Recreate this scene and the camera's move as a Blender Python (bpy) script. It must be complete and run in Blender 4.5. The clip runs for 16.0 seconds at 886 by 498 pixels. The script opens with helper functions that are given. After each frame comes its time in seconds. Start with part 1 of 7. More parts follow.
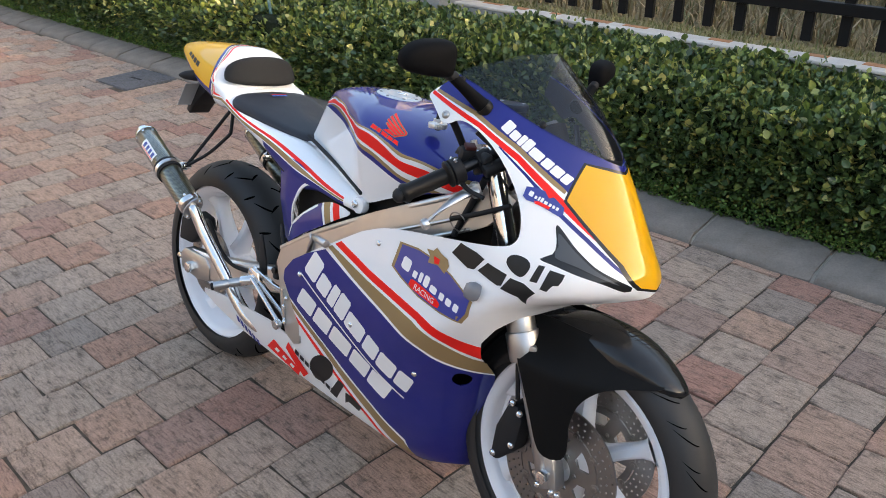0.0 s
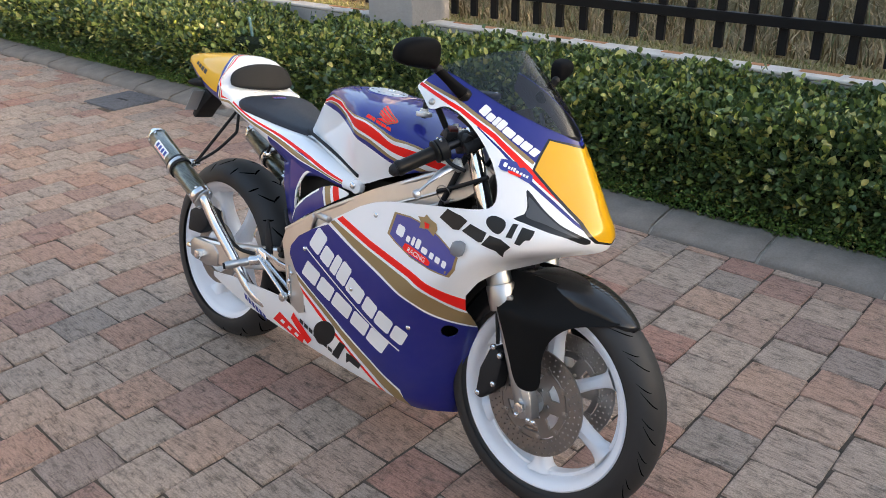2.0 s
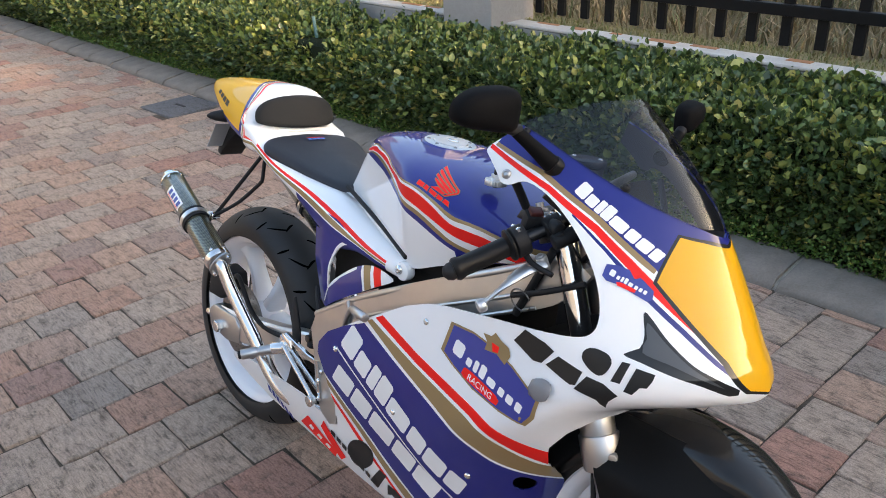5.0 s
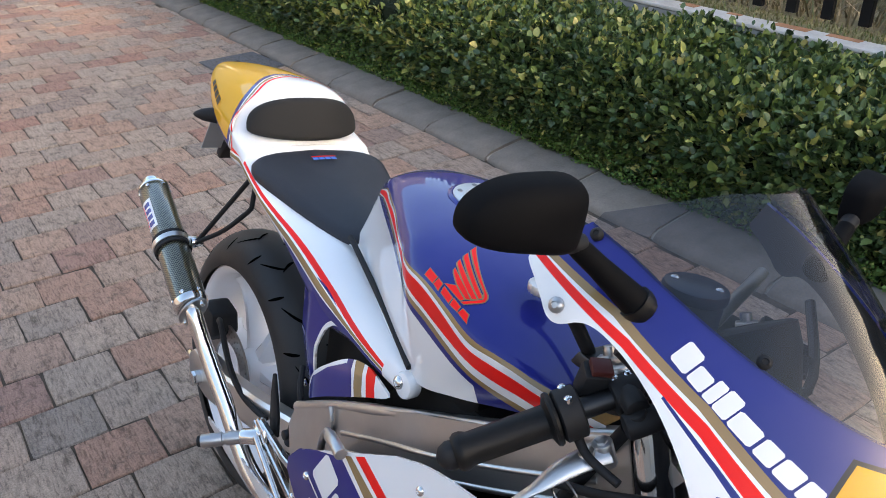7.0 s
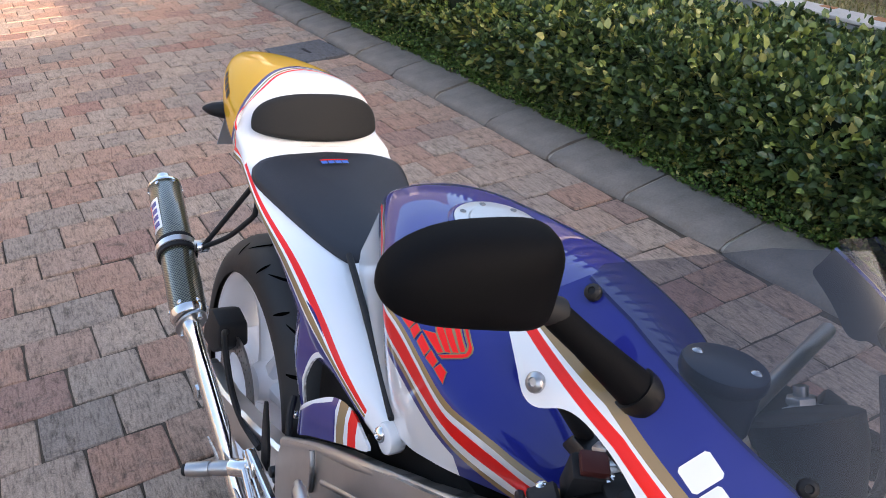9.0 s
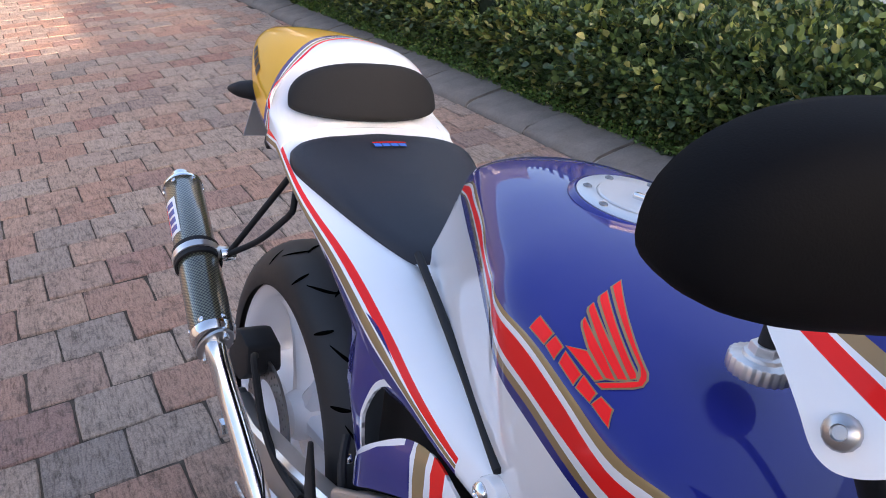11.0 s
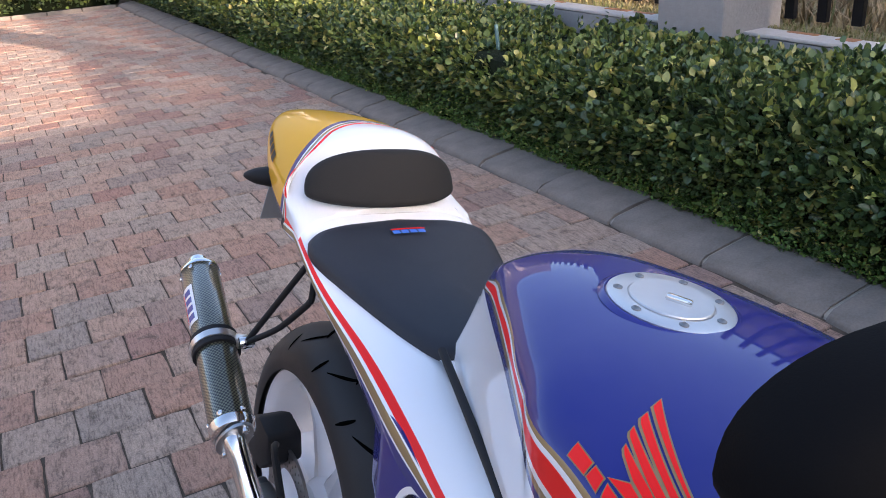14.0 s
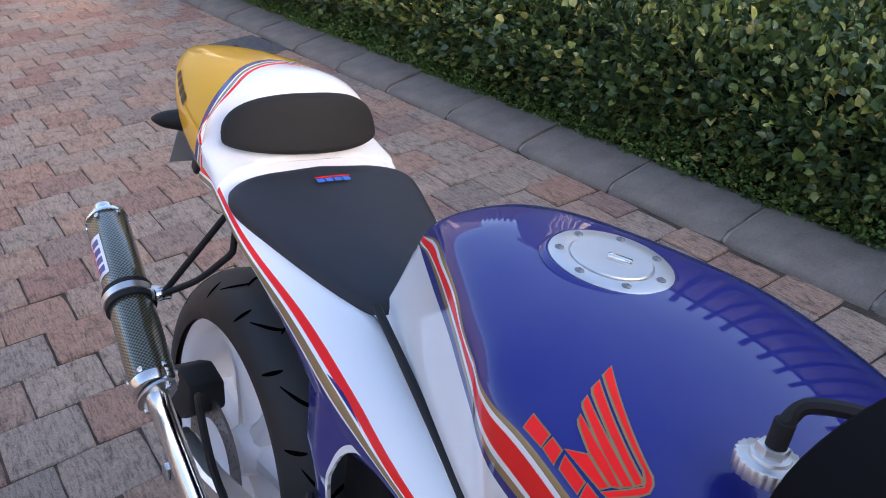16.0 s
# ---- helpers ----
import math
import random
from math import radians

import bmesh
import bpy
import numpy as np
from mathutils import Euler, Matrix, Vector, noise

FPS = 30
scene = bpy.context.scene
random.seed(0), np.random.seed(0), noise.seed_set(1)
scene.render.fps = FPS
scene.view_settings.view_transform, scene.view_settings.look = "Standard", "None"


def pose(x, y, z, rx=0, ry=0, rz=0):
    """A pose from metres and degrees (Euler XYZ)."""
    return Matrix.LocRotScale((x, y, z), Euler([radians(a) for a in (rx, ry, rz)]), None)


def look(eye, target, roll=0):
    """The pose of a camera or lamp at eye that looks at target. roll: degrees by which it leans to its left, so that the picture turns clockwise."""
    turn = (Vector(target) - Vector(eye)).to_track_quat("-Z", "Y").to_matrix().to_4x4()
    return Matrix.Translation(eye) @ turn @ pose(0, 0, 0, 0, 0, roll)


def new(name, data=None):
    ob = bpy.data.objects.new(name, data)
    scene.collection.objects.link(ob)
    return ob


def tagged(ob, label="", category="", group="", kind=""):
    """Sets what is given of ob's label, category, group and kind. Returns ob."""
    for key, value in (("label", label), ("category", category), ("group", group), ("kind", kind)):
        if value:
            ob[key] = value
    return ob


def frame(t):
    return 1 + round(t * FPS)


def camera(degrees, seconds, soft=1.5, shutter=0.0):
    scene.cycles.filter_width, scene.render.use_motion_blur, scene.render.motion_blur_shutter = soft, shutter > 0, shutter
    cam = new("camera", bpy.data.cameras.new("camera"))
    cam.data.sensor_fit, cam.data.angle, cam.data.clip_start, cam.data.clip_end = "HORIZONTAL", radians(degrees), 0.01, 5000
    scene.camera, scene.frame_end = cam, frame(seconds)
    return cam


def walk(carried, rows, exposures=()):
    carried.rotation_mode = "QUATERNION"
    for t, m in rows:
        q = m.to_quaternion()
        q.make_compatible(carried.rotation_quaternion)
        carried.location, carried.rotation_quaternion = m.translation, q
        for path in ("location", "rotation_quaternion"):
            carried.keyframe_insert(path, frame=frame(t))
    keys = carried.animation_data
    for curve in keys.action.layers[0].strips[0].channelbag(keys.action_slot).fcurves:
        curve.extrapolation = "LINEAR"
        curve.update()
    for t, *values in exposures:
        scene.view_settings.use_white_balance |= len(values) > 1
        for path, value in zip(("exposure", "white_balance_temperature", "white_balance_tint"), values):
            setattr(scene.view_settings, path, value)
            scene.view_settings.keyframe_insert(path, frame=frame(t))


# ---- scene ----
cam = camera(57.0, 16.0, 0.95)
PATH = [
    (0, (2.034, -1.053, 1.443), (0.77, 0.216, 0.553), -0.8),
    (0.5, (2.076, -1.105, 1.451), (0.756, 0.151, 0.626), -2.4),
    (1, (2.083, -1.23, 1.448), (0.836, 0.099, 0.624), -2.0),
    (1.5, (2.135, -1.301, 1.456), (0.922, 0.056, 0.627), -1.7),
    (2, (2.229, -1.311, 1.449), (0.997, 0.026, 0.615), -1.1),
    (2.5, (2.27, -1.305, 1.447), (1.046, 0.026, 0.592), -1.4),
    (3, (2.2, -1.263, 1.445), (0.955, 0.044, 0.585), -2.0),
    (3.5, (2.087, -1.226, 1.445), (0.847, 0.09, 0.589), -3.4),
    (4, (1.978, -1.088, 1.43), (0.731, 0.227, 0.584), -2.5),
    (4.5, (1.903, -0.945, 1.436), (0.583, 0.291, 0.582), -2.6),
    (4.7, (1.869, -0.914, 1.434), (0.533, 0.306, 0.582), -2.6),
    (6.8, (1.49, -0.447, 1.394), (0.036, 0.544, 0.444), -1.1),
    (7, (1.444, -0.431, 1.391), (-0.002, 0.575, 0.443), -0.7),
    (7.5, (1.373, -0.392, 1.391), (-0.03, 0.67, 0.44), -0.7),
    (8, (1.369, -0.335, 1.381), (-0.089, 0.61, 0.389), -2.1),
    (8.5, (1.389, -0.277, 1.381), (-0.146, 0.549, 0.4), -3.3),
    (8.7, (1.378, -0.265, 1.373), (-0.153, 0.571, 0.396), -1.6),
    (10.8, (1.143, -0.227, 1.204), (-0.428, 0.597, 0.281), -2.4),
    (11, (1.123, -0.231, 1.203), (-0.454, 0.591, 0.289), -2.6),
    (11.5, (1.097, -0.244, 1.211), (-0.515, 0.544, 0.328), -3.5),
    (12, (1.077, -0.238, 1.217), (-0.556, 0.553, 0.377), -3.9),
    (12.5, (1.067, -0.226, 1.235), (-0.561, 0.608, 0.426), -4.0),
    (13, (1.074, -0.221, 1.245), (-0.563, 0.635, 0.479), -4.4),
    (13.5, (1.081, -0.216, 1.241), (-0.56, 0.627, 0.468), -4.6),
    (14, (1.083, -0.216, 1.236), (-0.556, 0.604, 0.436), -4.7),
    (14.5, (1.078, -0.224, 1.236), (-0.556, 0.589, 0.42), -4.6),
    (15, (1.072, -0.223, 1.235), (-0.545, 0.598, 0.391), -4.7),
    (15.5, (1.054, -0.221, 1.246), (-0.508, 0.655, 0.355), -3.4),
    (16, (1.042, -0.227, 1.264), (-0.403, 0.74, 0.275), -2.7),
]
walk(cam, [(t, look(eye, target, roll)) for t, eye, target, roll in PATH], [(0, 2.29, 7200, 12.5), (3.5, 2.35, 7250, 12.5), (7, 2.23, 6850, 13.5), (8.0, 2.34, 6850, 15), (11, 2.12, 6500, 22), (12.5, 2.06, 6400, 21), (16, 2.04, 6300, 21)])

# ---- light ----
SUN_TO = Vector((0.925, 0.30, 0.225)).normalized()
world = bpy.data.worlds.new("sky")
scene.world = world
world.use_nodes = True
wn = world.node_tree.nodes
sky = wn.new("ShaderNodeTexSky")
sky.sky_type = 'NISHITA'
sky.sun_disc = False
sky.sun_elevation = math.asin(SUN_TO.z)
sky.sun_rotation = math.atan2(SUN_TO.x, SUN_TO.y)
sky.air_density, sky.dust_density, sky.ozone_density = 1.0, 2.0, 1.0
world.node_tree.links.new(sky.outputs[0], wn["Background"].inputs[0])
wn["Background"].inputs[1].default_value = 0.15
lamp = bpy.data.lights.new("sun", 'SUN')
lamp.energy, lamp.angle, lamp.color = 3.2, radians(0.6), (1.0, 0.78, 0.57)
sun = new("sun", lamp)
sun.matrix_world = Matrix.Translation((8, 4, 6)) @ SUN_TO.to_track_quat("Z", "Y").to_matrix().to_4x4()


# ---- materials ----
class Nodes:
    """A small wrapper round a node tree."""
    def __init__(self, name):
        self.m = bpy.data.materials.new(name)
        self.m.use_nodes = True
        self.t = self.m.node_tree
        self.b = self.t.nodes["Principled BSDF"]

    def n(self, kind, **kw):
        node = self.t.nodes.new("ShaderNode" + kind)
        for k, v in kw.items():
            if k in node.inputs:
                self.put(node.inputs[k], v)
        return node

    def put(self, sock, v):
        if isinstance(v, bpy.types.NodeSocket):
            self.t.links.new(v, sock)
        elif isinstance(v, (tuple, list)) and sock.type == 'RGBA' and len(v) == 3:
            sock.default_value = (*v, 1)
        else:
            sock.default_value = v

    def math(self, op, a, b=0.0, clamp=False):
        node = self.t.nodes.new("ShaderNodeMath")
        node.operation, node.use_clamp = op, clamp
        self.put(node.inputs[0], a)
        self.put(node.inputs[1], b)
        return node.outputs[0]

    def mix(self, f, a, b, blend='MIX'):
        node = self.t.nodes.new("ShaderNodeMixRGB")
        node.blend_type = blend
        self.put(node.inputs[0], f)
        self.put(node.inputs[1], a)
        self.put(node.inputs[2], b)
        return node.outputs[0]

    def ramp(self, f, *stops, mode='LINEAR'):
        node = self.t.nodes.new("ShaderNodeValToRGB")
        self.put(node.inputs[0], f)
        node.color_ramp.interpolation = mode
        e = node.color_ramp.elements
        while len(e) < len(stops):
            e.new(0.5)
        for el, (p, c) in zip(e, stops):
            el.position = p
            el.color = (*c, 1) if isinstance(c, tuple) else (c, c, c, 1)
        return node.outputs[0]

    def coords(self, kind="Object"):
        return self.t.nodes.new("ShaderNodeTexCoord").outputs[kind]

    def noise(self, vec, scale, detail=4.0, rough=0.55, distort=0.0):
        node = self.n("TexNoise", Vector=vec, Scale=scale, Detail=detail, Roughness=rough, Distortion=distort)
        return node.outputs[0]

    def set(self, **kw):
        names = dict(base="Base Color", rough="Roughness", metal="Metallic", coat="Coat Weight", coat_rough="Coat Roughness",
                     ior="IOR", trans="Transmission Weight", alpha="Alpha", spec="Specular IOR Level", normal="Normal",
                     emit="Emission Color", emit_power="Emission Strength", sheen="Sheen Weight")
        for k, v in kw.items():
            self.put(self.b.inputs[names[k]], v)
        return self

    def bump(self, h, strength=0.3, dist=0.002):
        node = self.n("Bump", Height=h, Strength=strength, Distance=dist)
        self.put(self.b.inputs["Normal"], node.outputs[0])
        return self


def paint(name, col, rough=0.28, coat=1.0, flake=0.0):
    k = Nodes(name)
    v = k.coords()
    n1 = k.noise(v, 9, 3)
    n2 = k.noise(v, 700, 2)
    dust = k.ramp(n1, (0.35, 0.0), (0.75, 1.0))
    base = k.mix(k.math('MULTIPLY', dust, 0.03), col, (0.45, 0.41, 0.36))
    k.set(base=base, rough=k.math('ADD', rough + 0.25, k.math('MULTIPLY', n1, 0.06)), spec=0.15, coat=coat, coat_rough=0.03, metal=flake)
    k.bump(n2, 0.012, 0.0004)
    return k.m


def plastic(name, col, rough=0.45, grain=900, strength=0.15, spec=0.3):
    k = Nodes(name)
    v = k.coords()
    n1, n2 = k.noise(v, grain, 2), k.noise(v, 14, 4)
    base = k.mix(k.math('MULTIPLY', n2, 0.25), col, tuple(min(1, c * 1.8 + 0.05 * spec) for c in col))
    k.set(spec=spec, base=base, rough=k.math('ADD', rough - 0.08, k.math('MULTIPLY', n2, 0.16)))
    k.bump(n1, strength, 0.0006)
    return k.m


def metal(name, col, rough=0.25, brushed=0.0, amount=1.0):
    k = Nodes(name)
    v = k.coords()
    n1 = k.noise(v, 30, 5)
    r = k.math('ADD', rough - 0.05, k.math('MULTIPLY', n1, 0.14))
    k.set(base=k.mix(n1, col, tuple(c * 0.86 for c in col)), metal=amount, rough=r)
    if brushed:
        mp = k.n("Mapping", Vector=v)
        mp.inputs["Scale"].default_value = (6, 300, 300)
        k.bump(k.noise(mp.outputs[0], 2.0, 2), brushed, 0.0006)
    else:
        k.bump(k.noise(v, 260, 3), 0.04, 0.0005)
    return k.m


def rubber():
    k = Nodes("rubber")
    v = k.coords()
    n1 = k.noise(v, 25, 5)
    n2 = k.noise(v, 500, 2)
    k.set(base=k.mix(n1, (0.013, 0.013, 0.0135), (0.026, 0.0255, 0.025)), rough=k.math('ADD', 0.5, k.math('MULTIPLY', n1, 0.22)))
    k.bump(n2, 0.2, 0.0006)
    return k.m


def weave(name, c1, c2, size, rough, coat):
    """Woven fibre: a chequer of two tones with ribs across."""
    k = Nodes(name)
    v = k.coords("UV")
    ch = k.n("TexChecker", Vector=v, Scale=size, Color1=c1, Color2=c2)
    w = k.n("TexWave", Vector=v, Scale=size * 1.7)
    k.set(base=k.mix(k.math('MULTIPLY', w.outputs[1], 0.3), ch.outputs[0], c1), rough=rough, coat=coat, coat_rough=0.06, metal=0.3)
    k.bump(ch.outputs[1], 0.1, 0.0004)
    return k.m


M_WHITE = paint("white_paint", (0.87, 0.87, 0.87))
M_BLUE = paint("blue_paint", (0.006, 0.012, 0.18), 0.22, 0.85)
M_RED = paint("red_paint", (0.95, 0.010, 0.006), 0.28, 0.35)
M_GOLD = paint("gold_paint", (0.30, 0.195, 0.08), 0.32)
M_YELLOW = paint("yellow_paint", (0.80, 0.40, 0.004), 0.28, 0.7)
M_DKBLUE = paint("badge_blue", (0.03, 0.045, 0.28))
M_BLACKINK = plastic("black_ink", (0.012, 0.012, 0.012), 0.35, 300, 0.02)
M_BLACKGLOSS = paint("black_gloss", (0.004, 0.004, 0.0045), 0.5, 0.75)
M_PLASTIC = plastic("black_plastic", (0.010, 0.010, 0.011), 0.62)
M_VINYL = plastic("seat_vinyl", (0.022, 0.024, 0.030), 0.5, 1500, 0.35)
M_FOAM = plastic("pad_foam", (0.018, 0.017, 0.016), 0.75, 700, 0.5)
M_RUBBER = rubber()
M_ALU = metal("brushed_aluminium", (0.78, 0.75, 0.72), 0.3, 0.12)
M_CAST = metal("cast_aluminium", (0.52, 0.52, 0.52), 0.36)
M_CHROME = metal("chrome", (0.86, 0.85, 0.83), 0.1)
M_STEEL = metal("disc_steel", (0.31, 0.305, 0.30), 0.32, 0.05)
M_DARKMETAL = metal("dark_metal", (0.06, 0.06, 0.062), 0.45)
M_CARBON = weave("carbon_fibre", (0.012, 0.013, 0.009), (0.16, 0.16, 0.10), 340, 0.3, 0.9)
M_WHEEL = paint("white_wheel_enamel", (0.86, 0.87, 0.90), 0.35, 0.6)
M_SPAR = metal("spar_aluminium", (0.57, 0.56, 0.545), 0.32, 0.08, 0.95)
M_SATIN = metal("satin_aluminium", (0.74, 0.74, 0.74), 0.42)
M_MATT = plastic("matt_black", (0.005, 0.005, 0.005), 0.55, 1400, 0.12, 0.1)
M_MIRROR = plastic("mirror_housing", (0.0045, 0.0045, 0.005), 0.68, 1400, 0.15, 0.06)
M_PLATE = plastic("grey_plate", (0.40, 0.40, 0.40), 0.5)
M_SWITCH = plastic("dull_red_switch", (0.06, 0.012, 0.010), 0.5)
M_LINING = plastic("grey_lining", (0.07, 0.07, 0.075), 0.6)
M_GRIP = plastic("grip_rubber", (0.007, 0.007, 0.007), 0.42, 900, 0.15, 0.18)
M_PRINT = plastic("blue_print", (0.05, 0.16, 0.55), 0.4)
M_RESERVOIR = plastic("blue_grey_plastic", (0.018, 0.024, 0.045), 0.35, 900, 0.05)
# glossless near-black, the shade down in the tyre grooves as a colour
M_CUT = plastic("tread_cut", (0.002, 0.002, 0.002), 0.9, 900, 0.0, 0.0)
M_DARK = plastic("engine_black", (0.01, 0.01, 0.01), 0.7)


def glass(name, col, rough=0.02, trans=1.0):
    k = Nodes(name)
    k.set(base=col, rough=rough, trans=trans, ior=1.45)
    return k.m


M_SMOKE = Nodes("smoked_acrylic")
_mixs = M_SMOKE.t.nodes.new("ShaderNodeMixShader")
_tr = M_SMOKE.n("BsdfTransparent", Color=(0.50, 0.50, 0.53))
_gl = M_SMOKE.n("BsdfGlossy", Color=(1, 1, 1), Roughness=0.03)
_fr = M_SMOKE.n("LayerWeight", Blend=0.5)
M_SMOKE.put(_mixs.inputs[0], M_SMOKE.math('ADD', 0.04, M_SMOKE.math('MULTIPLY', 0.5, M_SMOKE.math('POWER', _fr.outputs[1], 4.0))))
M_SMOKE.put(_mixs.inputs[1], _tr.outputs[0])
M_SMOKE.put(_mixs.inputs[2], _gl.outputs[0])
M_SMOKE.put(M_SMOKE.t.nodes["Material Output"].inputs[0], _mixs.outputs[0])
M_SMOKE = M_SMOKE.m
M_LENS = glass("clear_lens", (0.24, 0.24, 0.25), 0.08, 0.3)


def stone(name, stops, per_island, bump=0.5, scale=1.0):
    """Weathered riven stone with lichen specks. Each piece takes its own tone and its own part of the grain."""
    k = Nodes(name)
    v = k.coords()
    if per_island:
        rnd = k.t.nodes.new("ShaderNodeNewGeometry").outputs["Random Per Island"]
    else:
        rnd = k.t.nodes.new("ShaderNodeObjectInfo").outputs["Random"]
    off = k.n("CombineXYZ", X=k.math('MULTIPLY', rnd, 37.0), Y=k.math('MULTIPLY', rnd, 91.0), Z=k.math('MULTIPLY', rnd, 17.0))
    va = k.t.nodes.new("ShaderNodeVectorMath")
    k.put(va.inputs[0], v)
    k.put(va.inputs[1], off.outputs[0])
    v = va.outputs[0]
    tone = k.ramp(rnd, *stops)
    mp = k.n("Mapping", Vector=v)
    mp.inputs["Scale"].default_value = (1.0, 2.5, 1.0)
    mp.inputs["Rotation"].default_value = (0, 0, 0.5)
    ripple = k.noise(mp.outputs[0], 13 * scale, 9, 0.72, 0.6)
    grain = k.noise(v, 210 * scale, 4, 0.75)
    blot = k.noise(v, 22 * scale, 6, 0.72, 0.4)
    spot = k.ramp(blot, (0.52, 0.0), (0.64, 1.0))
    dark = k.mix(k.math('MULTIPLY', spot, 0.5), tone, (0.14, 0.12, 0.10))
    lich = k.ramp(k.noise(v, 42 * scale, 5, 0.7), (0.6, 0.0), (0.72, 1.0))
    col = k.mix(k.math('MULTIPLY', lich, 0.22), dark, (0.36, 0.32, 0.27))
    col = k.mix(0.7, col, k.ramp(grain, (0.34, 0.40), (0.60, 1.0)), 'MULTIPLY')
    col = k.mix(0.85, col, k.ramp(ripple, (0.35, 0.45), (0.44, 0.92), (0.62, 1.0)), 'MULTIPLY')
    ms = k.n("Mapping", Vector=v)
    ms.inputs["Scale"].default_value = (1.0, 7.0, 1.0)
    ms.inputs["Rotation"].default_value = (0, 0, 0.85)
    strata = k.noise(ms.outputs[0], 24 * scale, 5, 0.62, 0.25)
    col = k.mix(0.75, col, k.ramp(strata, (0.36, 0.46), (0.48, 0.95), (0.66, 1.14)), 'MULTIPLY')
    k.set(base=col, rough=k.math('SUBTRACT', 0.92, k.math('MULTIPLY', ripple, 0.3)), spec=0.35)
    h = k.math('ADD', k.math('ADD', k.math('MULTIPLY', ripple, 0.8), k.math('MULTIPLY', strata, 0.5)), k.math('MULTIPLY', grain, 0.35))
    k.bump(h, bump * 2.0, 0.012)
    return k.m


PAVER_TONES = ((0.0, (0.585, 0.445, 0.350)), (0.18, (0.545, 0.425, 0.340)), (0.36, (0.600, 0.405, 0.300)), (0.56, (0.560, 0.335, 0.245)),
               (0.70, (0.550, 0.425, 0.340)), (0.82, (0.420, 0.340, 0.285)), (0.92, (0.530, 0.285, 0.215)), (1.0, (0.455, 0.290, 0.235)))
M_PAVER = stone("paver_stone", PAVER_TONES, False)
M_PAVER_FAR = stone("paver_stone_joined", PAVER_TONES, True)
M_COVER = stone("cover_concrete", ((0.0, (0.16, 0.16, 0.17)), (1.0, (0.16, 0.16, 0.17))), False, 0.3, 1.5)


def earth(name, c1, c2, scale, bump=0.6):
    k = Nodes(name)
    v = k.coords()
    n1, n2 = k.noise(v, scale, 6, 0.65), k.noise(v, scale * 14, 4, 0.7)
    k.set(base=k.mix(k.ramp(k.math('ADD', k.math('MULTIPLY', n1, 0.6), k.math('MULTIPLY', n2, 0.4)), (0.35, 0.0), (0.65, 1.0)), c1, c2), rough=0.95, spec=0.2)
    k.bump(k.math('ADD', n1, n2), bump, 0.02)
    return k.m


M_SOIL = earth("joint_soil", (0.050, 0.041, 0.032), (0.15, 0.122, 0.095), 12)
M_KERB = earth("kerb_stone", (0.170, 0.148, 0.126), (0.265, 0.232, 0.200), 9, 0.22)
M_MORTAR = earth("mortar", (0.30, 0.27, 0.22), (0.46, 0.41, 0.34), 20, 0.3)
M_PLASTER = earth("grey_plaster", (0.32, 0.305, 0.29), (0.39, 0.37, 0.35), 3, 0.25)
M_BUILDING = earth("grey_render", (0.085, 0.09, 0.085), (0.13, 0.135, 0.13), 2, 0.3)
M_CAP = earth("white_coping", (0.56, 0.50, 0.44), (0.72, 0.66, 0.60), 6, 0.2)
M_BRICKTOP = earth("orange_brick", (0.42, 0.17, 0.08), (0.55, 0.28, 0.15), 14, 0.3)
M_GRASSGROUND = earth("dry_grass_ground", (0.11, 0.09, 0.045), (0.25, 0.20, 0.11), 5, 0.8)
M_VERGE = earth("verge_soil", (0.17, 0.145, 0.075), (0.30, 0.26, 0.14), 9, 0.6)
M_FENCE = plastic("black_fence_paint", (0.008, 0.008, 0.0085), 0.45, 400, 0.1, 0.12)
M_STAKE = plastic("green_pipe", (0.10, 0.19, 0.20), 0.4)


def leafmat(name, stops, rough=0.42):
    k = Nodes(name)
    rnd = k.t.nodes.new("ShaderNodeNewGeometry").outputs["Random Per Island"]
    v = k.coords()
    col = k.mix(0.4, k.ramp(rnd, *stops), k.ramp(k.noise(v, 120, 3), (0.3, 0.6), (0.7, 1.0)), 'MULTIPLY')
    k.set(base=col, rough=rough, spec=0.5)
    return k.m


M_LEAF = leafmat("hedge_leaf", ((0.0, (0.036, 0.066, 0.026)), (0.35, (0.064, 0.110, 0.037)), (0.62, (0.100, 0.156, 0.048)),
                                (0.86, (0.150, 0.205, 0.060)), (0.96, (0.290, 0.310, 0.080)), (1.0, (0.520, 0.450, 0.155))), 0.38)
M_LEAF_NEW = leafmat("young_leaf", ((0.0, (0.150, 0.215, 0.043)), (0.6, (0.320, 0.360, 0.080)), (1.0, (0.600, 0.520, 0.180))))
M_MOSS = leafmat("creeping_leaf", ((0.0, (0.06, 0.13, 0.025)), (0.6, (0.12, 0.22, 0.04)), (1.0, (0.20, 0.30, 0.07))), 0.6)
# near-black that stands for the shade between the leaves
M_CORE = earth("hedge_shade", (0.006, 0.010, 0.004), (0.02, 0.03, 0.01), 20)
M_STRAW = leafmat("dry_grass", ((0.0, (0.11, 0.088, 0.038)), (0.4, (0.24, 0.18, 0.095)), (0.7, (0.34, 0.265, 0.155)), (1.0, (0.09, 0.12, 0.04))), 0.7)
M_VERGEGRASS = leafmat("verge_blade", ((0.0, (0.16, 0.16, 0.05)), (0.5, (0.30, 0.25, 0.11)), (1.0, (0.14, 0.19, 0.05))), 0.7)


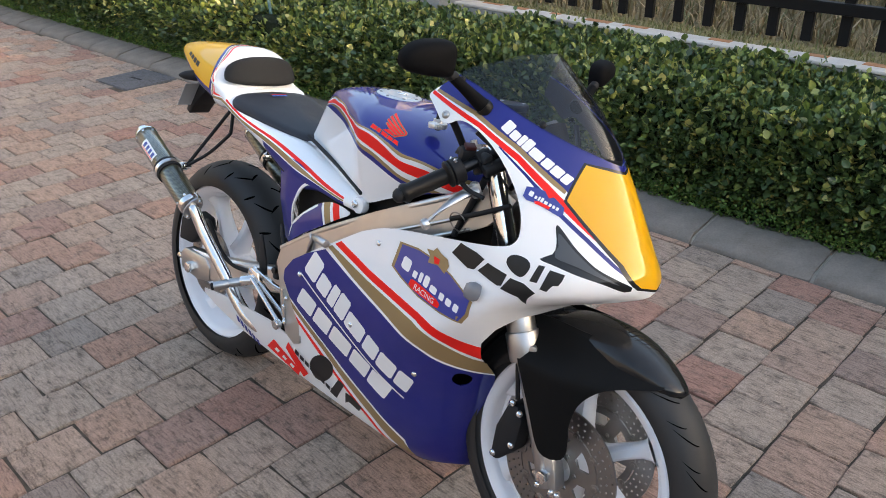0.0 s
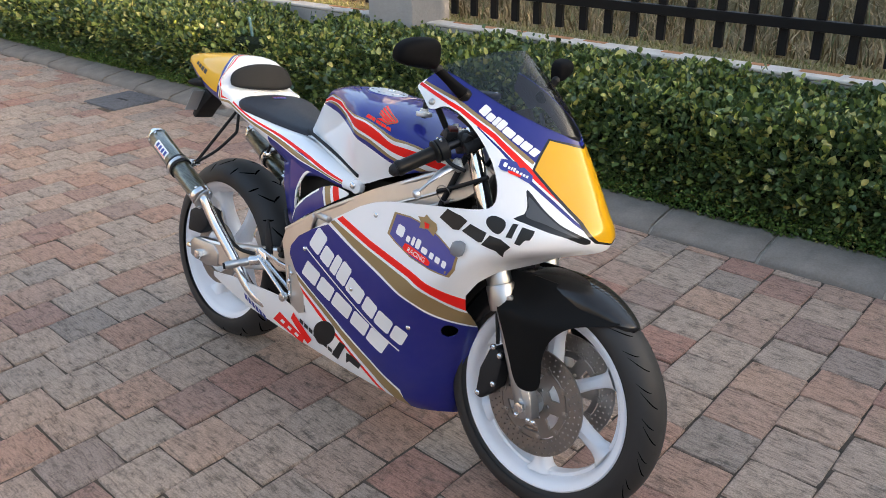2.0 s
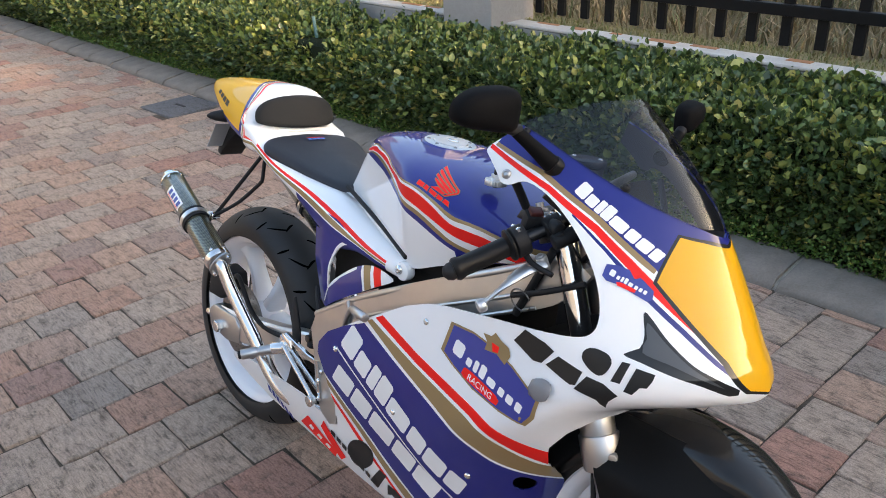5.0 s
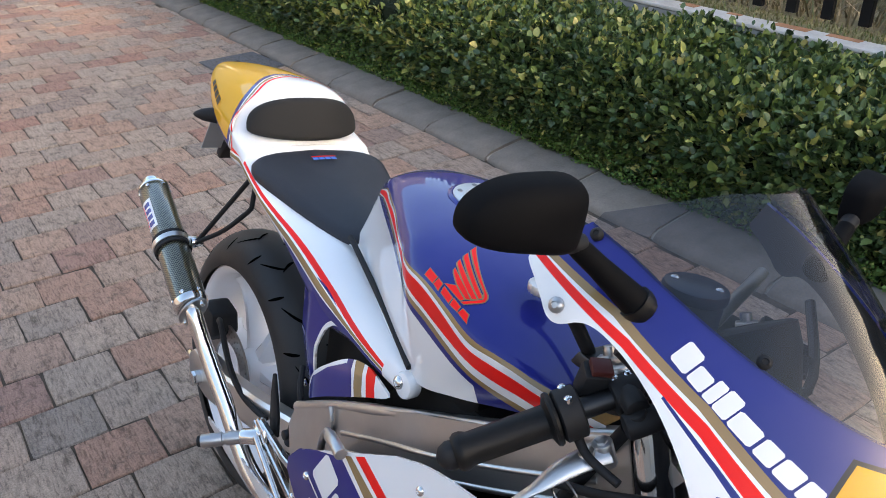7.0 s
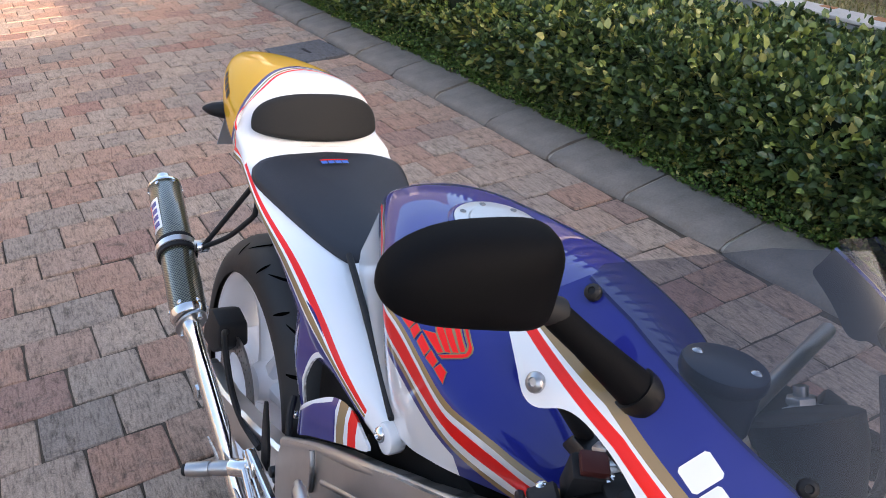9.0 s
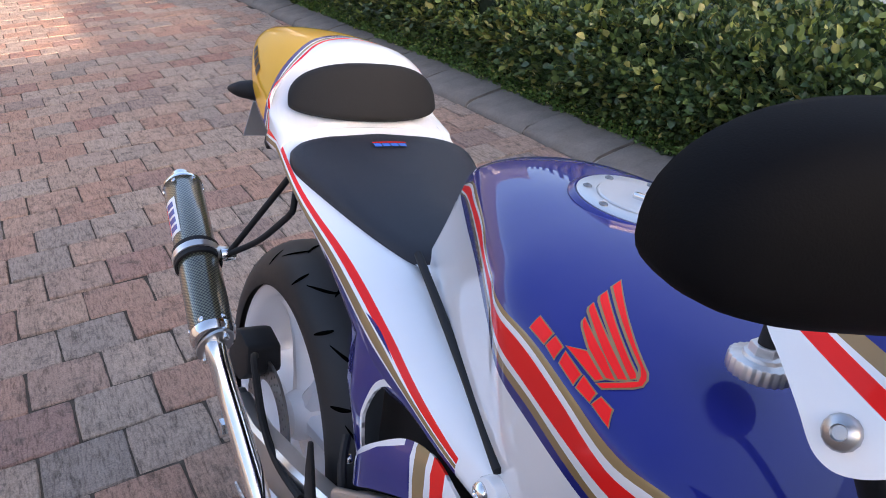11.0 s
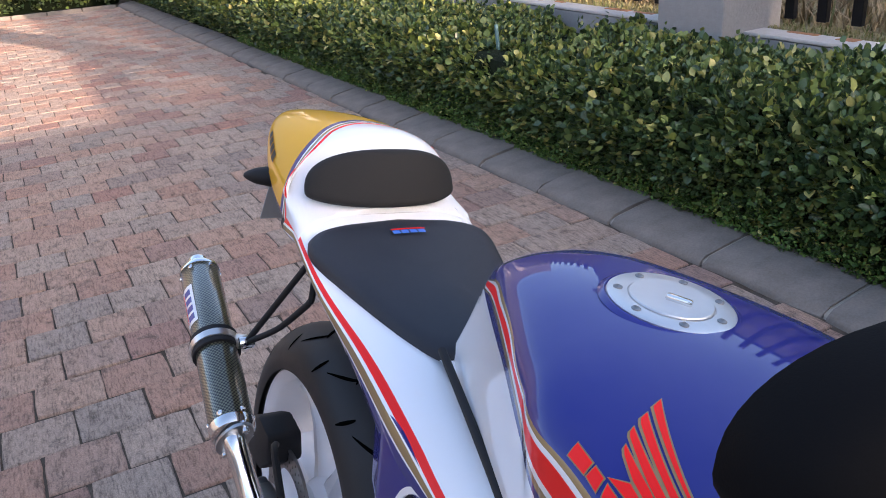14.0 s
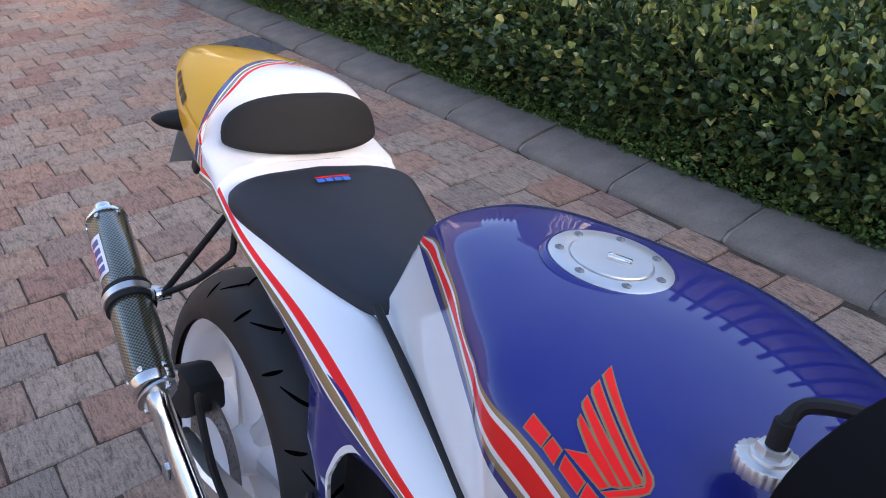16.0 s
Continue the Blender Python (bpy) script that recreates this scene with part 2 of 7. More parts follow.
# ---- builders ----
def part(name, bm, material, parent=None, label="", smooth=True):
    """One bmesh as one mesh object, under a thing or a part."""
    me = bpy.data.meshes.new(name)
    bm.to_mesh(me)
    bm.free()
    for m in (material if isinstance(material, (list, tuple)) else [material]):
        me.materials.append(m)
    if smooth:
        me.shade_smooth()
        me.set_sharp_from_angle(angle=radians(42))
    ob = new(name, me)
    ob.parent = parent
    if label:
        ob["label"] = label
    return ob


def thing(name, label, category, group="", kind="", at=(0, 0, 0)):
    ob = new(name)
    ob.location = at
    ob.empty_display_size = 0.1
    return tagged(ob, label, category, group, kind)


def curve_at(keys, x):
    """Smooth value through (x, value) keys."""
    if x <= keys[0][0]:
        return keys[0][1]
    if x >= keys[-1][0]:
        return keys[-1][1]
    for i in range(len(keys) - 1):
        x0, y0 = keys[i]
        x1, y1 = keys[i + 1]
        if x <= x1:
            h = x1 - x0
            m = (y1 - y0) / h
            ma = m if i == 0 else 0.5 * (m + (y0 - keys[i - 1][1]) / (x0 - keys[i - 1][0]))
            mb = m if i + 2 >= len(keys) else 0.5 * (m + (keys[i + 2][1] - y1) / (keys[i + 2][0] - x1))
            t = (x - x0) / h
            return (2 * t**3 - 3 * t**2 + 1) * y0 + (t**3 - 2 * t**2 + t) * h * ma + (-2 * t**3 + 3 * t**2) * y1 + (t**3 - t**2) * h * mb


def box_bm(x0, x1, y0, y1, z0, z1, bevel=0.0, seg=2):
    bm = bmesh.new()
    bmesh.ops.create_cube(bm, size=1.0)
    for v in bm.verts:
        v.co = ((x0 + x1) / 2 + v.co.x * (x1 - x0), (y0 + y1) / 2 + v.co.y * (y1 - y0), (z0 + z1) / 2 + v.co.z * (z1 - z0))
    if bevel:
        bmesh.ops.bevel(bm, geom=bm.edges[:], offset=bevel, segments=seg, affect='EDGES', profile=0.5)
    return bm


# ---- the setting ----
PITCH_X, PITCH_Y = 0.185, 0.188


def kerb_y(x):
    return 1.703 + 0.017 * x


ground = tagged(part("ground", box_bm(-300, 300, -300, 300, -0.6, -0.0062), M_SOIL, None, "", False),
                "dark soil and joint sand under the paving", "ground", "", "structure")
pavement = tagged(new("pavement"), "driveway of brown and grey riven stone pavers in staggered courses", "pavement", "", "structure")


def paver_outline(rng, sx, sy):
    """Sixteen points round a worn rectangle, its corners knocked off and its edges uneven."""
    hx, hy = sx / 2, sy / 2
    out = []
    for ax, ay, bx, by in ((-hx, -hy, hx, -hy), (hx, -hy, hx, hy), (hx, hy, -hx, hy), (-hx, hy, -hx, -hy)):
        for t in (0.0, 0.27, 0.52, 0.77):
            t += rng.uniform(-.08, .08) if t else 0.0
            k = 1 - rng.uniform(0.012, 0.035) if t < 0.01 else 1 + rng.uniform(-.018, .006)
            x, y = ax + (bx - ax) * t, ay + (by - ay) * t
            out.append((x * k, y * k))
    return out


def paver_shape(rng, sx, sy, ox=0.0, oy=0.0, oz=0.0):
    out = paver_outline(rng, sx, sy)
    n = len(out)
    tilt_x, tilt_y = rng.uniform(-.012, .012), rng.uniform(-.012, .012)
    vs = [(ox + x, oy + y, oz - 0.03) for x, y in out]
    vs += [(ox + x, oy + y, oz - 0.0042 + tilt_x * x + tilt_y * y + rng.uniform(-.0012, .0012)) for x, y in out]
    vs += [(ox + x * 0.962, oy + y * 0.962, oz + tilt_x * x + tilt_y * y + rng.uniform(-.0010, .0010)) for x, y in out]
    vs.append((ox + rng.uniform(-.02, .02), oy + rng.uniform(-.02, .02), oz + rng.uniform(-.001, .003)))
    fs = []
    for i in range(n):
        k = (i + 1) % n
        fs += [(i, k, n + k, n + i), (n + i, n + k, 2 * n + k, 2 * n + i), (2 * n + i, 2 * n + k, 3 * n)]
    return vs, fs


# ---- kerb ----
kerb = tagged(new("kerb"), "low sloping kerb of dark grey worn stones with sandy joints", "kerb", "", "structure")


def kerb_stone(rng, length):
    """One kerb stone, its front edge worn round, lying along x from 0."""
    prof = [(0.0, -0.06), (0.0, 0.004), (0.012, 0.020), (0.034, 0.032), (0.12, 0.046), (0.225, 0.060), (0.245, 0.056), (0.25, -0.06)]
    n = 7
    vs, fs = [], []
    for i in range(n):
        t = i / (n - 1)
        end = 0.004 if i in (0, n - 1) else 0.0
        for j, (y, z) in enumerate(prof):
            vs.append((t * length, y + (rng.uniform(-.006, .006) + end if 0 < j < 4 else 0), z - end * (j > 1) + rng.uniform(-.002, .002) * (z > 0)))
    k = len(prof)
    for i in range(n - 1):
        for j in range(k - 1):
            fs.append((i * k + j, (i + 1) * k + j, (i + 1) * k + j + 1, i * k + j + 1))
    fs += [tuple(range(k)), tuple(range((n - 1) * k, n * k))[::-1]]
    me = bpy.data.meshes.new("kerb_stone")
    me.from_pydata(vs, [], fs)
    me.materials.append(M_KERB)
    me.shade_smooth()
    me.set_sharp_from_angle(angle=radians(50))
    return me


rng = random.Random(5)
KERB_LEN = 0.481
kerb_meshes = [kerb_stone(rng, KERB_LEN - 0.015) for _ in range(5)]
heading = math.atan(0.017)
x = 1.151 - 29 * KERB_LEN + 0.0075
while x < 4.5:
    ob = new("kerb_stone", kerb_meshes[rng.randrange(5)])
    ob.parent = kerb
    ob.matrix_basis = pose(x, kerb_y(x), rng.uniform(-.003, .003), 0, 0, math.degrees(heading) + rng.uniform(-.4, .4))
    x += KERB_LEN
bed = kerb_stone(rng, 17.3)
bed.materials[0] = M_MORTAR
ob = new("mortar", bed)
ob.parent = kerb
ob["label"] = "sandy joint mortar"
ob.matrix_basis = pose(-12.7, kerb_y(-12.7) + 0.009, -0.0125, 0, 0, math.degrees(heading))
# the kerb across the far end
x_end = -12.75
for i in range(20):
    ob = new("kerb_stone", kerb_meshes[rng.randrange(5)])
    ob.parent = kerb
    ob.matrix_basis = pose(x_end + 0.02 - 0.06 * i, 1.45 - KERB_LEN * i, 0, 0, 0, -90 - 7)

# ---- wall, coping, pillars, fence ----
WALL_Y, SLOPE = 2.70, 0.3


def sloped(ob):
    """The garden wall runs slightly downhill."""
    ob.rotation_euler = (0, radians(SLOPE), 0)
    return ob


sloped(tagged(part("wall_north", box_bm(-16, 5, WALL_Y, WALL_Y + 0.24, -0.35, 0.538, 0.006), M_PLASTER, None, "", False),
                         "low grey plastered garden wall behind the hedge", "wall", "", "structure"))
coping = sloped(tagged(part("coping", box_bm(-16, 5, WALL_Y - 0.006, WALL_Y + 0.125, 0.541, 0.558, 0.005), M_CAP, None, "", False),
                       "weathered white coping with orange brick ends set into it", "coping", "", "structure"))
x = -14.0
while x < 4.5:
    w, d = rng.uniform(0.06, 0.20), rng.uniform(0.0, 0.03)
    part("brick", box_bm(x, x + w, WALL_Y + 0.055 + d, WALL_Y + 0.118, 0.545, 0.5605, 0.003, 1), M_BRICKTOP, coping, "", False)
    x += rng.choice((0.245, 0.245, 0.49)) + rng.uniform(-0.02, 0.02)


verge = sloped(tagged(part("verge", box_bm(-16, 5, WALL_Y + 0.128, WALL_Y + 0.30, 0.45, 0.548, 0.004), M_VERGE, None, "", False),
                       "narrow verge of short dry grass behind the coping", "verge", "", "structure"))


def pillar(px):
    ob = tagged(part("pillar", box_bm(px - 0.205, px + 0.205, 2.56, 2.925, -0.1, 2.3, 0.008), M_PLASTER, None, "", False),
                "square grey plastered pillar in the garden wall", "pillar", "pillars of the garden wall", "structure")
    part("pillar_cap", box_bm(px - 0.25, px + 0.25, 2.505, 2.96, 2.303, 2.38, 0.01), M_CAP, ob, "white pillar cap", False)
    return ob


PILLARS = (-1.775, -5.435, -9.095, -12.755)
for px in PILLARS:
    pillar(px)

FENCE_Y = 2.845


def fence(x0, x1):
    f = thing("fence", "black painted steel palisade fence beside the pillars", "fence", "fence panels", at=(0, FENCE_Y, 0))
    sloped(f)
    for z in (0.738, 1.69):
        part("rail", box_bm(x0, x1, -0.014, 0.03, z, z + 0.052, 0.004), M_FENCE, f, "", False)
    me = None
    k = math.ceil((x0 + 0.05 - 0.030) / 0.1675)
    while 0.030 + k * 0.1675 < x1 - 0.04:
        if me is None:
            ob = part("bar", box_bm(-0.024, 0.024, -0.014, 0.014, 0.600, 1.94, 0.004), M_FENCE, f, "", False)
            me = ob.data
        else:
            ob = new("bar", me)
            ob.parent = f
        ob.location = (0.030 + k * 0.1675, 0.026, 0)
        k += 1
    return f


fence(-1.55, 3.4)
for a, b in zip(PILLARS[1:], PILLARS):
    fence(a + 0.21, b - 0.21)

# concrete cover let into the paving beside the kerb
cover_slab = part("drain_cover", box_bm(-0.21, 0.21, -0.19, 0.19, -0.03, 0.010, 0.006), M_COVER)
cover_slab.matrix_basis = pose(-3.42, 1.43, 0, 0, 0, 4)
tagged(cover_slab, "dark grey concrete drain cover set in the paving", "drain cover")
part("handle_slot", box_bm(-0.06, 0.06, -0.010, 0.010, 0.0095, 0.0125, 0.001, 1), M_DARK, cover_slab, "dark lifting slot", False)

# the bank of rough dry grass behind the fence
bm = bmesh.new()
NX, NY = 70, 26
grid = [[None] * NY for _ in range(NX)]
for i in range(NX):
    for j in range(NY):
        gx, gy = -24 + i * 32 / (NX - 1), 2.93 + (j / (NY - 1)) ** 1.6 * 17
        gz = 0.536 - 0.005 * gx + 0.02 * noise.noise((gx * 1.5, gy * 1.5, 0)) - 0.10 * min(1, max(0, gy - 3.0) / 0.8) + 0.55 * max(0, gy - 4.3) ** 0.9
        grid[i][j] = bm.verts.new((gx, gy, gz))
for i in range(NX - 1):
    for j in range(NY - 1):
        bm.faces.new((grid[i][j], grid[i + 1][j], grid[i + 1][j + 1], grid[i][j + 1]))
tagged(part("grass_bank", bm, M_GRASSGROUND), "bank of rough dry grass rising behind the fence", "bank", "", "structure")


def blades(name, count, place, length, width, material, seed):
    """Bent grass blades as one mesh; place() gives a root and the way that it leans."""
    r = random.Random(seed)
    vs, fs = [], []
    for _ in range(count):
        (bx, by, bz), lean, k = place(r)
        L, w = length * r.uniform(0.5, 1.3) * k, width * r.uniform(0.6, 1.3)
        a = r.uniform(0, 6.283)
        dx, dy = math.cos(a) * lean, math.sin(a) * lean
        sx, sy = -math.sin(a) * w, math.cos(a) * w
        b = len(vs)
        for t, ww in ((0, 1), (0.55, 0.8), (1.0, 0.1)):
            px, py, pz = bx + dx * L * t * t, by + dy * L * t * t, bz + L * t * (1 - 0.35 * lean * t)
            vs += [(px - sx * ww, py - sy * ww, pz), (px + sx * ww, py + sy * ww, pz)]
        fs += [(b, b + 1, b + 3, b + 2), (b + 2, b + 3, b + 5, b + 4)]
    me = bpy.data.meshes.new(name)
    me.from_pydata(vs, [], fs)
    me.materials.append(material)
    return new(name, me)


def on_bank(r):
    gx, gy = r.uniform(-14, 5), 3.15 + 5.5 * r.random() ** 1.4
    gz = 0.511 - 0.005 * gx - 0.10 * min(1, max(0, gy - 3.0) / 0.8) + 0.55 * max(0, gy - 4.3) ** 0.9
    tuft = noise.noise((gx * 0.9, gy * 0.9, 3))
    k = 0.22 + 0.18 * r.random() if gy < 3.9 else 0.7 + 0.9 * max(0, tuft + 0.2)
    return (gx, gy, gz), r.uniform(0.2, 1.0), k


tagged(blades("dry_grass", 26000, on_bank, 0.55, 0.006, M_STRAW, 11), "straw-coloured dry grass and reeds behind the fence", "grass", "", "stuff")

def on_verge(r):
    gx = r.uniform(-9, 4.5)
    return (gx, WALL_Y + r.uniform(0.125, 0.30), 0.544 - math.tan(radians(SLOPE)) * gx), r.uniform(0.3, 1.0), 1.0


tagged(blades("verge_grass", 9000, on_verge, 0.035, 0.003, M_VERGEGRASS, 19), "short yellow-green grass along the coping", "grass", "", "stuff")

# plain walls added to close the yard outside the view: east blocks the low sun,
# south cuts low sky light, west dims reflections
tagged(part("wall_east", box_bm(9.0, 9.3, -12, 12, -0.1, 3.35), M_PLASTER, None, "", False), "plain grey plastered wall added out of view to block light", "wall", "", "structure")
tagged(part("wall_south", box_bm(-30, 9.0, -9.3, -9, -0.1, 4.2), M_PLASTER, None, "", False), "plain grey plastered wall added out of view to block light", "wall", "", "structure")
tagged(part("wall_west", box_bm(-17.3, -17, -9, 12, -0.1, 8.0), M_BUILDING, None, "", False), "plain grey rendered building wall, made tall and dark to dim reflections", "wall", "", "structure")


# ---- hedge ----
def hedge_mesh(name, leaf_rows, seed, size, material_pair):
    """Many folded leaves as one mesh: rows of (root, outward way, size factor, young)."""
    r = np.random.RandomState(seed)
    n = len(leaf_rows)
    P = np.array([a[0] for a in leaf_rows], dtype=np.float64)
    O = np.array([a[1] for a in leaf_rows], dtype=np.float64)
    K = np.array([a[2] for a in leaf_rows])
    young = np.array([a[3] for a in leaf_rows])
    # the leaf's length runs outward and up, its face looks out
    d = O + r.normal(0, 0.55, (n, 3)) + np.array([0, 0, 0.25])
    d /= np.linalg.norm(d, axis=1)[:, None]
    up = O * 0.5 + np.array([0, 0, 0.9]) + r.normal(0, 0.45, (n, 3))
    side = np.cross(d, up)
    side /= np.linalg.norm(side, axis=1)[:, None] + 1e-9
    nor = np.cross(side, d)
    L = size * K * r.uniform(0.65, 1.25, n)
    w = L * r.uniform(0.30, 0.42, n)
    fold = w * 0.35
    pts = []
    for t, s, drop in ((0, 0, 0), (0.32, -1, 1), (0.68, -0.82, 1), (1.0, 0, -0.5), (0.68, 0.82, 1), (0.32, 1, 1), (0.5, 0, 0.0)):
        pts.append(P + d * (L * t)[:, None] + side * (w * s)[:, None] + nor * (fold * (drop if s else (-0.2 if t == 0.5 else drop * 0.8)))[:, None])
    V = np.stack(pts, axis=1).reshape(-1, 3)
    base = np.arange(n)[:, None] * 7
    quads = np.concatenate([base + np.array([[0, 6, 2, 1]]), base + np.array([[0, 5, 4, 6]])], axis=0)
    tris = np.concatenate([base + np.array([[6, 3, 2]]), base + np.array([[6, 4, 3]])], axis=0)
    me = bpy.data.meshes.new(name)
    me.vertices.add(len(V))
    me.vertices.foreach_set("co", V.ravel())
    me.loops.add(quads.size + tris.size)
    me.loops.foreach_set("vertex_index", np.concatenate([quads.ravel(), tris.ravel()]))
    me.polygons.add(len(quads) + len(tris))
    starts = np.concatenate([np.arange(len(quads)) * 4, quads.size + np.arange(len(tris)) * 3])
    me.polygons.foreach_set("loop_start", starts)
    yf = np.concatenate([young, young, young, young])
    me.polygons.foreach_set("material_index", yf.astype(np.int32))
    for m in material_pair:
        me.materials.append(m)
    me.update()
    me.validate()
    me.shade_smooth()
    return new(name, me)


HEDGE_TOP = 0.465


def hedge_front(x):
    return kerb_y(x) + 0.245


def hedge_rows(r, x0, x1, density, size):
    """Roots over the front and the top of the clipped hedge, with bulges."""
    rows = []
    depth, tall = 0.62, HEDGE_TOP
    n = int((x1 - x0) * (depth + tall) * density)
    for _ in range(n):
        x = r.uniform(x0, x1)
        u = r.uniform(0, depth + tall)
        bulge = 0.055 * noise.noise((x * 1.7, u * 3, 1)) + 0.05 * noise.noise((x * 5, u * 7, 5)) + 0.04 * noise.noise((x * 12, u * 12, 9))
        deep = -abs(r.gauss(0, 0.042)) + (r.random() < 0.08) * r.uniform(0, 0.045)
        if u < tall:
            z, t = 0.05 + u * 0.93, u / tall
            y = hedge_front(x) + 0.035 - 0.07 * math.sin(t * 2.6) + 0.45 * max(0, t - 0.5) ** 2
            o = Vector((r.gauss(0, .2), -1 + 0.6 * max(0, t - .45), 0.25 + 1.3 * max(0, t - 0.45)))
        else:
            t = (u - tall) / depth
            y, z = hedge_front(x) + 0.10 + t * depth, tall + 0.012 - 0.04 * max(0, 0.15 - t) / 0.15 + 0.055 * t + 0.03 * noise.noise((x * 2.3, t * 2, 60))
            o = Vector((r.gauss(0, .25), -0.25 + r.gauss(0, .3), 1))
        # a shallow dip round the garden pipe
        z -= 0.085 * math.exp(-((x + 2.66) / 0.22) ** 2) * min(1.0, max(0.0, (z - 0.30) / 0.1))
        o.normalize()
        p = Vector((x, y, z)) + o * (bulge + deep)
        patch = noise.noise((x * 0.8, u * 2.0, 20))
        yo = 1 if r.random() < (0.05 + 0.10 * max(0, (z - 0.25) / 0.3) * (1 + 1.2 * patch) + 0.22 * min(1, max(0, -1.4 - x)) * (z > 0.25)) else 0
        rows.append((p, o, (1.15 if yo else 1.0), yo))
    return rows


r = random.Random(21)
rows = hedge_rows(r, -1.6, 3.6, 11000, 0.04) + hedge_rows(r, -4.5, -1.6, 8500, 0.045)
ob = hedge_mesh("hedge", rows, 3, 0.0365, (M_LEAF, M_LEAF_NEW))
tagged(ob, "clipped dark green hedge of small glossy leaves with yellow young shoots", "hedge", "", "stuff")
ob = hedge_mesh("hedge_end", hedge_rows(r, -13.1, -4.5, 3600, 0.06), 4, 0.045, (M_LEAF, M_LEAF_NEW))
tagged(ob, "farther stretch of clipped green hedge along the kerb", "hedge", "", "stuff")
rows = []
for _ in range(7000):
    y = r.uniform(-6.0, 1.7)
    u = r.uniform(0, 1.1)
    x = -13.05 - 0.06 * (1.45 - y) / 0.478
    o = Vector((1, r.gauss(0, .2), .3)) if u < 0.5 else Vector((0.2, r.gauss(0, .3), 1))
    b = 0.05 * noise.noise((y * 2, u * 4, 2))
    p = Vector((x - (0 if u < .5 else u - .5) + b, y, 0.05 + min(u, .5) * 1.1))
    rows.append((p, o.normalized(), 1.0, 1 if r.random() < .12 else 0))
ob = hedge_mesh("hedge_across", rows, 6, 0.075, (M_LEAF, M_LEAF_NEW))
tagged(ob, "clipped green hedge across the far end of the driveway", "hedge", "", "stuff")
# plain filler boxes behind the leaves, inner shade put into their colour
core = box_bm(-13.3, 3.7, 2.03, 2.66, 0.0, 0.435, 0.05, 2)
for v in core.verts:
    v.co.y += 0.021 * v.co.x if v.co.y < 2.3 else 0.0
tagged(part("hedge_core", core, M_CORE), "near-black filler box, its colour standing for shade inside the clipped hedge", "hedge", "", "structure")
tagged(part("hedge_core_across", box_bm(-14.4, -13.25, -6.2, 1.6, 0, 0.5, 0.05), M_CORE), "near-black filler box, its colour standing for shade inside the end hedge", "hedge", "", "structure")

# young upright shoots on top of the hedge
rows = []
for _ in range(420):
    x, y = r.uniform(-8, 3.4), r.uniform(2.05, 2.6)
    h = r.uniform(0.03, 0.11)
    for k in range(5):
        z = HEDGE_TOP + 0.04 + h * k / 4
        a = r.uniform(0, 6.28)
        rows.append((Vector((x, y, z)), Vector((math.cos(a) * .6, math.sin(a) * .6, .9)).normalized(), 0.6, 1 if r.random() < .4 else 0))
ob = hedge_mesh("hedge_shoots", rows, 8, 0.04, (M_LEAF, M_LEAF_NEW))
tagged(ob, "thin young shoots standing up from the hedge top", "hedge", "", "stuff")

# small creeping leaves along the foot of the hedge
rows = []
for _ in range(15000):
    x = r.uniform(-7, 3.5)
    h = abs(r.gauss(0, 0.07)) * (0.6 + 0.8 * max(0, noise.noise((x * 1.3, 0, 40)) + 0.4))
    y = hedge_front(x) - 0.015 + 0.02 * noise.noise((x * 9, h * 20, 7)) + 0.1 * h - r.random() * 0.02
    rows.append((Vector((x, y, 0.05 + h)), Vector((r.gauss(0, .4), -1, 0.5)).normalized(), 1.0, 1 if r.random() < .12 else 0))
ob = hedge_mesh("ground_cover", rows, 12, 0.016, (M_MOSS, M_LEAF_NEW))
tagged(ob, "tiny bright green creeping leaves at the hedge's foot", "ground cover", "", "stuff")

# stake in the hedge
bm = bmesh.new()
bmesh.ops.create_cone(bm, cap_ends=True, segments=10, radius1=0.011, radius2=0.011, depth=0.70)
ob = part("stake", bm, M_STAKE)
ob.matrix_basis = pose(-2.70, 2.12, 0.218, 0, -6, 0)
tagged(ob, "thin blue-green garden pipe standing in the hedge", "stake")


# ---- the motorcycle ----
from mathutils.geometry import delaunay_2d_cdt
LEAN_DEG = 11.7
bike = thing("motorcycle", "blue, white and yellow racing motorcycle leaning on its side stand", "motorcycle")
bike.rotation_euler = (radians(-LEAN_DEG), radians(-0.3), 0)
bike.location = (-0.008, 0.028, 0.0)

# half widths and outlines of the bodywork, in the machine's own axes: x ahead, y to its left, z up
NOSE_X = ((0.10, 1.05), (0.30, 1.10), (0.444, 1.15), (0.515, 1.19), (0.55, 1.195), (0.58, 1.20), (0.60, 1.21), (0.62, 1.235), (0.64, 1.285), (0.655, 1.33), (0.67, 1.366), (0.685, 1.384), (0.705, 1.389), (0.75, 1.366), (0.83, 1.318),
          (0.908, 1.266), (0.96, 1.222), (1.02, 1.158), (1.09, 1.070))
FAIR_A = ((0.09, 0.03), (0.11, 0.075), (0.14, 0.112), (0.20, 0.145), (0.264, 0.168), (0.32, 0.182), (0.39, 0.203), (0.45, 0.215), (0.50, 0.222), (0.58, 0.223),
          (0.67, 0.216), (0.75, 0.210), (0.82, 0.203), (0.90, 0.203), (0.96, 0.200), (1.02, 0.173), (1.09, 0.125))
FAIR_D = ((0.10, 0.22), (0.45, 0.25), (0.515, 0.20), (0.55, 0.14), (0.58, 0.10), (0.60, 0.085), (0.62, 0.10), (0.64, 0.15), (0.66, 0.22), (0.69, 0.29), (0.735, 0.30), (0.84, 0.30), (0.90, 0.325), (0.96, 0.34), (1.09, 0.31))

FAIR_Q = ((0.58, 0.5), (0.62, 0.54), (0.67, 0.65), (1.09, 0.65))


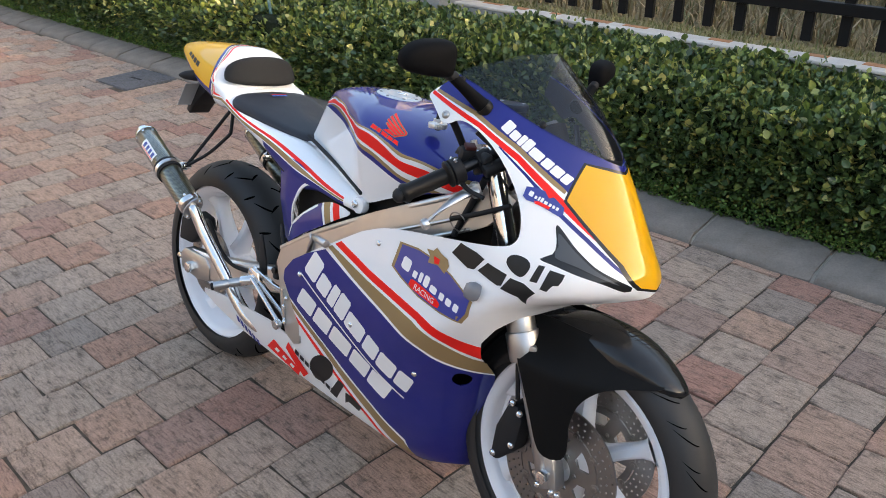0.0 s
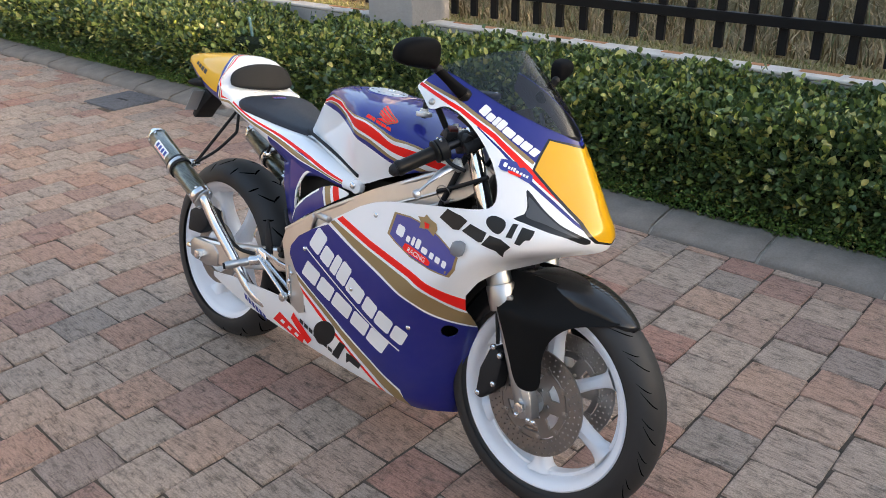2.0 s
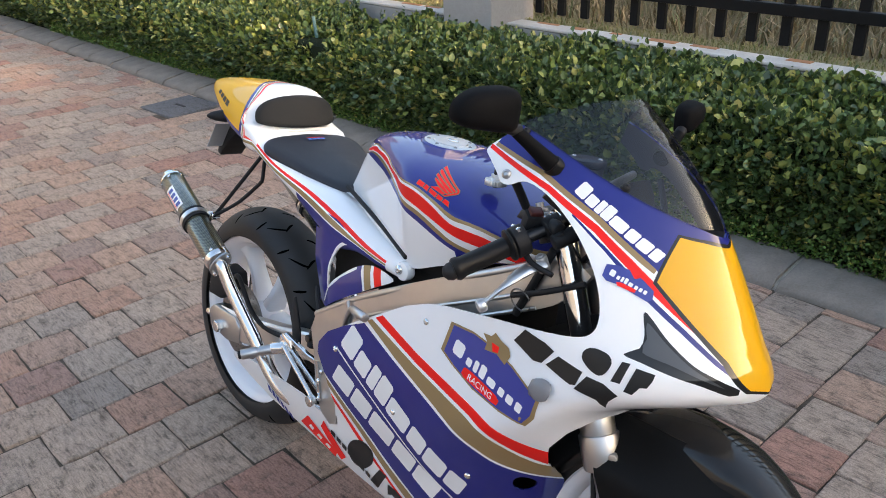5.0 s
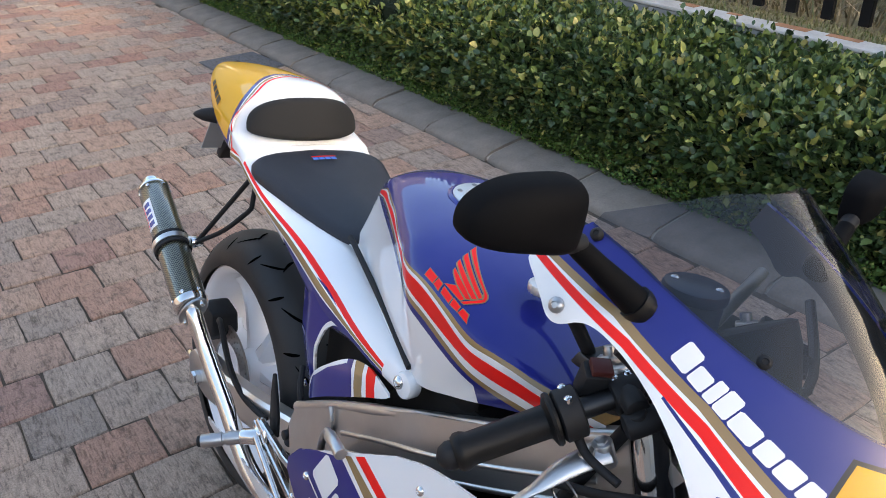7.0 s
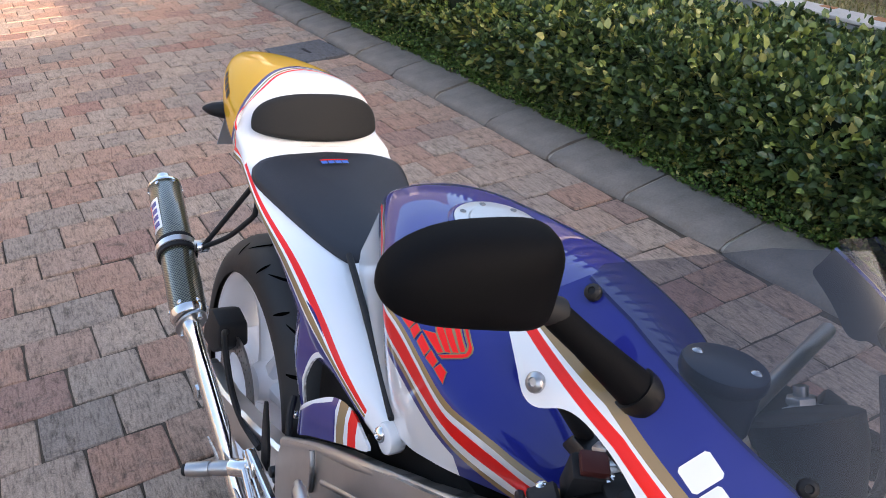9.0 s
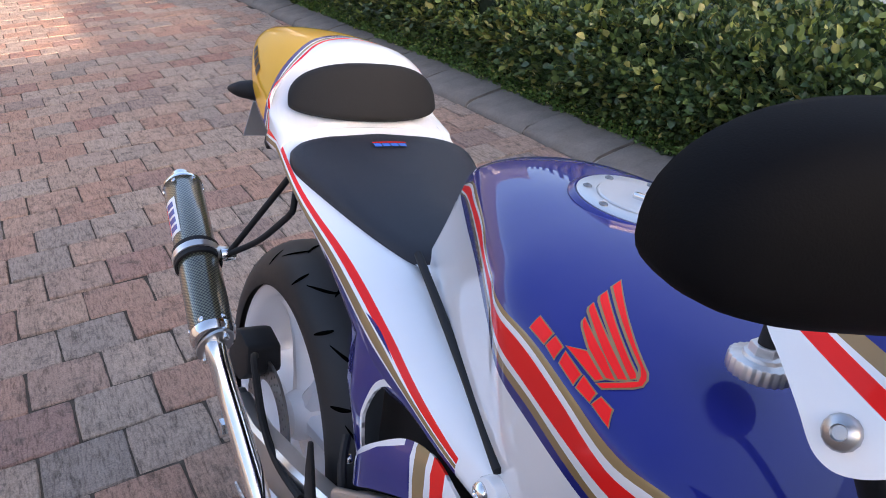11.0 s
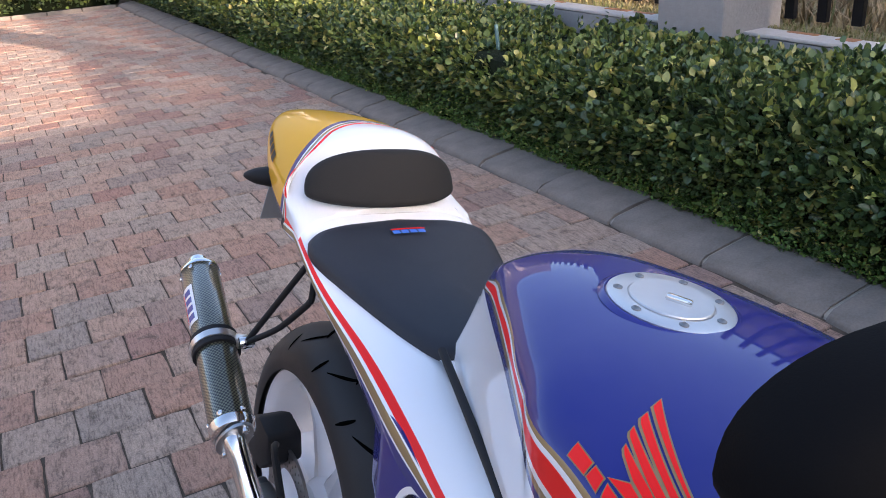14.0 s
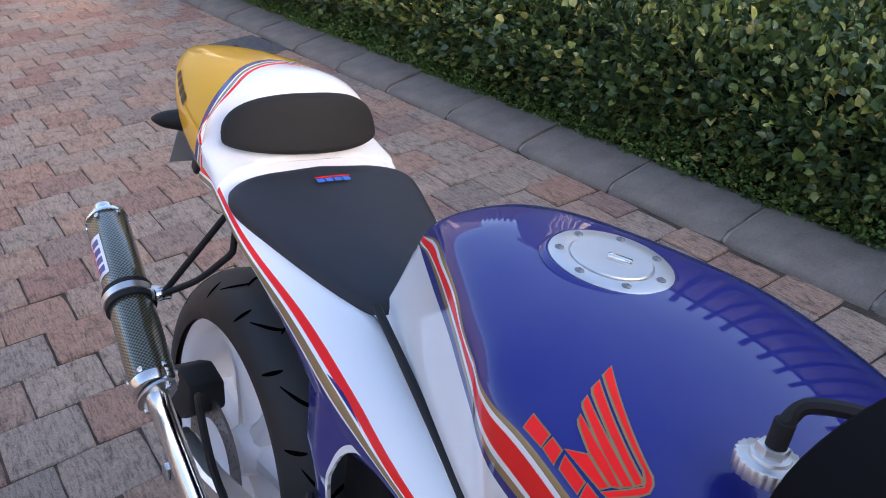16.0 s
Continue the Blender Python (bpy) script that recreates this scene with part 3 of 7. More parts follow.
def fair_w(x, z):
    """Half width of the fairing at x, z."""
    d = max(0.0, curve_at(NOSE_X, z) - x) / curve_at(FAIR_D, z)
    w = curve_at(FAIR_A, z) * max(0.0, 1 - (1 - min(1.0, d)) ** 2) ** curve_at(FAIR_Q, z)
    # below, the front edge turns in behind the wheel
    return max(0.0, w - 1.15 * min(1.0, max(0.0, (0.47 - z) / 0.07)) * max(0.0, x - 0.985 - 0.25 * (z - 0.3)) ** 1.25)


TANK_T = ((0.385, 0.770), (0.41, 0.825), (0.44, 0.880), (0.475, 0.913), (0.52, 0.927), (0.58, 0.930), (0.66, 0.926), (0.75, 0.916), (0.84, 0.893), (0.92, 0.856), (1.0, 0.81))
TANK_B = ((0.385, 0.755), (0.44, 0.745), (0.52, 0.728), (0.60, 0.710), (0.70, 0.694), (0.80, 0.730), (0.90, 0.765), (1.0, 0.785))
TANK_W = ((0.385, 0.058), (0.42, 0.074), (0.48, 0.098), (0.54, 0.119), (0.60, 0.141), (0.65, 0.160), (0.69, 0.173), (0.75, 0.178), (0.85, 0.176), (0.93, 0.148), (1.0, 0.10))

TANK_L = ((0.385, 0.052), (0.40, 0.060), (0.50, 0.081), (0.60, 0.104), (0.70, 0.127), (0.80, 0.140), (0.90, 0.126), (1.0, 0.09))


def tank_p(x, s):
    """A point of the tank's right half: s runs from the top middle to the lower edge."""
    T, B, W, L = curve_at(TANK_T, x), curve_at(TANK_B, x), curve_at(TANK_W, x), curve_at(TANK_L, x)

    drop = (T - B) * s ** 1.6
    # a flat crown, a rounded shoulder, then a flank that leans in to the lower edge
    deep = min(0.05, 0.35 * (T - B))
    if drop < deep:
        y = W * math.sqrt(max(0.0, 1 - (1 - drop / deep) ** 2))
    else:
        f = (drop - deep) / (T - B - deep)
        y = W + (L - W) * f + 0.008 * f * (1 - f)
    # from the crease to the seat the flank is one flat panel
    if x < 0.72 and s > 0.01:
        z, a = T - drop, (x - 0.44) / 0.25
        flank = (1 - a) * (0.055 + (0.836 - z) * 0.155) + a * (0.170 - (0.85 - z) * 0.27)
        crown = W * math.sqrt(max(1e-6, 1 - (1 - min(1.0, drop / deep)) ** 2)) + 0.004
        cut = (crown ** -9 + max(0.01, flank) ** -9) ** (-1 / 9)
        k = min(1.0, (0.72 - x) / 0.05)
        y = y * (1 - k) + cut * k
    return x, -y, T - (T - B) * s ** 1.6


def tank_s(x, z):
    T, B = curve_at(TANK_T, x), curve_at(TANK_B, x)
    return min(1.0, max(0.0, (T - z) / (T - B))) ** (1 / 1.6)


TAIL_T = ((-0.30, 0.921), (-0.26, 0.929), (-0.2, 0.938), (-0.1, 0.948), (0.0, 0.953), (0.05, 0.951), (0.078, 0.938), (0.097, 0.903), (0.11, 0.862), (0.15, 0.845))
TAIL_H = ((-0.30, 0.020), (-0.27, 0.044), (-0.2, 0.080), (-0.1, 0.112), (0.0, 0.128), (0.08, 0.134), (0.15, 0.138))
TAIL_S = ((-0.30, 0.912), (-0.25, 0.905), (-0.2, 0.898), (-0.165, 0.890), (-0.1, 0.868), (-0.05, 0.853), (0.0, 0.840), (0.08, 0.826), (0.15, 0.805))


def tail_p(x, s):
    """A point of the tail's right half: s 0 at the top middle, 1 at the lower edge."""
    T, H, S = curve_at(TAIL_T, x), curve_at(TAIL_H, x), curve_at(TAIL_S, x)
    if s <= 0.7:
        a = s / 0.7 * math.pi / 2
        return x, -H * math.sin(a) ** 0.8, S + (T - S) * max(0.0, math.cos(a)) ** 0.9
    q = (s - 0.7) / 0.3
    return x, -H * (1 - 0.18 * q * q), S - 0.032 * min(1.0, max(0.1, (x + 0.30) / 0.16)) * q


# the side rail from the tail to its bolt: inner edge, outer edge, lower edge
RAIL_IY = ((0.10, 0.112), (0.15, 0.108), (0.25, 0.092), (0.40, 0.062), (0.50, 0.083), (0.60, 0.106), (0.70, 0.128))
RAIL_IZ = ((0.10, 0.845), (0.15, 0.815), (0.25, 0.787), (0.40, 0.764), (0.50, 0.746), (0.60, 0.724), (0.70, 0.700))
RAIL_OY = ((0.10, 0.136), (0.20, 0.141), (0.35, 0.143), (0.45, 0.145), (0.55, 0.145), (0.70, 0.139))
RAIL_OZ = ((0.10, 0.822), (0.20, 0.788), (0.35, 0.757), (0.45, 0.731), (0.55, 0.704), (0.62, 0.690), (0.70, 0.680))
RAIL_LY = ((0.10, 0.112), (0.25, 0.118), (0.40, 0.133), (0.55, 0.141), (0.70, 0.136))
RAIL_LZ = ((0.10, 0.792), (0.20, 0.758), (0.30, 0.722), (0.38, 0.692), (0.46, 0.668), (0.55, 0.680), (0.62, 0.672), (0.70, 0.666))


def rail_p(x, s):
    """s 0 at the seat's edge, 0.5 at the shoulder, 1 at the lower edge."""
    i = (curve_at(RAIL_IY, x), curve_at(RAIL_IZ, x))
    o = (curve_at(RAIL_OY, x), curve_at(RAIL_OZ, x))
    l = (curve_at(RAIL_LY, x), curve_at(RAIL_LZ, x))
    if s <= 0.5:
        q = s * 2
        m = (i[0] * 0.25 + o[0] * 0.75, i[1] * 0.5 + o[1] * 0.5 + 0.012)
        w = ((1 - q) ** 2, 2 * q * (1 - q), q * q)
        return x, -(w[0] * i[0] + w[1] * m[0] + w[2] * o[0]), w[0] * i[1] + w[1] * m[1] + w[2] * o[1]
    q = s * 2 - 1
    m = (max(o[0], l[0]) + 0.003, (o[1] + l[1]) / 2)
    w = ((1 - q) ** 2, 2 * q * (1 - q), q * q)
    return x, -(w[0] * o[0] + w[1] * m[0] + w[2] * l[0]), w[0] * o[1] + w[1] * m[1] + w[2] * l[1]


def inside(poly, x, z):
    c = False
    j = len(poly) - 1
    for i in range(len(poly)):
        (xi, zi), (xj, zj) = poly[i], poly[j]
        if (zi > z) != (zj > z) and x < (xj - xi) * (z - zi) / (zj - zi) + xi:
            c = not c
        j = i
    return c


def rounded(poly, step=0.02, smooth=True):
    """Resample a closed outline, softening its corners when asked."""
    n, out = len(poly), []
    for i in range(n):
        p0, p1, p2, p3 = (Vector(poly[(i + k) % n]) for k in (-1, 0, 1, 2))
        L = (p2 - p1).length
        m = max(1, int(L / step))
        for k in range(m):
            t = k / m
            if smooth:
                a = 0.5 * ((2 * p1) + (p2 - p0) * t + (2 * p0 - 5 * p1 + 4 * p2 - p3) * t * t + (3 * p1 - p0 - 3 * p2 + p3) * t ** 3)
            else:
                a = p1.lerp(p2, t)
            out.append((a.x, a.y))
    return out


def open_line(pts, step):
    """Points along an open line, both ends kept."""
    out = []
    for a, b in zip(pts, pts[1:]):
        m = max(1, int(math.dist(a, b) / step))
        out += [(a[0] + (b[0] - a[0]) * k / m, a[1] + (b[1] - a[1]) * k / m) for k in range(m)]
    return out + [pts[-1]]


def sheet(outline, point, mats, paints=(), step=0.02, holes=(), extra=(), both=False, thick=0.003):
    """A curved panel: a flat outline, filled with triangles and carried onto point(u, v). paints: (polygon, index of material)."""
    us, vs = [p[0] for p in outline], [p[1] for p in outline]
    pts, edges = [], []

    def loop(poly):
        b = len(pts)
        pts.extend(Vector(p) for p in poly)
        edges.extend((b + i, b + (i + 1) % len(poly)) for i in range(len(poly)))

    loop(outline)
    for h in holes:
        loop(h)
    for poly, _ in paints:
        b = len(pts)
        pts.extend(Vector(p) for p in poly)
        edges.extend((b + i, b + (i + 1) % len(poly)) for i in range(len(poly)))
    n = int((max(us) - min(us)) / step) + 1
    m = int((max(vs) - min(vs)) / step) + 1
    for i in range(n + 1):
        for j in range(m + 1):
            u, v = min(us) + (i + 0.5 * (j % 2)) * step, min(vs) + j * step
            if inside(outline, u, v):
                pts.append(Vector((u, v)))
    for u, v in extra:
        if inside(outline, u, v):
            pts.append(Vector((u, v)))
    V, _, F, *_ = delaunay_2d_cdt(pts, edges, [], 0, 1e-5)
    bm = bmesh.new()
    bv = [bm.verts.new(point(p.x, p.y)) for p in V]
    for f in F:
        cx, cy = sum(V[i].x for i in f) / len(f), sum(V[i].y for i in f) / len(f)
        if not inside(outline, cx, cy) or any(inside(h, cx, cy) for h in holes):
            continue
        try:
            ccw = sum(V[a].x * V[b].y - V[b].x * V[a].y for a, b in zip(f, f[1:] + f[:1])) > 0
            face = bm.faces.new([bv[i] for i in (f if ccw else f[::-1])])
        except ValueError:
            continue
        for poly, k in paints:
            if inside(poly, cx, cy):
                face.material_index = k
    bmesh.ops.delete(bm, geom=[v for v in bm.verts if not v.link_faces], context='VERTS')
    bm.normal_update()
    if both:
        mirror_half(bm)
    return bm


def mirror_half(bm):
    """Add the other half across y = 0 and join the seam."""
    got = bmesh.ops.duplicate(bm, geom=bm.verts[:] + bm.edges[:] + bm.faces[:])
    for v in got["geom"]:
        if isinstance(v, bmesh.types.BMVert):
            v.co.y = -v.co.y
    bmesh.ops.reverse_faces(bm, faces=[f for f in got["geom"] if isinstance(f, bmesh.types.BMFace)])
    seam = [v for v in bm.verts if abs(v.co.y) < 2e-4]
    bmesh.ops.remove_doubles(bm, verts=seam, dist=4e-4)


def shell(name, bm, mats, parent, label="", thick=0.003, sharp=50):
    """A sheet given its thickness inwards."""
    bmesh.ops.recalc_face_normals(bm, faces=bm.faces[:])
    ob = part(name, bm, mats, parent, label)
    mod = ob.modifiers.new("thickness", 'SOLIDIFY')
    mod.thickness, mod.offset = thick, -1.0
    ob.data.set_sharp_from_angle(angle=radians(sharp))
    return ob


def panel(name, bm, mats, parent, normal_at, label="", thick=0.003, lining=None):
    """A curved panel with a lining inside and a rim; normal_at gives the true outward way at a place of the outer face."""
    mats = list(mats) if isinstance(mats, (list, tuple)) else [mats]
    if lining:
        mats.append(lining)
    bm.verts.ensure_lookup_table()
    co = [v.co.copy() for v in bm.verts]
    nor = [normal_at(c) for c in co]
    V, N, F, K = list(co), list(nor), [], []
    n = len(co)
    V += [c - d * thick for c, d in zip(co, nor)]
    N += [-d for d in nor]
    for f in bm.faces:
        ix = [v.index for v in f.verts]
        if f.normal.dot(sum((nor[i] for i in ix), Vector())) < 0:
            ix.reverse()
        F.append(ix)
        K.append(f.material_index)
        F.append([i + n for i in ix[::-1]])
        K.append(len(mats) - 1 if lining else f.material_index)
    for e in bm.edges:
        if len(e.link_faces) == 1:
            a, b = e.verts[0].index, e.verts[1].index
            mid = e.link_faces[0].calc_center_median()
            out = ((co[a] + co[b]) / 2 - mid).normalized()
            s = len(V)
            V += [co[a], co[b], V[b + n], V[a + n]]
            N += [out] * 4
            q = [s, s + 1, s + 2, s + 3]
            if (co[b] - co[a]).cross(V[b + n] - co[a]).dot(out) < 0:
                q.reverse()
            F.append(q)
            K.append(e.link_faces[0].material_index)
    bm.free()
    me = bpy.data.meshes.new(name)
    me.from_pydata([tuple(v) for v in V], [], F)
    for m in mats:
        me.materials.append(m)
    me.polygons.foreach_set("material_index", K)
    me.shade_smooth()
    me.update()
    me.normals_split_custom_set_from_vertices([tuple(d) for d in N])
    ob = new(name, me)
    ob.parent = parent
    if label:
        ob["label"] = label
    return ob


def height_normal(fn):
    """The way out of a sheet y = fn(x, z), towards the side that it lies on."""
    def at(c):
        e = 0.006
        n = Vector((-(fn(c.x + e, c.z) - fn(c.x - e, c.z)), 2 * e, -(fn(c.x, c.z + e) - fn(c.x, c.z - e)))).normalized()
        return n if n.y * c.y > 0 else -n
    return at


def outward(bm, centre=(0.6, 0, 0.6)):
    """Turn the faces away from the machine's middle line."""
    bm.normal_update()
    for f in bm.faces:
        c = f.calc_center_median()
        if f.normal.y * (c.y or -1e-3) < 0 and abs(f.normal.y) > 0.2:
            f.normal_flip()
    return bm


def loft(point, us, vs, mat_of=None):
    """A grid of point(u, v); vs may be a function of u."""
    bm = bmesh.new()
    rows = []
    for u in us:
        rows.append([bm.verts.new(point(u, v)) for v in (vs(u) if callable(vs) else vs)])
    for i in range(len(rows) - 1):
        for j in range(len(rows[0]) - 1):
            try:
                f = bm.faces.new((rows[i][j], rows[i + 1][j], rows[i + 1][j + 1], rows[i][j + 1]))
            except ValueError:
                continue
            if mat_of:
                f.material_index = mat_of(i, j)
    bmesh.ops.remove_doubles(bm, verts=bm.verts[:], dist=1e-5)
    return bm


def spaced(a, b, n):
    return [a + (b - a) * i / n for i in range(n + 1)]


def tube(points, radius, seg=12, smooth=True, flat=1.0, steps=6):
    """A round tube along points; radius may be a list."""
    P = [Vector(p) for p in points]
    R = list(radius) if isinstance(radius, (list, tuple)) else [radius] * len(P)
    if smooth and len(P) > 2:
        Q, S = [], []
        for i in range(len(P) - 1):
            p0, p1, p2, p3 = P[max(i - 1, 0)], P[i], P[i + 1], P[min(i + 2, len(P) - 1)]
            for k in range(steps):
                t = k / steps
                Q.append(0.5 * ((2 * p1) + (p2 - p0) * t + (2 * p0 - 5 * p1 + 4 * p2 - p3) * t * t + (3 * p1 - p0 - 3 * p2 + p3) * t ** 3))
                S.append(R[i] + (R[i + 1] - R[i]) * t)
        P, R = Q + [P[-1]], S + [R[-1]]
    bm = bmesh.new()
    uv = bm.loops.layers.uv.new("UVMap")
    ref = Vector((0.13, 0.31, 0.94))
    rings, dist, d = [], [], 0.0
    for i, p in enumerate(P):
        t = (P[min(i + 1, len(P) - 1)] - P[max(i - 1, 0)]).normalized()
        if i and (t.dot(last) < 0 or t.length < 0.5):
            t = last.copy() if t.length < 0.5 else -t
        last = t
        a = t.cross(ref).normalized()
        b = t.cross(a)
        if i:
            d += (p - P[i - 1]).length
        dist.append(d)
        rings.append([bm.verts.new(p + (a * math.cos(k * 2 * math.pi / seg) + b * math.sin(k * 2 * math.pi / seg) * flat) * R[i]) for k in range(seg)])
    for i in range(len(P) - 1):
        for k in range(seg):
            f = bm.faces.new((rings[i][k], rings[i][(k + 1) % seg], rings[i + 1][(k + 1) % seg], rings[i + 1][k]))
            for l, (uu, vv) in zip(f.loops, ((k, i), (k + 1, i), (k + 1, i + 1), (k, i + 1))):
                l[uv].uv = (uu / seg * 6.283 * R[i], dist[vv])
    bm.faces.new(rings[0])
    bm.faces.new(rings[-1][::-1])
    bmesh.ops.recalc_face_normals(bm, faces=bm.faces[:])
    return bm


def lathe(profile, centre, seg=64, closed=False):
    """Turn (radius, y) rows about an axle along y."""
    bm = bmesh.new()
    cx, cy, cz = centre
    rings = []
    for k in range(seg):
        a = k * 2 * math.pi / seg
        rings.append([bm.verts.new((cx + r * math.cos(a), cy + y, cz + r * math.sin(a))) for r, y in profile])
    n = len(profile)
    for k in range(seg):
        A, B = rings[k], rings[(k + 1) % seg]
        for i in range(n if closed else n - 1):
            j = (i + 1) % n
            bm.faces.new((A[i], A[j], B[j], B[i]))
    bmesh.ops.remove_doubles(bm, verts=bm.verts[:], dist=1e-6)
    bmesh.ops.recalc_face_normals(bm, faces=bm.faces[:])
    return bm


def rod(a, b, r, seg=14, bevel=0.0):
    """A straight round bar from a to b."""
    a, b = Vector(a), Vector(b)
    t = (b - a).normalized()
    e = min(bevel, r * 0.6, (b - a).length * 0.3)
    if e:
        return tube([a, a + t * e * 0.3, a + t * e, b - t * e, b - t * e * 0.3, b], [r - e, r - e * 0.3, r, r, r - e * 0.3, r - e], seg, False)
    return tube([a, b], r, seg, False)


def join(*bms):
    out = bmesh.new()
    for b in bms:
        me = bpy.data.meshes.new("tmp")
        b.to_mesh(me)
        b.free()
        out.from_mesh(me)
        bpy.data.meshes.remove(me)
    return out


def slab(poly, y0, y1, bevel=0.003, swap=None):
    """A flat plate: an outline in x, z between two y, edges eased."""
    bm = bmesh.new()
    a = [bm.verts.new((x, y0, z)) for x, z in poly]
    b = [bm.verts.new((x, y1, z)) for x, z in poly]
    n = len(poly)
    bm.faces.new(a)
    bm.faces.new(b[::-1])
    for i in range(n):
        bm.faces.new((a[i], b[i], b[(i + 1) % n], a[(i + 1) % n]))
    bmesh.ops.recalc_face_normals(bm, faces=bm.faces[:])
    if bevel:
        bmesh.ops.bevel(bm, geom=[e for e in bm.edges], offset=bevel, segments=2, affect='EDGES', profile=0.5, clamp_overlap=True)
    return bm


def bolt_head(p, n, r, parent, mat, name="bolt"):
    """A domed socket screw at p facing n."""
    p, n = Vector(p), Vector(n).normalized()
    bm = tube([p - n * 0.004, p + n * 0.001, p + n * r * 0.35, p + n * r * 0.55, p + n * r * 0.35], [r, r, r * 0.85, r * 0.45, r * 0.38], 14, False)
    return part(name, bm, mat, parent)


def fair_pt(x, z):
    return (x, -fair_w(x, z), z)


def fair_n(x, z):
    """The way out of the fairing's right side, from its curves."""
    def level(zz):
        d = min(1.0, max(0.0, (curve_at(NOSE_X, zz) - x) / curve_at(FAIR_D, zz)))
        return (y / curve_at(FAIR_A, zz)) ** (1 / curve_at(FAIR_Q, zz)) + (1 - d) ** 2
    y = fair_w(x, z)
    A, D = curve_at(FAIR_A, z), curve_at(FAIR_D, z)
    d = min(1.0, max(0.0, (curve_at(NOSE_X, z) - x) / D))
    e = 0.014
    q = 1 / curve_at(FAIR_Q, z)
    return Vector((2 * (1 - d) / D, -q * (y / A) ** (q - 1) / A, (level(z + e) - level(z - e)) / (2 * e))).normalized()


def fair_normal(c):
    n = fair_n(c.x, c.z)
    if abs(c.y) < 3e-4:
        n.y = 0
    elif c.y > 0:
        n.y = -n.y
    return n.normalized()


def fair_off(x, z, d=0.0009):
    """A place just proud of the fairing."""
    return tuple(Vector(fair_pt(x, z)) + fair_n(x, z) * d)


def beam(points, half_h, half_t, bevel=0.006):
    """A box-section spar along points."""
    bm = bmesh.new()
    P = [Vector(p) for p in points]
    rings = []
    for i, p in enumerate(P):
        t = (P[min(i + 1, len(P) - 1)] - P[max(i - 1, 0)]).normalized()
        side = Vector((0, 1, 0)) - t * t.y
        side.normalize()
        up = t.cross(side)
        up = up if up.z > 0 else -up
        h = half_h[i] if isinstance(half_h, (list, tuple)) else half_h
        b = bevel
        rings.append([bm.verts.new(p + side * u * half_t + up * v * h) for u, v in ((-1 + b / half_t, -1), (1 - b / half_t, -1), (1, -1 + b / h), (1, 1 - b / h), (1 - b / half_t, 1), (-1 + b / half_t, 1), (-1, 1 - b / h), (-1, -1 + b / h))])
    for i in range(len(P) - 1):
        for k in range(8):
            bm.faces.new((rings[i][k], rings[i][(k + 1) % 8], rings[i + 1][(k + 1) % 8], rings[i + 1][k]))
    bm.faces.new(rings[0])
    bm.faces.new(rings[-1][::-1])
    bmesh.ops.recalc_face_normals(bm, faces=bm.faces[:])
    return bm


# --- wheels ---
def tyre_profile(R, w, rim_r, rim_w):
    rows = []
    for i in range(21):
        a = -100 + 200 * i / 20
        y = w / 2 * math.sin(radians(a)) if abs(a) <= 90 else w / 2 * (1 - (abs(a) - 90) / 10 * 0.03) * (1 if a > 0 else -1)
        drop = (1 - math.cos(radians(min(90, abs(a))))) * w * 0.42
        rows.append((R - drop - (0 if abs(a) <= 90 else 0.01), y))
    return [(rim_r - 0.004, -rim_w / 2 + 0.006), (rim_r + 0.01, -rim_w / 2 - 0.001), (rim_r + 0.028, -w / 2 * 0.93)] + rows + \
           [(rim_r + 0.028, w / 2 * 0.93), (rim_r + 0.01, rim_w / 2 + 0.001), (rim_r - 0.004, rim_w / 2 - 0.006)]


def tread(R, w, c, count, grooves, cut, parent):
    """Curved cuts in the tread on both sides, flat strips with the grooves' shade as their black; grooves: (start
    along, degrees from the middle to the shoulder, sweep, width).
    """
    for k in range(count):
        for side in (-1, 1):
            for start, b0, b1, sweep, fat in grooves:
                a0 = 2 * math.pi * (k + start + (0.5 if side > 0 else 0)) / count
                bm, prev = bmesh.new(), None
                for i in range(9):
                    t = i / 8
                    b = side * radians(b0 + t * (b1 - b0))
                    a = a0 + sweep * t ** 1.5
                    wid = cut * fat / R * (0.25 + math.sin(math.pi * (0.08 + 0.86 * t)))
                    rr = R - (1 - math.cos(b)) * w * 0.42 + 0.0006
                    row = [bm.verts.new((c[0] + rr * math.cos(a + q * wid / 2), c[1] + w / 2 * math.sin(b) * 1.004, c[2] + rr * math.sin(a + q * wid / 2))) for q in (-1, 1)]
                    if prev:
                        bm.faces.new((prev[0], prev[1], row[1], row[0]) if side < 0 else (row[0], row[1], prev[1], prev[0]))
                    prev = row
                part("tread_cut", bm, M_CUT, parent)


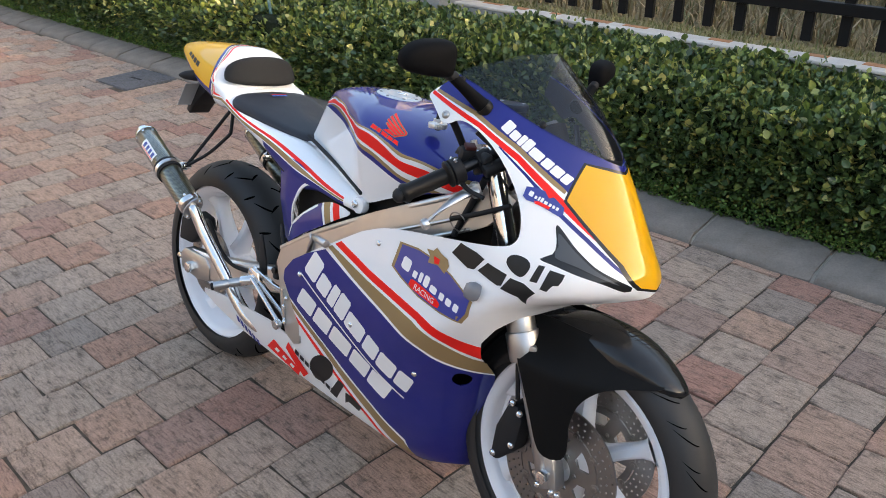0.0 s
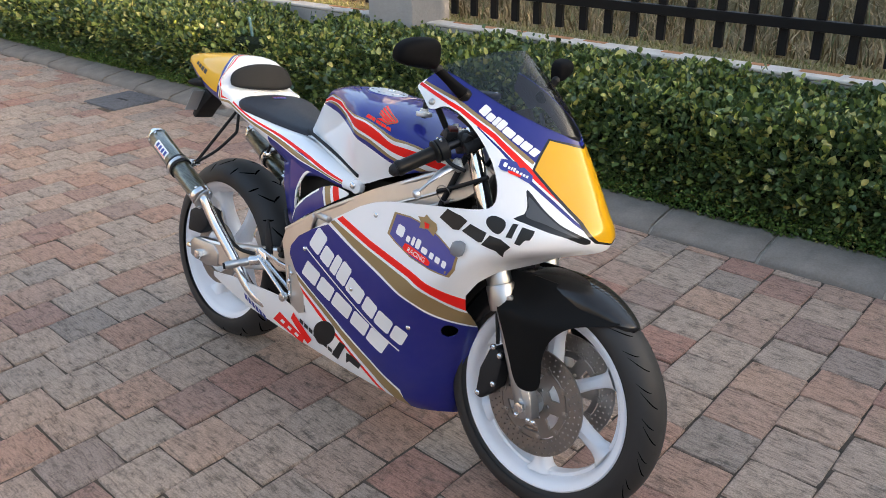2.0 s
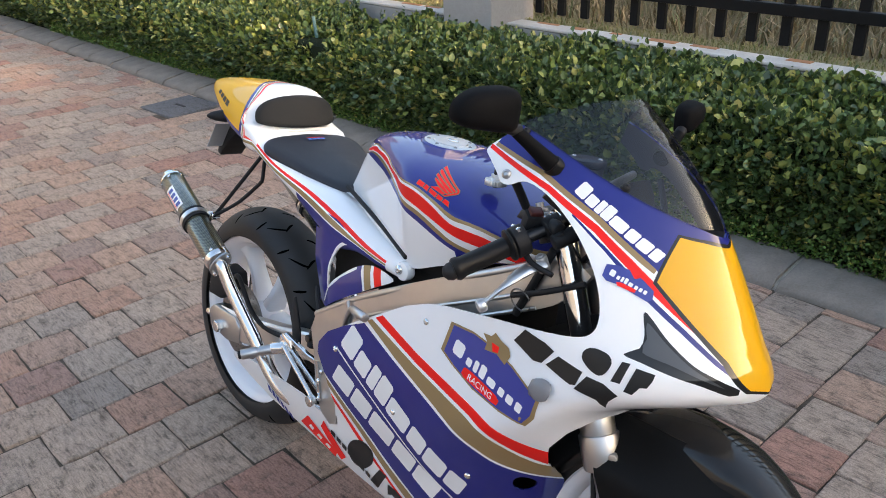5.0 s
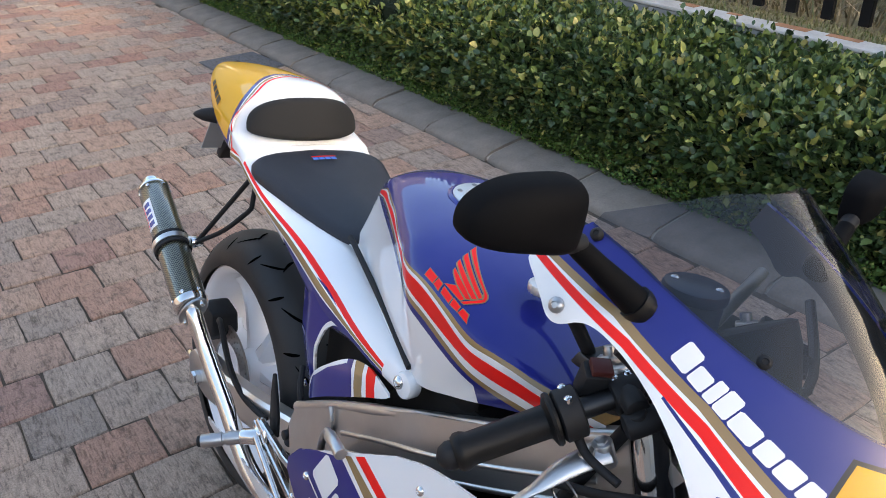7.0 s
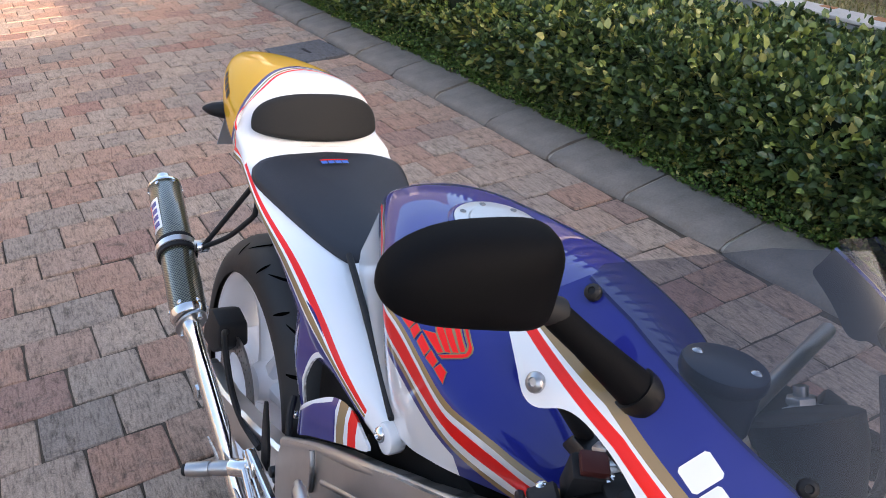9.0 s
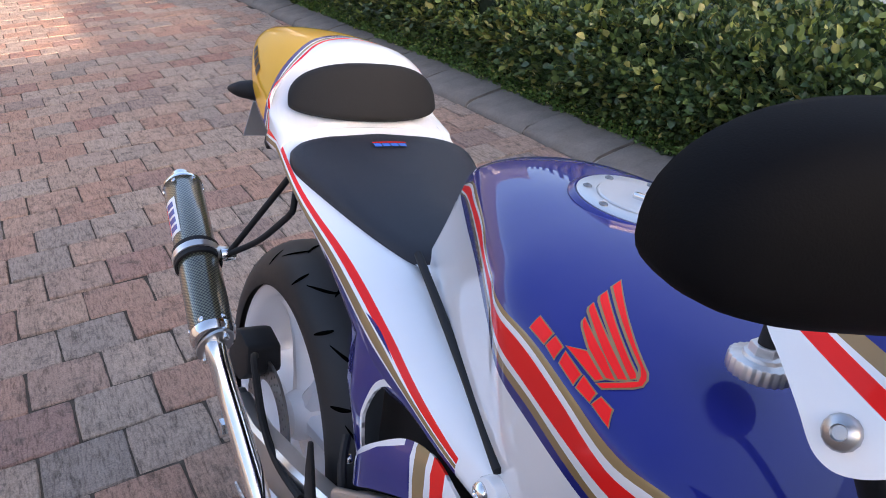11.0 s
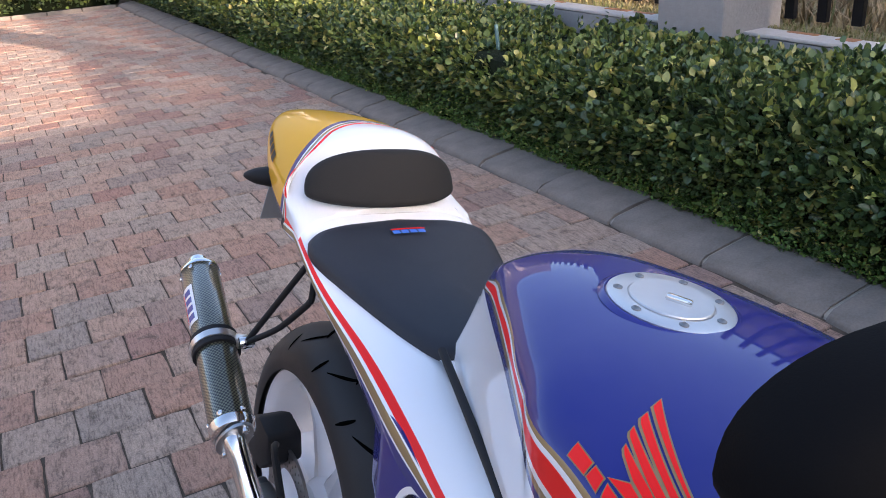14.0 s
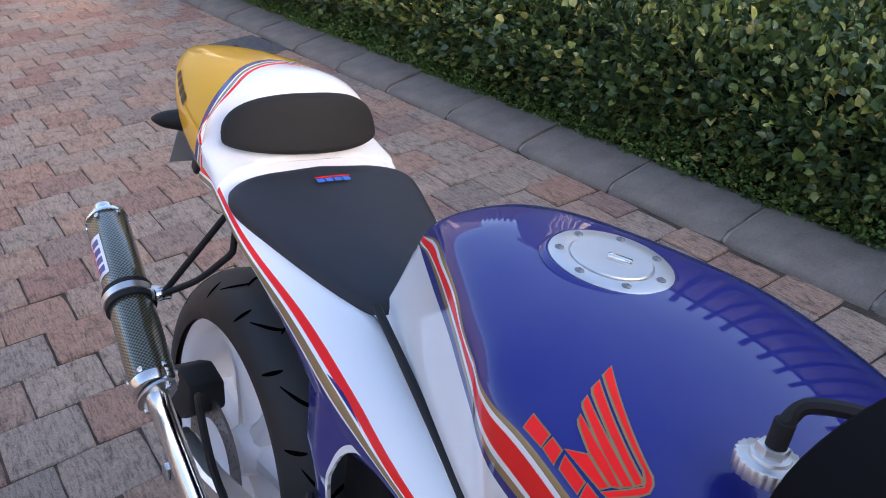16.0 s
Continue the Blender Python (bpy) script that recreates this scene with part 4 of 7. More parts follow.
def wheel(name, c, R, w, rim_r, rim_w, spokes, phase, treads):
    wh = new(name)
    wh.parent = bike
    wh["label"] = "white six-spoke cast wheel with a black sport tyre"
    rim = rim_w / 2
    part("tyre", lathe(tyre_profile(R, w, rim_r, rim_w), c, 96), M_RUBBER, wh)
    tread(R, w, c, *treads, wh)
    prof = [(rim_r + 0.005, -rim), (rim_r + 0.001, -rim - 0.003), (rim_r - 0.012, -rim + 0.001), (rim_r - 0.019, -rim + 0.012), (rim_r - 0.026, -rim + 0.030), (rim_r - 0.034, -rim * 0.35), (rim_r - 0.036, 0),
            (rim_r - 0.034, rim * 0.35), (rim_r - 0.026, rim - 0.030), (rim_r - 0.019, rim - 0.012), (rim_r - 0.012, rim - 0.001), (rim_r + 0.001, rim + 0.003), (rim_r + 0.005, rim)]
    body = lathe(prof, c, 96)
    hub = lathe([(0.0, -0.05), (0.036, -0.05), (0.040, -0.044), (0.046, -0.03), (0.05, 0), (0.046, 0.03), (0.040, 0.044), (0.036, 0.05), (0.0, 0.05)], c, 40)
    bars = []
    for k in range(spokes):
        a = phase + 2 * math.pi * k / spokes
        rows = []
        sp = bmesh.new()
        for r, ww, dd in ((0.036, 0.024, 0.034), (0.075, 0.0165, 0.028), (0.13, 0.0145, 0.023), (rim_r - 0.060, 0.0165, 0.024), (rim_r - 0.042, 0.022, 0.028), (rim_r - 0.028, 0.036, 0.034)):
            ring = []
            for i in range(10):
                b = 2 * math.pi * i / 10
                u, v = ww * math.copysign(abs(math.cos(b)) ** 0.6, math.cos(b)), dd * math.copysign(abs(math.sin(b)) ** 0.6, math.sin(b))
                ring.append(sp.verts.new((c[0] + r * math.cos(a) - u * math.sin(a), c[1] + v, c[2] + r * math.sin(a) + u * math.cos(a))))
            rows.append(ring)
        for i in range(len(rows) - 1):
            for q in range(10):
                sp.faces.new((rows[i][q], rows[i][(q + 1) % 10], rows[i + 1][(q + 1) % 10], rows[i + 1][q]))
        bmesh.ops.recalc_face_normals(sp, faces=sp.faces[:])
        bars.append(sp)
    part("rim", body, M_WHEEL, wh)
    part("hub", hub, M_WHEEL, wh)
    for sp in bars:
        part("spoke", sp, M_WHEEL, wh)
    return wh


FRONT = (1.300, 0.0, 0.292)
REAR = (0.0, 0.0, 0.306)
front_wheel = wheel("front_wheel", FRONT, 0.298, 0.112, 0.227, 0.092, 6, radians(93), (22, ((0.0, 22, 62, 0.16, 1.0), (0.45, 34, 66, 0.10, 0.8)), 0.0038))
rear_wheel = wheel("rear_wheel", REAR, 0.306, 0.152, 0.230, 0.122, 6, radians(62), (15, ((0.0, 2, 25, -0.06, 1.25), (-0.10, 20, 50, 0.15, 1.4), (0.42, 40, 68, 0.04, 1.2)), 0.0055))


def disc(centre, r0, r1, y, thick, parent, name, holes, label):
    """A drilled brake disc with real holes."""
    ring = lambda r, n, a0=0: [(r * math.cos(a0 + 2 * math.pi * i / n), r * math.sin(a0 + 2 * math.pi * i / n)) for i in range(n)]
    outer, inner = ring(r1, 72), ring(r0, 60)
    hs = [inner]
    for k in range(holes):
        for m, rr in enumerate((0.18, 0.5, 0.82)):
            a = 2 * math.pi * (k + m * 0.33) / holes
            cx, cz = (r0 + (r1 - r0) * rr) * math.cos(a), (r0 + (r1 - r0) * rr) * math.sin(a)
            hs.append([(cx + 0.0026 * math.cos(b), cz + 0.0026 * math.sin(b)) for b in (0.4, 1.45, 2.5, 3.54, 4.6, 5.64)])
    bm = sheet(outer, lambda u, v: (centre[0] + u, centre[1] + y, centre[2] + v), None, step=0.5, holes=hs)
    ob = part(name, bm, M_STEEL, parent, label, False)
    mod = ob.modifiers.new("thickness", 'SOLIDIFY')
    mod.thickness, mod.offset = thick, 0.0
    return ob


def carrier(centre, r, y, parent):
    """The cast middle of a disc: a plate with six curved windows and ten floating buttons."""
    turn = lambda q, a: (q * math.cos(a), q * math.sin(a))
    windows = [[turn(0.030, 2 * math.pi * i / 30) for i in range(30)]]
    for k in range(6):
        a = 2 * math.pi * k / 6 + 0.2
        rim_arc = [turn(r - 0.012, a + 0.10 + 0.62 * i / 6) for i in range(7)]
        hub_arc = [turn(0.050, a + 0.62 - 0.40 * i / 4) for i in range(5)]
        windows.append(rounded(rim_arc + hub_arc, 0.006, False))
        windows.append([(0.040 * math.cos(a + 0.9) + 0.005 * math.cos(b), 0.040 * math.sin(a + 0.9) + 0.005 * math.sin(b)) for b in spaced(0, 2 * math.pi, 8)[:-1]])
    plate = sheet([turn(r + 0.003, 2 * math.pi * i / 60) for i in range(60)], lambda u, v: (centre[0] + u, centre[1] + y, centre[2] + v), None, step=0.5, holes=windows)
    ob = part("disc_carrier", plate, M_STEEL, parent, "dull steel disc carrier", False)
    mod = ob.modifiers.new("thickness", 'SOLIDIFY')
    mod.thickness, mod.offset = 0.006, 0.0
    for k in range(10):
        a = 2 * math.pi * k / 10
        q = Vector((centre[0] + (r + 0.002) * math.cos(a), centre[1] + y, centre[2] + (r + 0.002) * math.sin(a)))
        part("disc_button", join(rod(q - Vector((0, 0.005, 0)), q + Vector((0, 0.005, 0)), 0.0095, 14, 0.001), rod(q - Vector((0, 0.0065, 0)), q + Vector((0, 0.0065, 0)), 0.005, 12, 0.001)), M_STEEL, parent)
    return ob


for y in (-0.072, 0.072):
    disc(FRONT, 0.094, 0.135, y, 0.0045, front_wheel, "brake_disc", 44, "drilled steel brake disc")
    carrier(FRONT, 0.088, y, front_wheel)
disc(REAR, 0.070, 0.108, -0.085, 0.0045, rear_wheel, "brake_disc", 36, "drilled steel brake disc")

# --- fork, brakes, front mudguard ---
fork = new("front_fork")
fork.parent = bike
fork["label"] = "silver telescopic fork"
UP = Vector((-0.40, 0, 0.9165))
for y in (-0.100, 0.100):
    ax = Vector((FRONT[0] - 0.012, y, FRONT[2]))
    part("fork_leg", join(rod(ax - UP * 0.035, ax + UP * 0.26, 0.021, 20, 0.004), rod(ax + UP * 0.26, ax + UP * 0.335, 0.030, 24, 0.003)), M_CAST, fork)
    part("fork_tube", rod(ax + UP * 0.30, ax + UP * 0.66, 0.0205, 20), M_CHROME, fork, "chromed fork tube")
    part("collar", join(rod(ax + UP * 0.225, ax + UP * 0.285, 0.0345, 24, 0.003), rod(ax + UP * 0.262 + Vector((0.034, y * 0.02, 0)), ax + UP * 0.262 + Vector((0.038, y * 0.20, 0)), 0.0085, 12, 0.002)), M_CAST, fork, "silver clamp collar")
    s = -1 if y < 0 else 1
    foot = slab([(FRONT[0] - 0.034, FRONT[2] + 0.040), (FRONT[0] + 0.008, FRONT[2] + 0.040), (FRONT[0] + 0.022, FRONT[2] + 0.006), (FRONT[0] + 0.030, FRONT[2] - 0.026), (FRONT[0] + 0.004, FRONT[2] - 0.030), (FRONT[0] - 0.020, FRONT[2] - 0.012)], y - 0.016, y + 0.018, 0.005)
    part("axle_clamp", foot, M_CAST, fork, "polished axle clamp")
    part("axle_nut", rod((FRONT[0], y + s * 0.02, FRONT[2]), (FRONT[0], y + s * 0.036, FRONT[2]), 0.014, 6, 0.002), M_CHROME, fork, "steel axle nut")
    for dx in (-0.012, 0.022, 0.036):
        bolt_head((FRONT[0] + dx, y + s * 0.023, FRONT[2] - 0.026), (0, s, 0), 0.006, fork, M_CHROME)
    cal = slab([(1.155, 0.262), (1.172, 0.256), (1.215, 0.300), (1.222, 0.372), (1.206, 0.400), (1.180, 0.395), (1.158, 0.335)], s * 0.060, s * 0.116, 0.008)
    c_ob = part("caliper", cal, M_PLASTIC, fork, "black brake caliper")
    for bx, bz in ((1.164, 0.272), (1.213, 0.386), (1.205, 0.310), (1.192, 0.402)):
        bolt_head((bx, s * 0.117, bz), (0, s, 0), 0.0075, c_ob, M_CHROME)
    part("brake_hose", tube([(1.196, s * 0.105, 0.41), (1.19, s * 0.112, 0.47), (1.165, s * 0.10, 0.55), (1.12, s * 0.075, 0.65)], 0.005, 8), M_PLASTIC, fork, "black brake hose")
part("axle", rod((FRONT[0], -0.12, FRONT[2]), (FRONT[0], 0.12, FRONT[2]), 0.010), M_CHROME, fork)


def mudguard_p(a, s):
    """a: degrees round the axle; s -1 to 1 across."""
    r = 0.306 + 0.004 * math.sin(radians((a - 50) * 1.7))
    taper = min(1.0, 0.22 + 0.78 * math.sqrt(max(0.0, a - 50) / 24.0))
    w = 0.069 * taper
    ang = s * math.pi / 2
    y = w * math.copysign(abs(math.sin(ang)) ** 0.75, s)
    skirt = 0.064 + 0.014 * math.exp(-((a - 112) / 30) ** 2)
    rr = r - skirt * (1 - math.cos(ang) ** 0.55) * (0.35 + 0.65 * taper)
    return FRONT[0] + rr * math.cos(radians(a)), y, FRONT[2] + rr * math.sin(radians(a))


def leg_y(x, z, s):
    k = min(1.0, max(0.0, (0.585 - z) / 0.085))
    return s * (0.062 + 0.074 * (k * k * (3 - 2 * k)) ** 0.7 - 0.72 * max(0, x - 1.285) ** 1.3 - 1.6 * max(0, 1.17 + 0.42 * (0.51 - z) - x) ** 1.5)


guard = loft(mudguard_p, spaced(50, 152, 40), spaced(-1, 1, 20))
mud = shell("front_mudguard", guard, M_BLACKGLOSS, bike, "glossy black front mudguard with dull leg covers", 0.003)
for s in (-1, 1):
    fin = rounded([(1.168, 0.578), (1.1877, 0.530), (1.2200, 0.468), (1.2491, 0.4104), (1.2741, 0.3596), (1.2964, 0.3393), (1.3228, 0.3405), (1.3366, 0.3552), (1.3363, 0.3901), (1.3336, 0.424), (1.343, 0.4677), (1.3682, 0.501), (1.3975, 0.517), (1.442, 0.5275), (1.465, 0.535), (1.455, 0.553), (1.40, 0.572), (1.31, 0.586), (1.22, 0.588)], 0.010)
    fbm = sheet(fin, lambda x, z, s=s: (x, leg_y(x, z, s), z), None, step=0.014)
    panel("leg_cover", fbm, M_MATT, mud, height_normal(lambda x, z, s=s: leg_y(x, z, s)), "dull black leg cover", 0.003)

# --- fairing ---
STEP = 0.018
PANEL = [(0.690, 0.598), (0.577, 0.528), (0.545, 0.492), (0.538, 0.465), (0.556, 0.425), (0.578, 0.354), (0.566, 0.300), (0.503, 0.297), (0.440, 0.308), (0.327, 0.303), (0.206, 0.295), (0.111, 0.281),
         (0.110, 0.265), (0.173, 0.238), (0.269, 0.210), (0.371, 0.197), (0.464, 0.184), (0.586, 0.170), (0.703, 0.160), (0.851, 0.150), (0.96, 0.125), (1.02, 0.120), (1.050, 0.150), (1.060, 0.230),
         (1.075, 0.330), (1.100, 0.420), (1.112, 0.470), (1.128, 0.520), (1.158, 0.562), (1.186, 0.590)]
front_line = [(curve_at(NOSE_X, z), z) for z in spaced(0.598, 0.905, 30)]
COWL_TOP = [(1.237, 0.921), (1.188, 0.941), (1.146, 0.958), (1.070, 0.989), (1.007, 1.013), (0.962, 1.026)]
OPENING = [(0.938, 0.998), (0.929, 0.988), (0.925, 0.980), (0.931, 0.974), (0.942, 0.9665), (0.960, 0.951), (0.968, 0.942), (0.974, 0.937), (0.983, 0.9345), (0.993, 0.9375), (1.004, 0.9450), (1.016, 0.9470),
           (1.031, 0.944), (1.055, 0.934), (1.081, 0.917), (1.1056, 0.897), (1.130, 0.873), (1.152, 0.847), (1.169, 0.820), (1.181, 0.796), (1.188, 0.772), (1.187, 0.754), (1.172, 0.741),
           (1.096, 0.730), (0.959, 0.709), (0.867, 0.693), (0.800, 0.664)]


def soften(pts, times=2):
    """Corners of an open line cut round, its ends kept."""
    for _ in range(times):
        out = [pts[0]]
        for a, b in zip(pts, pts[1:]):
            out += [(a[0] * 0.75 + b[0] * 0.25, a[1] * 0.75 + b[1] * 0.25), (a[0] * 0.25 + b[0] * 0.75, a[1] * 0.25 + b[1] * 0.75)]
        pts = out + [pts[-1]]
    return pts


OPENING = soften(OPENING)
outline = open_line(PANEL, 0.02) + front_line + open_line(COWL_TOP + OPENING + [PANEL[0]], 0.015)
clean = [outline[0]]
for p in outline[1:]:
    if math.dist(p, clean[-1]) > 0.0015 and math.dist(p, clean[0]) > 0.0015:
        clean.append(p)
outline = clean


def band(top, low):
    return list(top) + list(low)[::-1]


S_RED = band([(0.741, 0.624), (0.848, 0.590), (1.002, 0.551), (1.075, 0.527), (1.125, 0.508), (1.16, 0.50)], [(0.722, 0.612), (0.848, 0.571), (0.995, 0.533), (1.064, 0.501), (1.093, 0.484), (1.13, 0.46)])
S_GOLD = band([(0.713, 0.606), (0.841, 0.566), (0.985, 0.527), (1.058, 0.496), (1.087, 0.478), (1.12, 0.455)], [(0.699, 0.598), (0.790, 0.557), (0.899, 0.514), (1.003, 0.467), (1.055, 0.438), (1.10, 0.41)])
S_BLUE = [(0.692, 0.590), (0.783, 0.552), (0.895, 0.508), (1.001, 0.461), (1.055, 0.431), (1.14, 0.38), (1.2, 0.1), (0.93, 0.10), (0.921, 0.182), (0.835, 0.242), (0.730, 0.303), (0.625, 0.376), (0.552, 0.426), (0.50, 0.50)]
S_GOLD2 = band([(0.553, 0.419), (0.624, 0.370), (0.728, 0.296), (0.832, 0.236), (0.915, 0.176), (0.94, 0.12)], [(0.562, 0.397), (0.627, 0.346), (0.722, 0.275), (0.818, 0.205), (0.885, 0.150), (0.90, 0.10)])
S_RED2 = band([(0.563, 0.385), (0.627, 0.331), (0.720, 0.262), (0.812, 0.192), (0.865, 0.145)], [(0.565, 0.368), (0.631, 0.310), (0.724, 0.246), (0.805, 0.182), (0.850, 0.140)])
T_GOLD_UP = [(0.9394, 0.9946), (1.0363, 0.967), (1.1328, 0.9189), (1.2128, 0.8668), (1.2278, 0.8563)]
T_GOLD_LOW = [(0.9375, 0.9894), (1.0314, 0.9611), (1.1251, 0.9151), (1.209, 0.8611), (1.2269, 0.8506)]
T_BLUE = [(0.952, 1.06)] + T_GOLD_UP + [(1.2340, 0.8480), (1.2305, 0.9065), (1.276, 0.8945), (1.38, 0.895), (1.2, 1.1)]
T_GOLD = band(T_GOLD_UP, T_GOLD_LOW)
T_RED = band([(0.9311, 0.9904), (1.0526, 0.9483), (1.1382, 0.9045), (1.1969, 0.865), (1.2346, 0.8372), (1.2711, 0.808), (1.3037, 0.7769)],
             [(0.9300, 0.9840), (1.0503, 0.9400), (1.1372, 0.8940), (1.1975, 0.8510), (1.2587, 0.8060), (1.3030, 0.7735)])
T_LINE = band([(1.0987, 0.9148), (1.1603, 0.8755), (1.1907, 0.8541), (1.2373, 0.8168), (1.288, 0.7799), (1.334, 0.743), (1.3676, 0.7173)],
              [(1.0984, 0.9122), (1.1586, 0.8715), (1.1885, 0.8488), (1.2357, 0.8104), (1.2855, 0.7747), (1.3328, 0.7382), (1.3664, 0.7149)])
T_YEL_EDGE = [(1.2285, 0.9075), (1.2305, 0.8380), (1.3010, 0.7745), (1.3415, 0.7375), (1.3745, 0.6990), (1.3880, 0.6935), (1.42, 0.6930), (1.42, 0.80), (1.31, 0.893), (1.276, 0.8960), (1.2600, 0.9015)]
T_YEL = [(1.2325, 0.9035), (1.2345, 0.8400), (1.3045, 0.7775), (1.3450, 0.7410), (1.3775, 0.7035), (1.3890, 0.6980), (1.42, 0.6975), (1.42, 0.80), (1.30, 0.889), (1.276, 0.8920), (1.2600, 0.8975)]
lamp_poly = rounded([(1.2371, 0.7974), (1.2778, 0.7614), (1.3129, 0.735), (1.342, 0.7198), (1.3685, 0.7051), (1.3684, 0.6972), (1.3611, 0.695), (1.3345, 0.7065), (1.2977, 0.7165), (1.26, 0.7274), (1.2335, 0.7347), (1.2492, 0.7466), (1.2482, 0.7654)], 0.008)
lamp_glass = rounded([(1.2445, 0.7835), (1.2792, 0.7555), (1.31, 0.7330), (1.3390, 0.7165), (1.3540, 0.7070), (1.332, 0.7155), (1.2929, 0.7304), (1.2544, 0.7420), (1.2525, 0.7614)], 0.008)
FAIR_MATS = [M_WHITE, M_RED, M_GOLD, M_BLUE, M_YELLOW, M_BLACKGLOSS, M_BLACKGLOSS]
paints = [(S_BLUE, 3), (S_RED, 1), (S_GOLD, 2), (S_GOLD2, 2), (S_RED2, 1), (T_BLUE, 3), (T_GOLD, 2), (T_RED, 1), (T_LINE, 3), (T_YEL_EDGE, 5), (T_YEL, 4), (lamp_poly, 6)]
duct_hole = [(1.055 + 0.013 * math.cos(a) + 0.004 * math.sin(a), 0.395 + 0.019 * math.sin(a)) for a in spaced(0, 2 * math.pi, 16)[:-1]]
NOSE_H = 0.06


def to_q(p):
    """x, z of the fairing to a flat chart that stays even round the nose."""
    g = curve_at(NOSE_X, p[1]) - p[0]
    return (math.sqrt((g + NOSE_H) ** 2 - NOSE_H ** 2) if g > 0 else 2 * g, p[1])


def from_q(q, z):
    x = curve_at(NOSE_X, z) - (math.sqrt(q * q + NOSE_H ** 2) - NOSE_H)
    return (x, -fair_w(x, z) if q > 1e-6 else 0.0, z)


def chart(poly):
    out = []
    for p in (to_q(p) for p in rounded(poly, 0.008, False)):
        if not out or math.dist(p, out[-1]) > 0.0012:
            out.append(p)
    while math.dist(out[0], out[-1]) < 0.0012:
        out.pop()
    return out


def fair_sheet(outline, paints=(), holes=()):
    bm = sheet(chart(outline), from_q, None, [(chart(p), k) for p, k in paints], STEP, [chart(h) for h in holes], both=True)
    bm.normal_update()
    return bm


fair = fair_sheet(outline, paints, [duct_hole])
M_LAMPLENS = paint("lamp_lens", (0.045, 0.047, 0.05), 0.05, 1.0)
fairing = panel("fairing", fair, FAIR_MATS, bike, fair_normal, "white fairing with blue, red and gold bands and a yellow nose", 0.003, M_LINING)

# windscreen
scr = [(p[0] + 0.002, p[1] - 0.004) for p in COWL_TOP]
top_edge = [(0.965, 1.034), (1.000, 1.052), (1.040, 1.074)]
front_scr = [(curve_at(NOSE_X, z), z) for z in spaced(1.084, 0.912, 16)]
scr_out = open_line(scr + top_edge, 0.02) + front_scr
sb = fair_sheet(scr_out[::-1])
for v in sb.verts:
    v.co += Vector((0.0005, 0, 0.0022))
sb.normal_update()
for f in sb.faces:
    if f.normal.dot(fair_normal(f.calc_center_median())) < 0:
        f.normal_flip()
sn = [tuple(fair_normal(v.co)) for v in sb.verts]
windscreen = part("windscreen", sb, M_SMOKE, bike, "dark smoked clear windscreen")
windscreen.data.normals_split_custom_set_from_vertices(sn)
for bx, bz in ((1.146, 0.962), (0.974, 1.017)):
    for s in (-1, 1):
        p, n = Vector(fair_pt(bx, bz)), fair_n(bx, bz)
        p.y *= -s
        n.y *= -s
        bolt_head(p + n * 0.003, n, 0.0065, windscreen, M_PLASTIC, "screw")
for bx, bz in ((0.979, 0.951), (0.859, 0.655), (0.606, 0.500), (0.976, 0.391), (0.79, 0.44)):
    for s in (-1, 1):
        p, n = Vector(fair_pt(bx, bz)), fair_n(bx, bz)
        p.y *= -s
        n.y *= -s
        bolt_head(p + n * 0.001, n, 0.0082 if bz > 0.9 else 0.0065, fairing, M_CAST if bz > 0.9 else M_CHROME, "screw")

# --- fuel tank ---
T_ROWS = (((0.456, 0.882), (0.51, 0.902), (0.555, 0.9024), (0.608, 0.8968), (0.641, 0.8861), (0.69, 0.879), (0.75, 0.8736), (0.806, 0.8601), (0.853, 0.8444), (0.884, 0.8404), (0.912, 0.8349)),
          ((0.456, 0.881), (0.51, 0.899), (0.544, 0.8985), (0.602, 0.8946), (0.635, 0.8838), (0.69, 0.8755), (0.747, 0.8699), (0.804, 0.855), (0.849, 0.8371), (0.883, 0.8349), (0.912, 0.83)),
          ((0.456, 0.88), (0.51, 0.895), (0.532, 0.8942), (0.597, 0.8927), (0.633, 0.882), (0.69, 0.87), (0.743, 0.8652), (0.798, 0.8494), (0.843, 0.8282), (0.878, 0.8235), (0.908, 0.82)),
          ((0.456, 0.874), (0.504, 0.8838), (0.578, 0.8847), (0.633, 0.874), (0.696, 0.8475), (0.753, 0.8334), (0.805, 0.8186), (0.838, 0.8071), (0.862, 0.8013), (0.91, 0.795)),
          ((0.456, 0.8715), (0.494, 0.8804), (0.571, 0.882), (0.629, 0.869), (0.701, 0.8377), (0.758, 0.825), (0.804, 0.8083), (0.836, 0.794), (0.91, 0.778)),
          ((0.456, 0.869), (0.479, 0.8748), (0.555, 0.8756), (0.621, 0.863), (0.702, 0.8278), (0.757, 0.8149), (0.802, 0.7978), (0.83, 0.7865), (0.91, 0.766)),
          ((0.456, 0.8663), (0.523, 0.864), (0.598, 0.857), (0.65, 0.84), (0.704, 0.8169), (0.755, 0.8025), (0.79, 0.7909), (0.814, 0.7816), (0.91, 0.752)))


def tank_rows(x):
    marks = []
    for row in T_ROWS:
        z = row[0][1] - (row[1][1] - row[0][1]) / (row[1][0] - row[0][0]) * (row[0][0] - x) if x < row[0][0] else curve_at(row, min(x, 0.908)) - max(0, x - 0.908) * 0.3
        marks.append(tank_s(x, z))
    marks = [max(m, 0.02 * (i + 1)) for i, m in enumerate(marks)]
    for i in range(1, len(marks)):
        marks[i] = max(marks[i], marks[i - 1] + 0.001)
    marks = [min(m, 0.97 + 0.004 * i) for i, m in enumerate(marks)]
    out = [marks[0] * (i / 14) for i in range(14)] + marks
    return out + [marks[-1] + (1 - marks[-1]) * i / 9 for i in range(1, 10)]


